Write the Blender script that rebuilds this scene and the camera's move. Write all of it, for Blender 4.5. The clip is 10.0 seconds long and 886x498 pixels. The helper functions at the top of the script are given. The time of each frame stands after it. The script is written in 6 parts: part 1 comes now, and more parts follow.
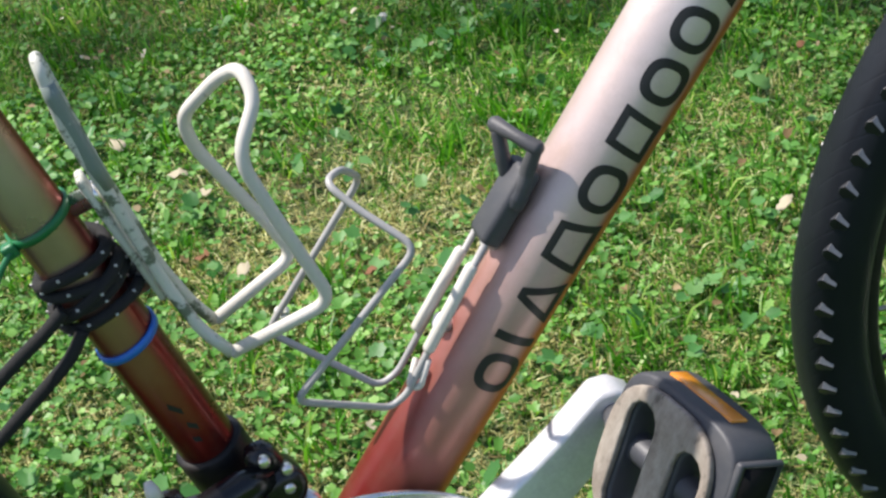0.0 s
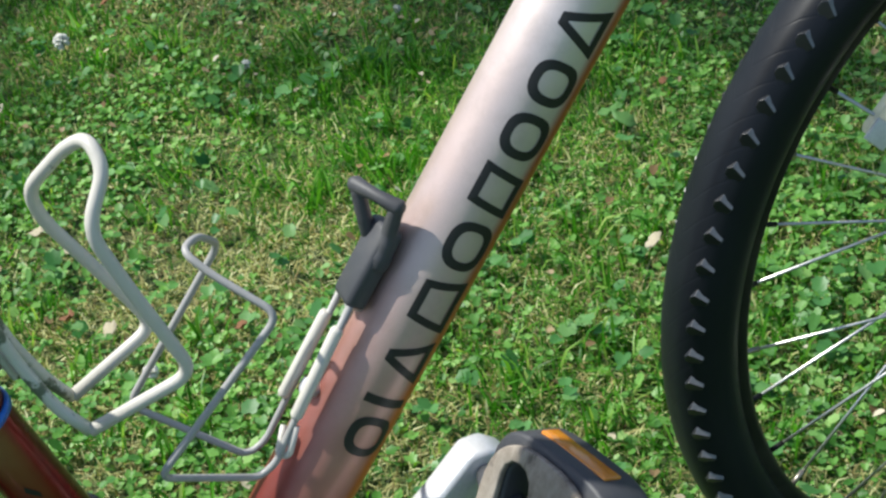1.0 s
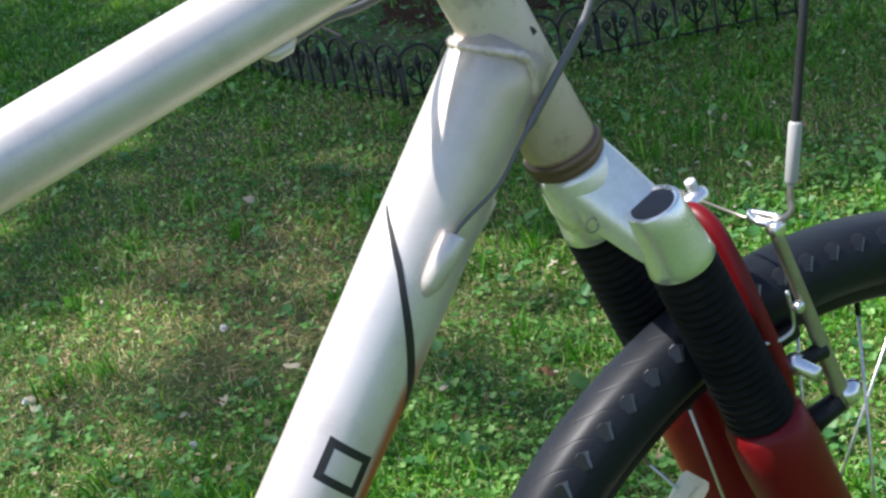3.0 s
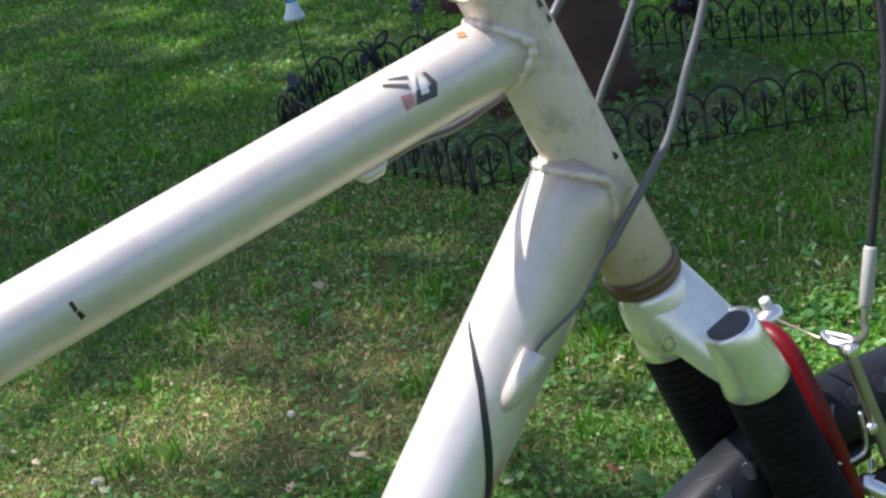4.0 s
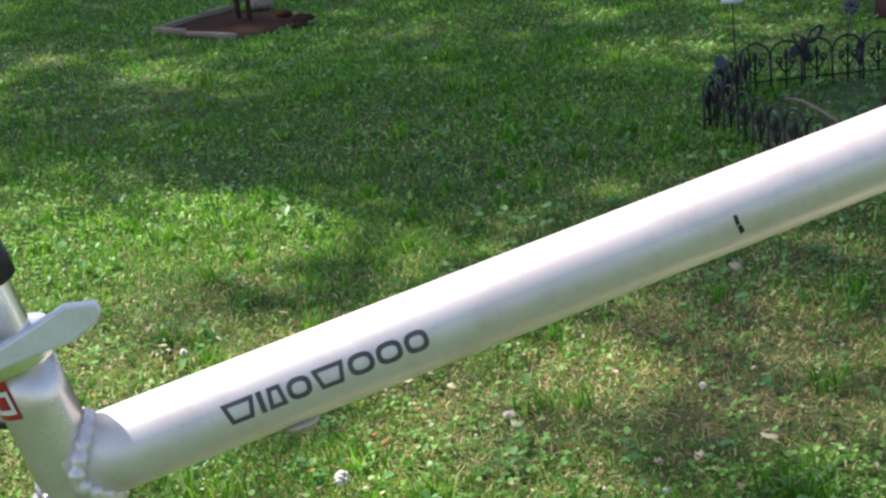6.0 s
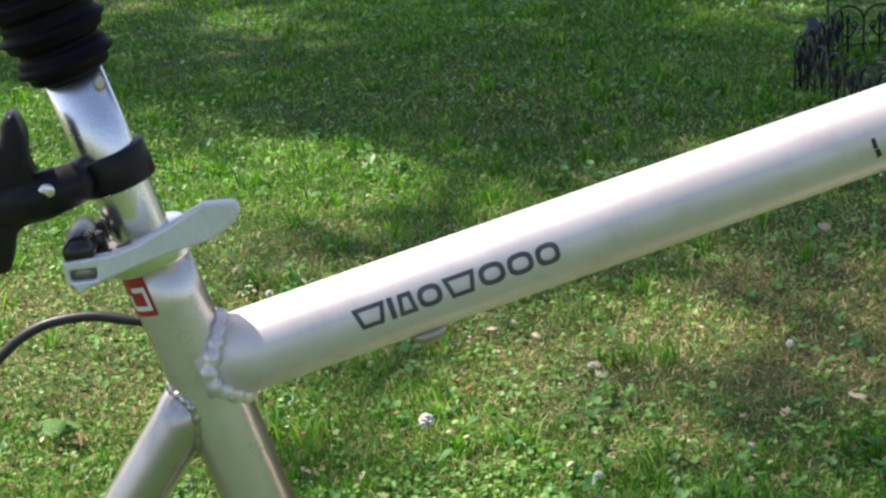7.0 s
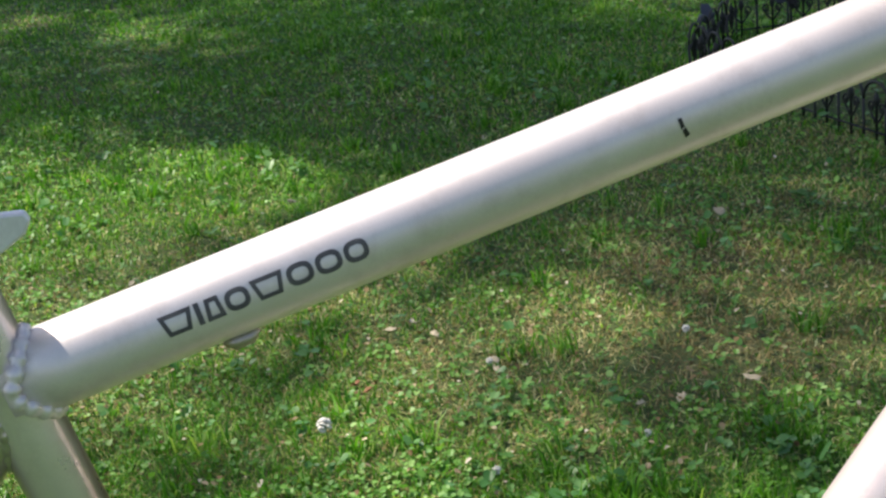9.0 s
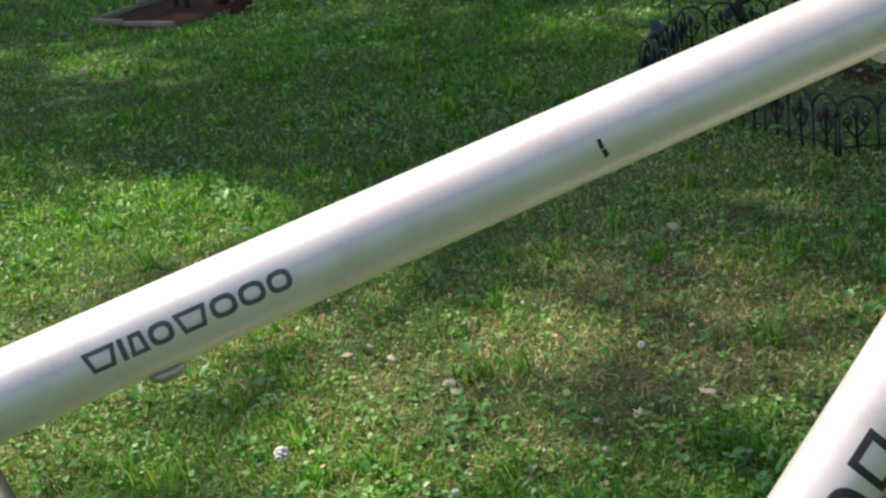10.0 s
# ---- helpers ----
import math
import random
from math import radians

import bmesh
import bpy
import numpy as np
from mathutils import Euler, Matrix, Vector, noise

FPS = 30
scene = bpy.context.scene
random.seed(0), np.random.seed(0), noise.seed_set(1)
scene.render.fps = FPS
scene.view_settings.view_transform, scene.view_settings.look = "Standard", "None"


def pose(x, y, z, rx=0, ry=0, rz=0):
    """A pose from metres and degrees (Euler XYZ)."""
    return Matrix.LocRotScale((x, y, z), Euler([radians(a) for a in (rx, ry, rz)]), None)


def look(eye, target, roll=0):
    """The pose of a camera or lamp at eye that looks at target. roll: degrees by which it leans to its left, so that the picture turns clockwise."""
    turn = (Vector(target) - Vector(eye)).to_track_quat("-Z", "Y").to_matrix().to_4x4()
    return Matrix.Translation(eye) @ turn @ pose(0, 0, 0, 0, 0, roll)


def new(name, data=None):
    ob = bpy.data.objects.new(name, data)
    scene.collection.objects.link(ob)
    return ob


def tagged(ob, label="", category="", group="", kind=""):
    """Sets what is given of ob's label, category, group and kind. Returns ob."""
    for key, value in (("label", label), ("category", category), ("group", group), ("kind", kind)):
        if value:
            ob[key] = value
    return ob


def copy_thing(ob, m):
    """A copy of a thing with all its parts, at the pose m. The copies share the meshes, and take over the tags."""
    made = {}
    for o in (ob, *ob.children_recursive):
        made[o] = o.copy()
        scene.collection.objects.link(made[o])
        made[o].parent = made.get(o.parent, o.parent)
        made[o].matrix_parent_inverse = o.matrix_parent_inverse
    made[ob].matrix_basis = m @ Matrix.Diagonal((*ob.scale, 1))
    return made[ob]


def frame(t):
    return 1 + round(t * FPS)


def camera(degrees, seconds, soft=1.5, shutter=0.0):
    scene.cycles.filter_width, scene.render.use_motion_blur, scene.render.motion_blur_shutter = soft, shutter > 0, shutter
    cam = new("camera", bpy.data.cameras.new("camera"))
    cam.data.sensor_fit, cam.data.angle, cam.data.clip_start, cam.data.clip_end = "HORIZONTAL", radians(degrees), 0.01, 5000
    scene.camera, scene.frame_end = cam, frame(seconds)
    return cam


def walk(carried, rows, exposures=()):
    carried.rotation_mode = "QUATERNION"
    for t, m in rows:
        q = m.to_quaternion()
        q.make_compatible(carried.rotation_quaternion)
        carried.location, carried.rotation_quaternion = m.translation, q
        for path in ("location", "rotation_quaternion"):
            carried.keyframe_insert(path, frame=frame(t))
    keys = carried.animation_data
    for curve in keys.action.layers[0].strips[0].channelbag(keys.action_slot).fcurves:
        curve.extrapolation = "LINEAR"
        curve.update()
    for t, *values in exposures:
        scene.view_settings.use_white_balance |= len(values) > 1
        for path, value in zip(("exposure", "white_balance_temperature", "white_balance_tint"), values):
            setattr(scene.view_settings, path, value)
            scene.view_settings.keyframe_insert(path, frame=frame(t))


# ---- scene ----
cam = camera(31.84, 10.0, soft=2.5)
PATH = [
    (0, (-0.0753, -0.6958, 0.9452), (0.0947, 0.1145, 0.3845), -11.18),
    (0.5, (-0.0691, -0.6790, 0.9220), (0.1182, 0.1059, 0.3313), -10.61),
    (1, (-0.0600, -0.6778, 0.9467), (0.1893, 0.1157, 0.3915), -10.29),
    (1.5, (-0.0516, -0.6899, 0.9680), (0.2371, 0.1159, 0.4508), -10.15),
    (2, (-0.0117, -0.6918, 0.9882), (0.3178, 0.1241, 0.5132), -10.81),
    (2.5, (0.0240, -0.6848, 1.0086), (0.3944, 0.1356, 0.5731), -11.52),
    (3, (0.0355, -0.6817, 1.0322), (0.4448, 0.1486, 0.6538), -11.41),
    (3.2, (0.0390, -0.6832, 1.0391), (0.4504, 0.1535, 0.6777), -11.56),
    (4.3, (0.0076, -0.6928, 1.0661), (0.3824, 0.1801, 0.7536), -10.06),
    (4.5, (-0.0068, -0.6926, 1.0698), (0.3528, 0.1895, 0.7657), -9.63),
    (5, (-0.0516, -0.6919, 1.0769), (0.2444, 0.2172, 0.7839), -8.26),
    (5.5, (-0.0903, -0.6885, 1.0737), (0.1528, 0.2343, 0.7750), -6.67),
    (6, (-0.1302, -0.6886, 1.0660), (0.0522, 0.2459, 0.7604), -5.44),
    (6.2, (-0.1468, -0.6916, 1.0630), (0.0171, 0.2450, 0.7531), -4.83),
    (7.3, (-0.1619, -0.6904, 1.0438), (-0.0314, 0.2455, 0.7168), -4.61),
    (7.5, (-0.1602, -0.6911, 1.0446), (-0.0301, 0.2458, 0.7203), -4.72),
    (8, (-0.1543, -0.6957, 1.0467), (-0.0197, 0.2426, 0.7281), -4.96),
    (8.5, (-0.1347, -0.6973, 1.0438), (0.0205, 0.2374, 0.7239), -5.75),
    (9, (-0.1066, -0.6905, 1.0357), (0.0740, 0.2364, 0.7068), -6.35),
    (9.5, (-0.0855, -0.6969, 1.0360), (0.1193, 0.2272, 0.7133), -7.42),
    (10, (-0.0876, -0.6955, 1.0356), (0.1173, 0.2302, 0.7175), -7.68),
]
walk(cam, [(t, look(eye, target, roll)) for t, eye, target, roll in PATH],
     [(0.0, 0.48, 6450, 14), (0.5, 0.44, 6350, 11.5), (1.0, 0.24, 6250, 7), (1.5, 0.16, 6200, 5), (2.0, 0.14, 6200, 4), (2.5, 0.54, 6250, 8), (3.0, 0.72, 6200, 12.5), (4.5, 0.60, 6500, 16), (5.0, 0.64, 6550, 16), (5.5, 0.79, 6600, 16), (6.0, 0.86, 6700, 19), (7.5, 0.63, 6800, 19), (8.5, 0.56, 6800, 18), (10.0, 0.48, 6800, 15)])

# ---- world, sun, exposure ----
SUN_DIR = Vector((-0.42, 0.33, 0.85)).normalized()
world = bpy.data.worlds.new("sky")
scene.world = world
world.use_nodes = True
wn = world.node_tree
sky = wn.nodes.new("ShaderNodeTexSky")
sky.sky_type, sky.sun_disc = "NISHITA", False
sky.air_density, sky.dust_density, sky.ozone_density = 1.0, 1.3, 1.0
sky.sun_elevation = math.asin(SUN_DIR.z)
sky.sun_rotation = math.atan2(SUN_DIR.x, SUN_DIR.y)
wn.links.new(sky.outputs[0], wn.nodes["Background"].inputs[0])
wn.nodes["Background"].inputs[1].default_value = 0.132
sun = new("sun", bpy.data.lights.new("sun", "SUN"))
sun.data.energy, sun.data.angle, sun.data.color = 5.0, radians(0.7), (1.0, 0.95, 0.87)
sun.matrix_world = look(SUN_DIR * 30, (0, 0, 0))


# ---- mesh helpers ----
def obj(name, bm, material, parent=None, label="", smooth=True):
    me = bpy.data.meshes.new(name)
    bm.normal_update()
    bm.to_mesh(me)
    bm.free()
    if smooth:
        for p in me.polygons:
            p.use_smooth = True
    for m in material if isinstance(material, (list, tuple)) else [material]:
        me.materials.append(m)
    ob = new(name, me)
    ob.parent = parent
    return tagged(ob, label)


def part(name, bm, material, parent, label="", smooth=True):
    return obj(name, bm, material, parent, label, smooth)


def thing(name, label, category, group="", at=(0, 0, 0)):
    ob = new(name)
    ob.location = at
    ob.empty_display_size = 0.1
    return tagged(ob, label, category, group)


def ring_frame(d):
    d = Vector(d).normalized()
    a = Vector((0, 1, 0)) if abs(d.y) < 0.9 else Vector((1, 0, 0))
    u = d.cross(a).normalized()
    return d, u, d.cross(u).normalized()


def add_sweep(bm, pts, radius, seg=10, closed=False, cap=True):
    """A tube of varying radius along points, with a frame carried along."""
    pts = [Vector(p) for p in pts]
    n = len(pts)
    rad = radius if isinstance(radius, (list, tuple)) else [radius] * n
    rings, u = [], None
    for i in range(n):
        a, b = pts[(i - 1) % n if closed else max(i - 1, 0)], pts[(i + 1) % n if closed else min(i + 1, n - 1)]
        d = (b - a).normalized()
        if u is None:
            _, u, _ = ring_frame(d)
        u = (u - d * u.dot(d)).normalized()
        v = d.cross(u)
        rings.append([bm.verts.new(pts[i] + rad[i] * (math.cos(k * math.tau / seg) * u + math.sin(k * math.tau / seg) * v)) for k in range(seg)])
    for i in range(n if closed else n - 1):
        r, s = rings[i], rings[(i + 1) % n]
        for k in range(seg):
            bm.faces.new((r[k], r[(k + 1) % seg], s[(k + 1) % seg], s[k]))
    if cap and not closed:
        bm.faces.new(rings[0][::-1])
        bm.faces.new(rings[-1])
    return bm


def sweep(pts, radius, seg=10, closed=False, cap=True):
    return add_sweep(bmesh.new(), pts, radius, seg, closed, cap)


def rounded(pts, r, n=5, closed=False):
    """A path through corner points with its corners rounded off at about r."""
    pts = [Vector(p) for p in pts]
    out, m = [], len(pts)
    for i in range(m):
        if not closed and i in (0, m - 1):
            out.append(pts[i])
            continue
        a, b, c = pts[i - 1], pts[i], pts[(i + 1) % m]
        k = min(r, (a - b).length * 0.45, (c - b).length * 0.45)
        p, q = b + (a - b).normalized() * k, b + (c - b).normalized() * k
        for j in range(n + 1):
            t = j / n
            out.append(p * (1 - t) ** 2 + b * 2 * t * (1 - t) + q * t * t)
    return out


def smooth_path(pts, n=8):
    """Catmull-Rom through the points."""
    p = [Vector(v) for v in pts]
    p = [2 * p[0] - p[1]] + p + [2 * p[-1] - p[-2]]
    out = []
    for i in range(1, len(p) - 2):
        for j in range(n):
            t = j / n
            a, b, c, d = p[i - 1 : i + 3]
            out.append(0.5 * (2 * b + (c - a) * t + (2 * a - 5 * b + 4 * c - d) * t * t + (3 * b - a - 3 * c + d) * t**3))
    return out + [p[-2]]


def straight(a, b, n):
    a, b = Vector(a), Vector(b)
    return [a.lerp(b, i / n) for i in range(n + 1)]


def add_lathe(bm, origin, axis, profile, seg=32):
    """Profile of (along, radius) turned round an axis."""
    o = Vector(origin)
    d, u, v = ring_frame(axis)
    rings = []
    for h, r in profile:
        rings.append([bm.verts.new(o + d * h + r * (math.cos(k * math.tau / seg) * u + math.sin(k * math.tau / seg) * v)) for k in range(seg)])
    for r, s in zip(rings, rings[1:]):
        for k in range(seg):
            bm.faces.new((r[k], s[k], s[(k + 1) % seg], r[(k + 1) % seg]))
    bm.faces.new(rings[0])
    bm.faces.new(rings[-1][::-1])
    bmesh.ops.recalc_face_normals(bm, faces=bm.faces)
    return bm


def lathe(origin, axis, profile, seg=32):
    return add_lathe(bmesh.new(), origin, axis, profile, seg)


def add_plate(bm, outline, depth, m=None, bevel=0.0, holes=()):
    """A plate: an outline in x, y, pulled through z from 0 to depth, then placed by m."""
    own = bmesh.new()
    low = [own.verts.new((x, y, 0)) for x, y in outline]
    if holes:
        edges = [own.edges.new((low[i], low[(i + 1) % len(low)])) for i in range(len(low))]
        for hole in holes:
            hv = [own.verts.new((x, y, 0)) for x, y in hole]
            edges += [own.edges.new((hv[i], hv[(i + 1) % len(hv)])) for i in range(len(hv))]
        bmesh.ops.triangle_fill(own, use_beauty=True, use_dissolve=False, edges=edges, normal=(0, 0, 1))
    else:
        own.faces.new(low)
    geo = bmesh.ops.extrude_face_region(own, geom=own.faces[:])
    bmesh.ops.translate(own, verts=[g for g in geo["geom"] if isinstance(g, bmesh.types.BMVert)], vec=(0, 0, depth))
    bmesh.ops.recalc_face_normals(own, faces=own.faces)
    if bevel:
        sharp = [e for e in own.edges if len(e.link_faces) == 2 and e.calc_face_angle(0) > 0.6]
        bmesh.ops.bevel(own, geom=sharp, offset=bevel, segments=2, affect="EDGES", profile=0.5)
    if m is not None:
        own.transform(m)
    me = bpy.data.meshes.new("tmp")
    own.to_mesh(me)
    own.free()
    bm.from_mesh(me)
    bpy.data.meshes.remove(me)
    return bm


def plate(outline, depth, m=None, bevel=0.0, holes=()):
    return add_plate(bmesh.new(), outline, depth, m, bevel, holes)


def add_box(bm, size, m, bevel=0.0):
    x, y, z = (s / 2 for s in size)
    return add_plate(bm, [(-x, -y), (x, -y), (x, y), (-x, y)], size[2], m @ Matrix.Translation((0, 0, -z)), bevel)


def box(size, m, bevel=0.0):
    return add_box(bmesh.new(), size, m, bevel)


def raw(name, verts, faces, material, parent=None):
    """A large mesh straight from arrays of vertices and equal-sided faces."""
    me = bpy.data.meshes.new(name)
    verts, faces = np.asarray(verts, np.float32), np.asarray(faces, np.int32)
    me.vertices.add(len(verts))
    me.vertices.foreach_set("co", verts.ravel())
    k = faces.shape[1]
    me.loops.add(faces.size)
    me.loops.foreach_set("vertex_index", faces.ravel())
    me.polygons.add(len(faces))
    me.polygons.foreach_set("loop_start", np.arange(0, faces.size, k, dtype=np.int32))
    me.polygons.foreach_set("loop_total", np.full(len(faces), k, np.int32))
    me.update(calc_edges=True)
    me.materials.append(material)
    ob = new(name, me)
    ob.parent = parent
    return ob


# ---- materials ----
def mat(name, colour=(0.5, 0.5, 0.5), rough=0.5, metal=0.0, coat=0.0):
    m = bpy.data.materials.new(name)
    m.use_nodes = True
    b = m.node_tree.nodes["Principled BSDF"]
    b.inputs["Base Color"].default_value = (*colour, 1)
    b.inputs["Roughness"].default_value = rough
    b.inputs["Metallic"].default_value = metal
    b.inputs["Coat Weight"].default_value = coat
    return m


class Net:
    """Short calls to wire a material's nodes."""

    def __init__(self, m):
        self.t = m.node_tree
        self.bsdf = self.t.nodes["Principled BSDF"]

    def node(self, kind, **kw):
        n = self.t.nodes.new(kind)
        for k, v in kw.items():
            if k == "operation":
                n.operation = v
            elif k == "blend_type":
                n.blend_type = v
            elif k == "data_type":
                n.data_type = v
        return n

    def link(self, a, b):
        self.t.links.new(a, b)

    def coords(self):
        return self.node("ShaderNodeTexCoord").outputs["Object"]

    def noise(self, scale, detail=3.0, rough=0.55, vec=None):
        n = self.node("ShaderNodeTexNoise")
        n.inputs["Scale"].default_value, n.inputs["Detail"].default_value, n.inputs["Roughness"].default_value = scale, detail, rough
        self.link(vec if vec is not None else self.coords(), n.inputs["Vector"])
        return n.outputs["Fac"]

    def ramp(self, fac, stops):
        n = self.node("ShaderNodeValToRGB")
        e = n.color_ramp.elements
        while len(e) < len(stops):
            e.new(0.5)
        for k, (p, c) in zip(e, stops):
            k.position, k.color = p, (*c, 1) if len(c) == 3 else c
        self.link(fac, n.inputs["Fac"])
        return n.outputs["Color"]

    def mix(self, fac, a, b, mode="MIX"):
        n = self.node("ShaderNodeMix", data_type="RGBA")
        n.blend_type = mode
        for sock, v in ((n.inputs[0], fac), (n.inputs[6], a), (n.inputs[7], b)):
            if isinstance(v, (int, float)):
                sock.default_value = v
            elif isinstance(v, tuple):
                sock.default_value = (*v, 1)
            else:
                self.link(v, sock)
        return n.outputs[2]

    def maths(self, op, a, b=0.0, c=0.0):
        n = self.node("ShaderNodeMath", operation=op)
        for sock, v in zip(n.inputs, (a, b, c)):
            if isinstance(v, (int, float)):
                sock.default_value = v
            else:
                self.link(v, sock)
        return n.outputs[0]

    def bump(self, height, strength=0.3, dist=0.001):
        n = self.node("ShaderNodeBump")
        n.inputs["Strength"].default_value, n.inputs["Distance"].default_value = strength, dist
        self.link(height, n.inputs["Height"])
        self.link(n.outputs[0], self.bsdf.inputs["Normal"])

    def base(self, c):
        self.link(c, self.bsdf.inputs["Base Color"])

    def set_rough(self, c):
        self.link(c, self.bsdf.inputs["Roughness"])


def worn(name, colour, rough, metal=0.0, dirt=(0.12, 0.1, 0.07), amount=0.35, scale=60, coat=0.0, bump=0.15):
    """A painted, plastic or metal surface with fine grain and larger grime."""
    m = mat(name, colour, rough, metal, coat)
    n = Net(m)
    big = n.noise(scale * 0.35, 5, 0.65)
    fine = n.noise(scale * 8, 3)
    f = n.maths("MULTIPLY", n.ramp(big, [(0.45, (0, 0, 0)), (0.75, (1, 1, 1))]), amount)
    c = n.mix(f, colour, dirt)
    c = n.mix(0.25, c, n.ramp(fine, [(0.3, tuple(v * 0.75 for v in colour)), (0.7, tuple(min(1, v * 1.15) for v in colour))]))
    n.base(c)
    n.set_rough(n.maths("MULTIPLY_ADD", big, 0.3, rough - 0.12))
    n.bump(fine, bump, 0.0006)
    return m


def tube_paint(name, origin, axis, normal, radius, stops, edge=0.0, under=None, metal=0.45, rough=0.38, stain=0.26):
    """Metallic paint whose colour follows stops (metres along the tube), the fade running further up along the tube's
    upper and lower edges, mottled, with a coloured underside if asked."""
    m = mat(name, stops[-1][1], rough, metal, 0.12)
    n = Net(m)
    off = n.node("ShaderNodeVectorMath")
    off.operation = "SUBTRACT"
    n.link(n.coords(), off.inputs[0])
    off.inputs[1].default_value = origin

    def along(v):
        d = n.node("ShaderNodeVectorMath")
        d.operation = "DOT_PRODUCT"
        n.link(off.outputs[0], d.inputs[0])
        d.inputs[1].default_value = v
        return d.outputs["Value"]

    s = along(Vector(axis).normalized())
    h = n.maths("DIVIDE", along(Vector(normal).normalized()), radius)
    t = n.maths("ADD", s, n.maths("MULTIPLY_ADD", n.noise(18, 4), 0.06, -0.03))
    t = n.maths("SUBTRACT", t, n.maths("MULTIPLY", n.maths("POWER", n.maths("ABSOLUTE", h), 3.0), edge))
    c = n.ramp(n.maths("DIVIDE", t, 0.75), [(a / 0.75, colour) for a, colour in stops])
    if under:
        g = n.node("ShaderNodeMapRange")
        g.interpolation_type = "SMOOTHSTEP"
        g.inputs["From Min"].default_value, g.inputs["From Max"].default_value = under[2], under[3]
        n.link(along(Vector(under[1]).normalized()), g.inputs["Value"])
        limit = n.node("ShaderNodeMapRange")
        limit.inputs["From Min"].default_value, limit.inputs["From Max"].default_value = 0.6, 0.56
        n.link(s, limit.inputs["Value"])
        c = n.mix(n.maths("MULTIPLY", g.outputs[0], limit.outputs[0]), c, under[0])
    grime = n.ramp(n.noise(45, 6, 0.7), [(0.5, (0, 0, 0)), (0.8, (1, 1, 1))])
    c = n.mix(n.maths("MULTIPLY", grime, stain), c, (0.24, 0.18, 0.12))
    cloud = n.ramp(n.noise(9, 4, 0.6), [(0.35, (0.86, 0.83, 0.80)), (0.65, (1, 1, 1))])
    c = n.mix(0.7, c, cloud, "MULTIPLY")
    c = n.mix(0.12, c, n.ramp(n.noise(2500, 1), [(0.35, (0.35, 0.33, 0.3)), (0.65, (1, 1, 1))]), "MULTIPLY")
    n.base(c)
    n.set_rough(n.maths("MULTIPLY_ADD", n.noise(30, 4), 0.22, rough - 0.1))
    n.bump(n.noise(700, 2), 0.05, 0.0004)
    return m


def chipped(name, paint, metal_colour, where=0.58, scale=70, rough=0.4):
    """Paint with chips through which dull metal or another paint shows."""
    m = mat(name, paint, rough, 0.0)
    n = Net(m)
    f = n.ramp(n.noise(scale, 6, 0.7), [(where, (0, 0, 0)), (where + 0.05, (1, 1, 1))])
    c = n.mix(f, paint, metal_colour)
    c = n.mix(n.maths("MULTIPLY", n.noise(25, 4), 0.35), c, tuple(0.5 * v for v in paint))
    n.base(c)
    n.bump(n.noise(scale * 3, 3), 0.25, 0.0005)
    return m


def leafy(name, stops, rough=0.55, see_through=0.35, big=1.2, gloss=0.12):
    """Leaf or blade: colour by blade and by patch, some light let through."""
    m = mat(name, stops[1][1], rough)
    n = Net(m)
    geo = n.node("ShaderNodeNewGeometry")
    c = n.ramp(geo.outputs["Random Per Island"], stops)
    patch = n.noise(big, 4, 0.6)
    c = n.mix(0.55, c, n.ramp(patch, [(0.35, (0.55, 0.62, 0.5)), (0.65, (1.25, 1.18, 1.0))]), "MULTIPLY")
    n.base(c)
    n.bsdf.inputs["Specular IOR Level"].default_value = gloss
    tr = n.node("ShaderNodeBsdfTranslucent")
    n.link(n.mix(1.0, c, (1.1, 1.25, 0.5), "MULTIPLY"), tr.inputs["Color"])
    add = n.node("ShaderNodeMixShader")
    add.inputs[0].default_value = see_through
    n.link(n.bsdf.outputs[0], add.inputs[1])
    n.link(tr.outputs[0], add.inputs[2])
    n.link(add.outputs[0], n.t.nodes["Material Output"].inputs["Surface"])
    return m


SEAT_A, DOWN_A, TOP_A, HEAD_A = 104.77, 50.66, 12.82, 109.78
way = lambda a: Vector((math.cos(radians(a)), 0, math.sin(radians(a))))
above = lambda a: Vector((-math.sin(radians(a)), 0, math.cos(radians(a))))
SEAT_D, DOWN_D, TOP_D, HEAD_D = way(SEAT_A), way(DOWN_A), way(TOP_A), way(HEAD_A)
SEAT_N, DOWN_N, TOP_N, HEAD_N = above(SEAT_A), above(DOWN_A), above(TOP_A), above(HEAD_A)
BB = Vector((-0.0442, 0, 0.238))
SEAT_TOP = Vector((-0.1826, 0, 0.7629))
HEAD_O = Vector((0.4022, 0, 0.8959))
AXLE = Vector((0.604, 0, 0.3185))
SILVER, DEEP_RED = (0.80, 0.75, 0.715), (0.22, 0.018, 0.014)
PINK = (0.80, 0.69, 0.65)

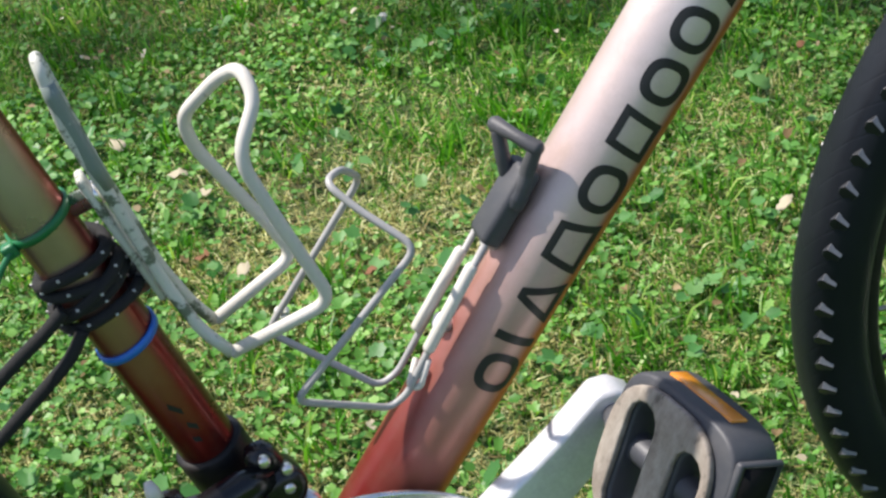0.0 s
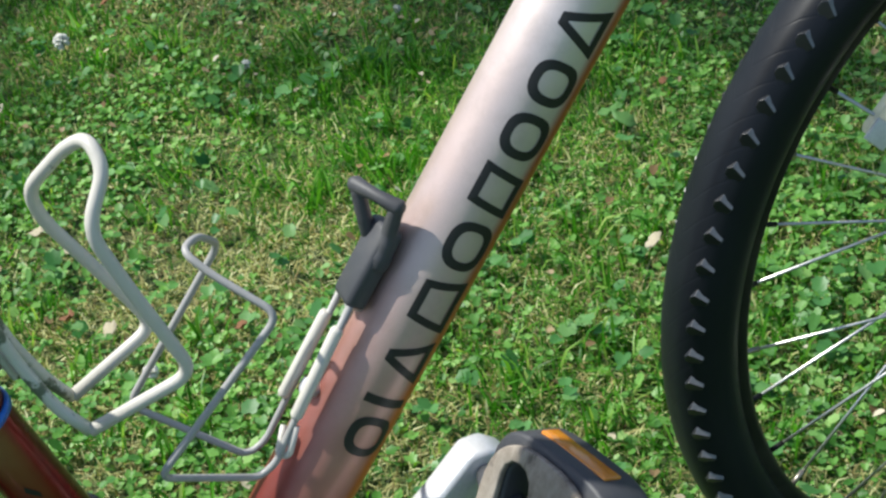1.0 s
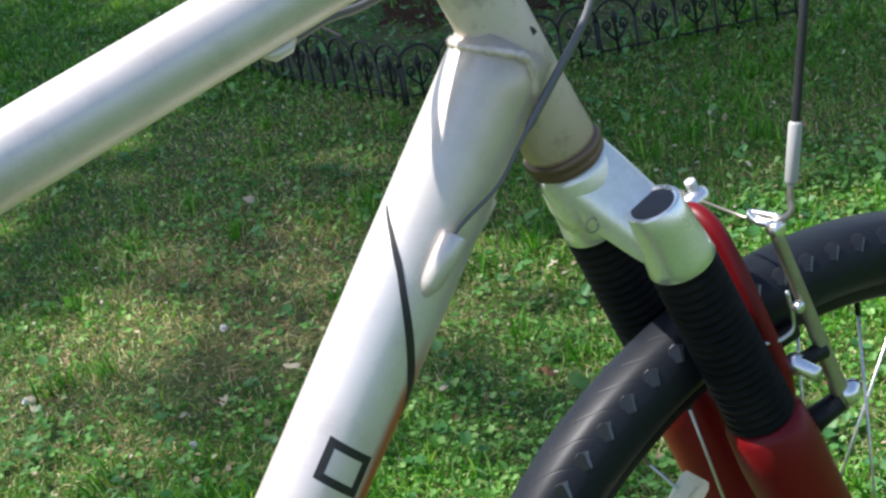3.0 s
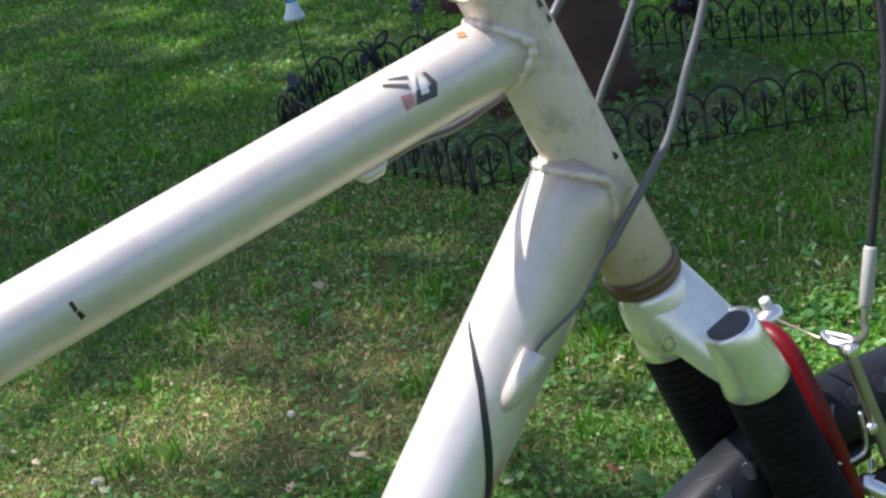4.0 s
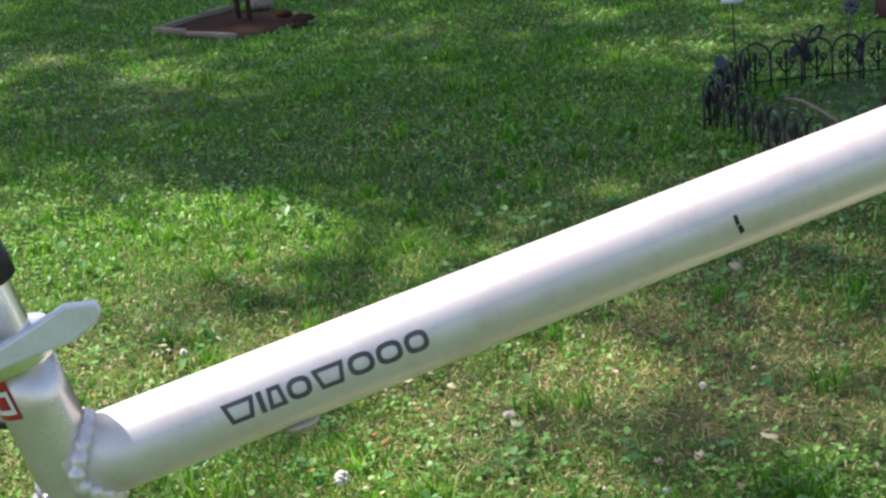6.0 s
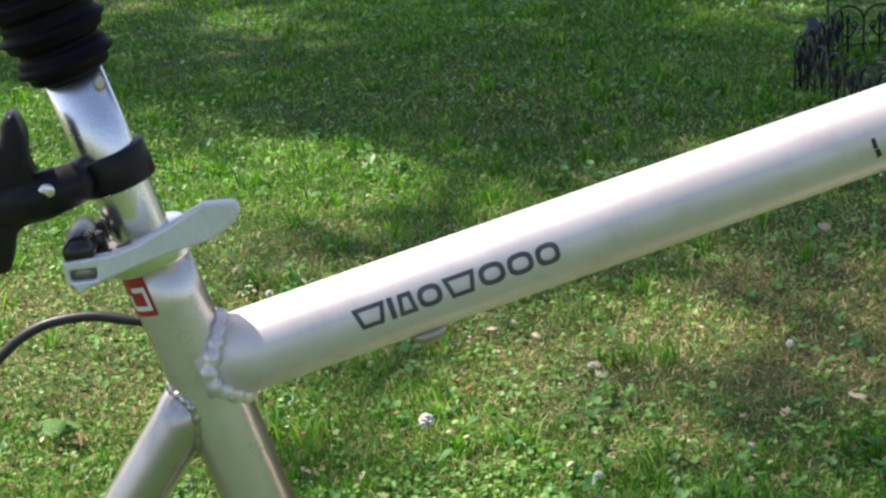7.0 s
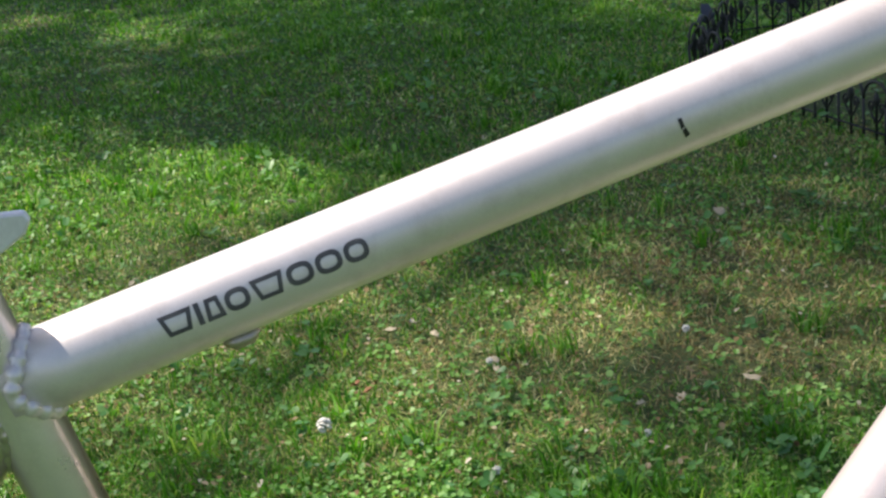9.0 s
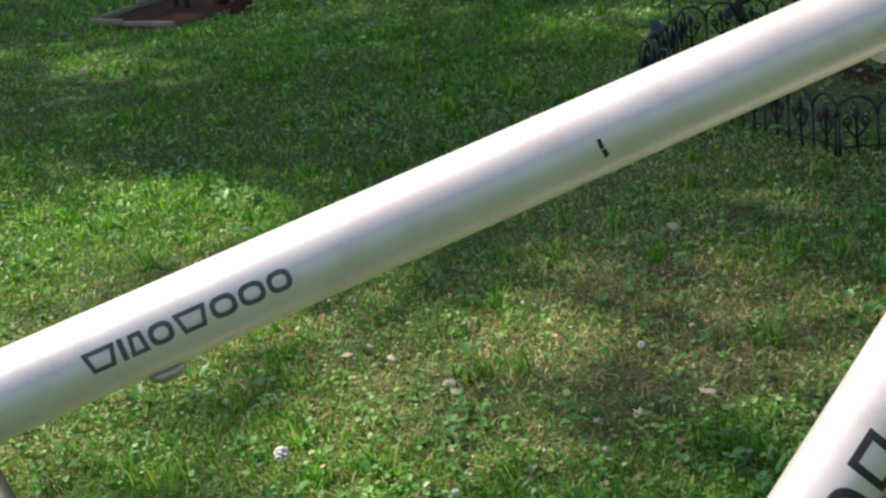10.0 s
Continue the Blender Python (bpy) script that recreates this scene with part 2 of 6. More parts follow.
paint_down = tube_paint("fading_down_tube_paint", BB, DOWN_D, DOWN_N, 0.0268,
                        [(0.03, DEEP_RED), (0.10, (0.35, 0.09, 0.07)), (0.17, (0.50, 0.27, 0.225)), (0.27, (0.67, 0.52, 0.475)), (0.42, PINK), (0.58, SILVER), (0.67, (0.74, 0.66, 0.58)), (0.75, (0.62, 0.52, 0.40))], 0.075,
                        under=((0.62, 0.14, 0.02), -DOWN_N + Vector((0, -0.25, 0)), 0.0125, 0.0205), metal=0.5, rough=0.42)
# red-to-silver fade; its brown mid stops also paint a sheen along the middle
paint_seat = tube_paint("fading_seat_tube_paint_with_sheen", BB, SEAT_D, SEAT_N, 0.0169,
                        [(0.12, (0.13, 0.012, 0.012)), (0.17, (0.25, 0.025, 0.018)), (0.215, (0.35, 0.12, 0.075)), (0.28, (0.43, 0.29, 0.20)), (0.40, (0.62, 0.54, 0.49)), (0.52, SILVER)], 0.20, metal=0.7, rough=0.29)
silver = tube_paint("silver_paint", SEAT_TOP, TOP_D, TOP_N, 0.02, [(0.0, SILVER), (0.3, SILVER), (0.6, (0.76, 0.69, 0.62))], metal=0.55, rough=0.47)
# more metallic, darker silver; the stays' shade side is put into its colour
stay_paint = tube_paint("shade_side_silver_paint", SEAT_TOP, TOP_D, TOP_N, 0.02, [(0.0, (0.52, 0.49, 0.46)), (0.6, SILVER)], metal=0.85, rough=0.28, stain=0.5)
head_paint = tube_paint("stained_silver_paint", HEAD_O, -HEAD_D, HEAD_N, 0.02, [(0.0, (0.82, 0.71, 0.63)), (0.08, (0.78, 0.66, 0.56)), (0.16, (0.56, 0.42, 0.29))], stain=0.9, metal=0.25, rough=0.45)
fork_red = worn("fork_red_paint", (0.15, 0.0035, 0.006), 0.38, 0.0, dirt=(0.06, 0.005, 0.005), coat=0.06, amount=0.3)
ink = worn("black_decal", (0.018, 0.017, 0.018), 0.4, bump=0.02, amount=0.1)
decal_red = worn("red_decal", (0.42, 0.03, 0.03), 0.35, bump=0.02, amount=0.15)
worn_red = worn("worn_pink_decal", (0.50, 0.20, 0.19), 0.4, dirt=(0.7, 0.66, 0.62), amount=0.6, scale=150, bump=0.02)
decal_white = worn("white_decal", (0.8, 0.78, 0.75), 0.4, bump=0.02, amount=0.15)
rust = worn("rust", (0.46, 0.23, 0.11), 0.9, amount=0.5, scale=200)
rubber = worn("tyre_rubber", (0.009, 0.011, 0.015), 0.40, dirt=(0.024, 0.027, 0.034), amount=0.35, scale=40, bump=0.3)
knob_rubber = worn("dusty_rubber", (0.012, 0.013, 0.016), 0.30, dirt=(0.035, 0.036, 0.04), amount=0.4, scale=120)
# light grey paints in the sun's highlight on one facet of each knob
knob_glint = worn("sunlit_knob_edge", (0.19, 0.19, 0.20), 0.35, dirt=(0.05, 0.05, 0.05), amount=0.7, scale=200)
boot_rubber = worn("boot_rubber", (0.004, 0.0045, 0.006), 0.55, amount=0.15, scale=80)
plastic = worn("black_plastic", (0.009, 0.009, 0.010), 0.4, amount=0.25, scale=90)
grey_plastic = worn("grey_plastic", (0.055, 0.057, 0.065), 0.5, dirt=(0.15, 0.14, 0.12), amount=0.4, scale=90)
tread = mat("worn_pedal_plastic", (0.36, 0.31, 0.25), 0.75)
tt = Net(tread)
sep = tt.node("ShaderNodeSeparateXYZ")
tt.link(tt.coords(), sep.inputs[0])
com = tt.node("ShaderNodeCombineXYZ")
tt.link(tt.maths("MULTIPLY", sep.outputs[1], 150.0), com.inputs[0])
tt.link(tt.maths("MULTIPLY", tt.maths("ADD", tt.maths("MULTIPLY", sep.outputs[0], 0.47), tt.maths("MULTIPLY", sep.outputs[2], 0.88)), 60.0), com.inputs[1])
tt.link(tt.maths("MULTIPLY", sep.outputs[0], 60.0), com.inputs[2])
streak = tt.noise(1.0, 5, 0.65, com.outputs[0])
blot = tt.noise(55, 5, 0.65)
tc = tt.ramp(streak, [(0.32, (0.13, 0.11, 0.09)), (0.42, (0.29, 0.25, 0.205)), (0.6, (0.37, 0.325, 0.27)), (0.78, (0.45, 0.40, 0.34))])
tc = tt.mix(0.6, tc, tt.ramp(blot, [(0.35, (0.55, 0.5, 0.46)), (0.6, (1.0, 1.0, 1.0))]), "MULTIPLY")
tt.base(tc)
tt.bump(streak, 0.6, 0.0012)
alloy = worn("polished_alloy", (0.84, 0.83, 0.81), 0.25, 0.95, amount=0.12, scale=50, bump=0.04)
mirror_alloy = worn("bright_polished_post", (0.82, 0.82, 0.82), 0.24, 1.0, amount=0.15, scale=40, bump=0.03)
dull_alloy = worn("dull_alloy", (0.78, 0.78, 0.78), 0.42, 0.4, dirt=(0.25, 0.2, 0.14), amount=0.35, scale=50, bump=0.1)
socket_alloy = worn("brushed_socket_alloy", (0.92, 0.91, 0.87), 0.26, 0.85, dirt=(0.5, 0.45, 0.35), amount=0.2, scale=50, bump=0.05)
crown_alloy = worn("crown_alloy", (0.94, 0.91, 0.82), 0.32, 0.65, dirt=(0.48, 0.34, 0.15), amount=0.45, scale=40, bump=0.06)
steel = worn("brown_steel", (0.42, 0.38, 0.31), 0.35, 0.8, dirt=(0.12, 0.08, 0.04), amount=0.5, scale=80)
spoke_steel = worn("spoke_steel", (0.62, 0.62, 0.6), 0.3, 0.95, amount=0.2)
race_steel = worn("rusty_race", (0.20, 0.13, 0.085), 0.45, 0.6, dirt=(0.09, 0.045, 0.02), amount=0.7, scale=120)
wire_white = chipped("white_coated_wire", (0.72, 0.68, 0.60), (0.22, 0.2, 0.17), 0.66, 60)
wire_green = chipped("chipped_white_and_green_wire", (0.66, 0.66, 0.58), (0.10, 0.13, 0.08), 0.52, 55)
wire_dark = chipped("weathered_green_wire", (0.22, 0.27, 0.24), (0.6, 0.6, 0.5), 0.60, 55)
wire_grey = chipped("grey_coated_wire", (0.42, 0.41, 0.39), (0.2, 0.19, 0.18), 0.68, 60)
gloss_black = worn("gloss_black_plastic", (0.006, 0.006, 0.007), 0.22, amount=0.2, scale=60)
zip_green = worn("green_cable_tie", (0.01, 0.16, 0.05), 0.35, amount=0.1)
zip_blue = worn("blue_cable_tie", (0.02, 0.17, 0.62), 0.35, amount=0.1)
cord_cloth = worn("black_cord", (0.012, 0.012, 0.012), 0.85, amount=0.1, scale=400, bump=0.5)
cord_fleck = worn("white_thread", (0.5, 0.5, 0.48), 0.8)
amber = mat("amber_reflector", (0.75, 0.27, 0.02), 0.18, 0.0, 0.6)
an = Net(amber)
an.bump(an.noise(900, 1), 0.4, 0.0006)
an.base(an.mix(an.noise(120, 3), (0.85, 0.33, 0.03), (0.5, 0.15, 0.01)))
clear = mat("clear_reflector", (0.72, 0.71, 0.66), 0.16, 0.0, 0.5)
cn = Net(clear)
wv = cn.node("ShaderNodeTexVoronoi")
wv.inputs["Scale"].default_value = 420
cn.link(cn.coords(), wv.inputs["Vector"])
cn.bump(wv.outputs["Distance"], 0.5, 0.0008)
cn.base(cn.mix(cn.noise(60, 4), (0.88, 0.86, 0.80), (0.66, 0.62, 0.52)))
clear.node_tree.nodes["Principled BSDF"].inputs["Transmission Weight"].default_value = 0.25
ct, cx = cn.node("ShaderNodeBsdfTranslucent"), cn.node("ShaderNodeMixShader")
ct.inputs["Color"].default_value, cx.inputs[0].default_value = (0.95, 0.93, 0.86, 1), 0.7
cn.link(cn.bsdf.outputs[0], cx.inputs[1])
cn.link(ct.outputs[0], cx.inputs[2])
cn.link(cx.outputs[0], cn.t.nodes["Material Output"].inputs["Surface"])
for dull, gloss in ((boot_rubber, 0.10), (rubber, 0.22), (plastic, 0.22), (fork_red, 0.22)):
    dull.node_tree.nodes["Principled BSDF"].inputs["Specular IOR Level"].default_value = gloss
tg = Net(rubber)
tsub = tg.node("ShaderNodeVectorMath")
tsub.operation = "SUBTRACT"
tg.link(tg.coords(), tsub.inputs[0])
tsub.inputs[1].default_value = AXLE
tsep = tg.node("ShaderNodeSeparateXYZ")
tg.link(tsub.outputs[0], tsep.inputs[0])
turn = tg.maths("MULTIPLY", tg.maths("ARCTAN2", tsep.outputs[2], tsep.outputs[0]), 47 / math.pi)
side = tg.maths("MULTIPLY", tg.maths("ABSOLUTE", tsep.outputs[1]), 60.0)
saw = tg.maths("PINGPONG", tg.maths("ADD", turn, side), 0.5)
groove = tg.ramp(saw, [(0.0, (0, 0, 0)), (0.07, (1, 1, 1))])
shallow = tg.maths("LESS_THAN", tg.maths("ABSOLUTE", tsep.outputs[1]), 0.0175)
tg.bump(tg.maths("ADD", tg.maths("MULTIPLY", groove, shallow), tg.maths("MULTIPLY", tg.noise(300, 3), 0.25)), 0.14, 0.0010)
cable_black = worn("black_cable_housing", (0.016, 0.016, 0.017), 0.4, amount=0.1)
cable_grey = worn("grey_cable_housing", (0.10, 0.10, 0.105), 0.32, amount=0.2, coat=0.5)
iron = worn("black_iron", (0.010, 0.011, 0.010), 0.55, dirt=(0.03, 0.045, 0.02), amount=0.4, scale=30)
bark = worn("bark", (0.075, 0.042, 0.028), 0.95, dirt=(0.03, 0.022, 0.017), amount=0.7, scale=30, bump=0.9)

# ---- bicycle ----
bike = thing("bicycle", "silver and red city bicycle with worn paint on the lawn", "bicycle")


def on_tube(o, d, n, r, s, phi):
    """A point of a tube's skin: s along it, phi degrees up from the side that faces -y."""
    a = radians(phi)
    return o + d * s + r * (math.cos(a) * Vector((0, -1, 0)) + math.sin(a) * n)


def skin(bm, o, d, n, r, quads, lift=0.00035, steps=4):
    """Thin plain patches laid on a tube; each quad is four (s, phi) corners in order."""
    for q in quads:
        (s0, p0), (s1, p1), (s2, p2), (s3, p3) = q
        grid = []
        for i in range(steps + 1):
            u, row = i / steps, []
            for j in range(steps + 1):
                v = j / steps
                s = (s0 * (1 - u) + s1 * u) * (1 - v) + (s3 * (1 - u) + s2 * u) * v
                p = (p0 * (1 - u) + p1 * u) * (1 - v) + (p3 * (1 - u) + p2 * u) * v
                row.append(bm.verts.new(on_tube(o, d, n, r + lift, s, p)))
            grid.append(row)
        for i in range(steps):
            for j in range(steps):
                bm.faces.new((grid[i][j], grid[i + 1][j], grid[i + 1][j + 1], grid[i][j + 1]))
    bmesh.ops.recalc_face_normals(bm, faces=bm.faces)
    for f in bm.faces:
        c = f.calc_center_median()
        if f.normal.dot(c - (o + d * (c - o).dot(d))) < 0:
            f.normal_flip()
    return bm


def ring_mark(s, w, p, h, stroke, r, e=2.6):
    """A plain hollow rounded mark on a tube of radius r, as a closed band of short pieces."""
    hs = math.degrees(stroke / r)
    curve = lambda a, b, t: (s + w / 2 + a * math.copysign(abs(math.cos(t)) ** (2 / e), math.cos(t)), p + h / 2 + b * math.copysign(abs(math.sin(t)) ** (2 / e), math.sin(t)))
    o = [curve(w / 2, h / 2, math.tau * k / 28) for k in range(28)]
    i = [curve(w / 2 - stroke, h / 2 - hs, math.tau * k / 28) for k in range(28)]
    return [(o[k], o[(k + 1) % 28], i[(k + 1) % 28], i[k]) for k in range(28)]


def corner_mark(s, w, p, h, stroke, r, corners):
    """A plain hollow straight-sided mark; corners in parts of its width and height, turning left."""
    per = math.degrees(1 / r)
    pts = [Vector((s + x * w, (p + y * h) / per)) for x, y in corners]
    n, inner = len(pts), []
    for k in range(n):
        a, b, c = pts[k - 1], pts[k], pts[(k + 1) % n]
        d, e = (b - a).normalized(), (c - b).normalized()
        m, q = Vector((-d.y, d.x)), Vector((-e.y, e.x))
        inner.append(b + (m + q) * (stroke / (1 + m.dot(q))))
    back = lambda v: (v.x, v.y * per)
    return [(back(pts[k]), back(pts[(k + 1) % n]), back(inner[(k + 1) % n]), back(inner[k])) for k in range(n)]


WEDGE = ((0, 0), (1, 0), (0.62, 1), (0.38, 1))
TRAPEZE = ((0, 0), (1, 0), (0.86, 1), (0.14, 1))
BASIN = ((0.16, 0), (0.84, 0), (1, 1), (0, 1))
SLANT = ((0, 0), (0.86, 0), (1, 1), (0.14, 1))


def bar_mark(s, w, p, h):
    return [((s, p), (s + w, p), (s + w, p + h), (s, p + h))]


grey_ink = worn("worn_grey_print", (0.075, 0.07, 0.07), 0.5, dirt=(0.3, 0.28, 0.26), amount=0.4, scale=160, bump=0.02)

# tubes
R_SEAT, R_TOP, R_DOWN, R_HEAD = 0.0169, 0.0200, 0.0268, 0.0198
seat_tube = part("seat_tube", sweep(straight(BB, BB + SEAT_D * 0.606, 24), R_SEAT, 40), paint_seat, bike, "seat tube fading from dark red to silver")
top_tube = part("top_tube", sweep(straight(SEAT_TOP, HEAD_O, 20), R_TOP, 44), silver, bike, "silver top tube")
down_tube = part("down_tube", sweep(straight(BB, BB + DOWN_D * 0.748, 30), R_DOWN, 48), paint_down, bike, "down tube fading from dark red to silver")
head_tube = part("head_tube", sweep([HEAD_O + HEAD_D * s for s in (0.042, 0.039, 0.03, 0, -0.03, -0.06, -0.09, -0.12, -0.148, -0.152)],
                                    [0.0203, 0.0207, 0.0199, 0.0198, 0.0198, 0.0198, 0.0198, 0.0199, 0.0207, 0.0203], 44), head_paint, bike, "stained silver head tube with paint chips")
part("bottom_bracket_shell", lathe(BB + Vector((0, -0.036, 0)), (0, 1, 0), [(0, 0.015), (0, 0.022), (0.003, 0.024), (0.069, 0.024), (0.072, 0.022), (0.072, 0.015)]), paint_seat, bike)


def weld(a0, ad, ar, b0, bd, br, name, parent, material, bead=0.0024, n=90, lo=0.0, hi=360.0):
    """A scaly weld bead where tube a runs into tube b."""
    ad, bd = ad.normalized(), bd.normalized()
    _, u, v = ring_frame(ad)
    pts = []
    for k in range(n):
        a = math.tau * k / n
        rim = math.cos(a) * u + math.sin(a) * v
        e = a0 + min(ar, br * 0.97) * rim
        w, q = ad - bd * ad.dot(bd), (e - b0) - bd * (e - b0).dot(bd)
        aa, bb, cc = w.dot(w), w.dot(q), q.dot(q) - br * br
        disc = max(bb * bb - aa * cc, 0)
        t = (-bb + math.sqrt(disc)) / aa
        pts.append(a0 + ar * 0.985 * rim + ad * t)
    rad = [bead * (0.72 + 0.42 * abs(math.sin(k * 0.7)) + 0.06 * math.sin(k * 2.3)) for k in range(n)]
    return part(name, sweep(pts, rad, 8, True), material, parent)


weld(HEAD_O, -TOP_D, R_TOP, HEAD_O, HEAD_D, R_HEAD, "weld_bead", bike, head_paint, 0.0029)
weld(BB + DOWN_D * 0.748, -DOWN_D, R_DOWN, HEAD_O, HEAD_D, R_HEAD, "weld_bead", bike, head_paint, 0.0026)
weld(SEAT_TOP, TOP_D, R_TOP, BB, SEAT_D, R_SEAT, "weld_bead", bike, silver, 0.0040)

# marks on the down tube: a maker's word as plain hollow marks, and the curved stripe
word = [(0.026, 0), (0.012, 1), (0.028, WEDGE), (0.033, TRAPEZE), (0.029, 0), (0.028, SLANT), (0.026, 0), (0.025, 0), (0.028, WEDGE), (0.025, 0), (0.027, SLANT)]
s0 = 0.184
for w, shape in word:
    mid = -4 + 17 * (s0 - 0.184) / 0.35
    marks = bar_mark(s0 + 0.0015, 0.0056, mid - 29, 57) if shape == 1 else ring_mark(s0, w, mid - 29, 57, 0.0052, R_DOWN) if shape == 0 else corner_mark(s0, w, mid - 29, 57, 0.0046, R_DOWN, shape)
    part("lettering_mark", skin(bmesh.new(), BB, DOWN_D, DOWN_N, R_DOWN, marks), ink, down_tube, "plain black mark")
    s0 += w + 0.0058
stripe = [(0.6475, 92, 0.0012), (0.636, 68, 0.004), (0.6215, 43, 0.006), (0.600, 14, 0.0078), (0.5765, -18, 0.0098), (0.561, -43, 0.010), (0.548, -66, 0.008), (0.538, -84, 0.002)]
quads = [((a[0] - a[2] / 2, a[1]), (a[0] + a[2] / 2, a[1]), (b[0] + b[2] / 2, b[1]), (b[0] - b[2] / 2, b[1])) for a, b in zip(stripe, stripe[1:])]
part("curved_stripe", skin(bmesh.new(), BB, DOWN_D, DOWN_N, R_DOWN, quads), ink, down_tube, "black painted stripe curving round the tube")


def cable_boss(s, phi, name):
    p = on_tube(BB, DOWN_D, DOWN_N, R_DOWN, s, phi)
    out = (p - BB - DOWN_D * s).normalized()
    bm = bmesh.new()
    n = 12
    add_sweep(bm, [p - DOWN_D * 0.034 + out * -0.003, p - DOWN_D * 0.026 + out * 0.0, p - DOWN_D * 0.012 + out * 0.0022, p + out * 0.0032, p + DOWN_D * 0.001 + out * 0.0032],
              [0.003, 0.0062, 0.0072, 0.0068, 0.0052], 16)
    return part(name, bm, silver, down_tube, "welded silver cable stop")


cable_boss(0.647, 3, "cable_stop")
cable_boss(0.672, -98, "cable_stop")

# marks on the top tube
s0 = 0.0757
for w, shape in ((0.0175, BASIN), (0.0045, 1), (0.0105, TRAPEZE), (0.0135, 0), (0.0175, BASIN), (0.0145, 0), (0.0145, 0), (0.0135, 0)):
    marks = bar_mark(s0, 0.0026, -5, 30) if shape == 1 else ring_mark(s0, w - 0.0018, -5, 30, 0.0024, R_TOP) if shape == 0 else corner_mark(s0, w - 0.0016, -5, 30, 0.0021, R_TOP, shape)
    part("lettering_mark", skin(bmesh.new(), SEAT_TOP, TOP_D, TOP_N, R_TOP, marks), grey_ink, top_tube, "plain dark grey mark")
    s0 += w - 0.0004
part("scratch", skin(bmesh.new(), SEAT_TOP, TOP_D, TOP_N, R_TOP, [((0.3345, 12), (0.3365, 12), (0.3368, -2), (0.3348, -3)), ((0.3352, -5), (0.3372, -3), (0.3385, -15), (0.336, -18))]), ink, top_tube, "dark chip in the paint")
part("decal", skin(bmesh.new(), SEAT_TOP, TOP_D, TOP_N, R_TOP, [((0.5255, 8), (0.5375, 5), (0.5405, 22), (0.529, 26)), ((0.5160, 56), (0.5172, 60), (0.5275, 40), (0.5265, 34)), ((0.5205, 62), (0.5215, 64), (0.5300, 52), (0.5290, 47)), ((0.5375, 22), (0.5405, 22), (0.5385, 44), (0.5365, 44))]), grey_ink, top_tube, "worn black decal")
part("decal", skin(bmesh.new(), SEAT_TOP, TOP_D, TOP_N, R_TOP, [((0.5300, 17), (0.5345, 15), (0.5365, 34), (0.5335, 42)), ((0.5265, 26), (0.5285, 24), (0.5330, 46), (0.5310, 50))], 0.0007), decal_white, top_tube, "worn white stroke of the decal")
part("decal", skin(bmesh.new(), SEAT_TOP, TOP_D, TOP_N, R_TOP, [((0.5195, 8), (0.525, 9), (0.5265, 26), (0.5205, 30))]), worn_red, top_tube, "worn pinkish decal")
part("rust_patch", skin(bmesh.new(), SEAT_TOP, TOP_D, TOP_N, R_TOP, [((0.564, 66), (0.5685, 60), (0.5695, 74), (0.566, 79))]), rust, top_tube, "orange rust patch")
for s, phi in ((0.1075, -72), (0.496, -78)):
    p = on_tube(SEAT_TOP, TOP_D, TOP_N, R_TOP, s, phi)
    out = (p - SEAT_TOP - TOP_D * s).normalized()
    part("cable_guide", sweep([p - TOP_D * 0.009, p - TOP_D * 0.004 + out * 0.002, p + TOP_D * 0.004 + out * 0.002, p + TOP_D * 0.009], [0.0015, 0.004, 0.004, 0.0015], 10), steel if s < 0.2 else silver, top_tube, "small cable guide under the tube")

# head tube marks, headset
for s, phi in ((0.012, -42), (0.002, -47), (-0.082, -36)):
    bm = skin(bmesh.new(), HEAD_O, HEAD_D, HEAD_N, R_HEAD, [((s, phi), (s + 0.003, phi + 2), (s + 0.006, phi + 10), (s + 0.001, phi + 13))], steps=2)
    part("paint_chip", bm, ink, head_tube, "dark paint chip")
part("upper_headset_cup", lathe(HEAD_O + HEAD_D * 0.036, HEAD_D, [(0, 0.018), (0, 0.0225), (0.002, 0.0242), (0.0065, 0.0246), (0.0085, 0.0235), (0.010, 0.0215), (0.020, 0.0205), (0.022, 0.017)], 44), mirror_alloy, bike, "polished headset cup")
part("lower_headset_race", lathe(HEAD_O - HEAD_D * 0.1515, -HEAD_D, [(0, 0.017), (0, 0.0216), (0.0015, 0.0226), (0.004, 0.0228), (0.0056, 0.0205), (0.0072, 0.0222), (0.0095, 0.0218), (0.0118, 0.0195), (0.0118, 0.012)], 44), race_steel, bike, "rust-stained headset race")

# seat cluster
STAY_O = BB + SEAT_D * 0.522
stay_end = Vector((-0.495, 0, 0.322))
a = STAY_O + Vector((-0.006, 0, 0.010))
d = (stay_end - a).normalized()
knee = a + d * 0.17
mono = part("seat_stay", sweep([a, a + d * 0.02, a + d * 0.06, a + d * 0.12, knee, knee + d * 0.02], [0.0142, 0.0140, 0.0137, 0.0137, 0.0145, 0.012], 30), stay_paint, bike, "single thick seat stay below the seat cluster")
weld(a, d, 0.0139, BB, SEAT_D, R_SEAT, "weld_bead", mono, stay_paint, 0.0022)
for side in (-1, 1):
    b = stay_end + Vector((0, side * 0.062, 0))
    part("seat_stay", sweep([knee + Vector((0, side * 0.006, 0)), knee.lerp(b, 0.3) + Vector((0, side * 0.02, 0)), b], [0.0105, 0.0095, 0.008], 20), stay_paint, bike, "silver seat stay leg")
    c0, c1 = BB + Vector((-0.02, side * 0.022, 0)), stay_end + Vector((0.01, side * 0.062, 0))
    part("chain_stay", sweep([c0, c0.lerp(c1, 0.4), c1], [0.011, 0.0095, 0.007], 20), paint_seat, bike, "red chain stay")
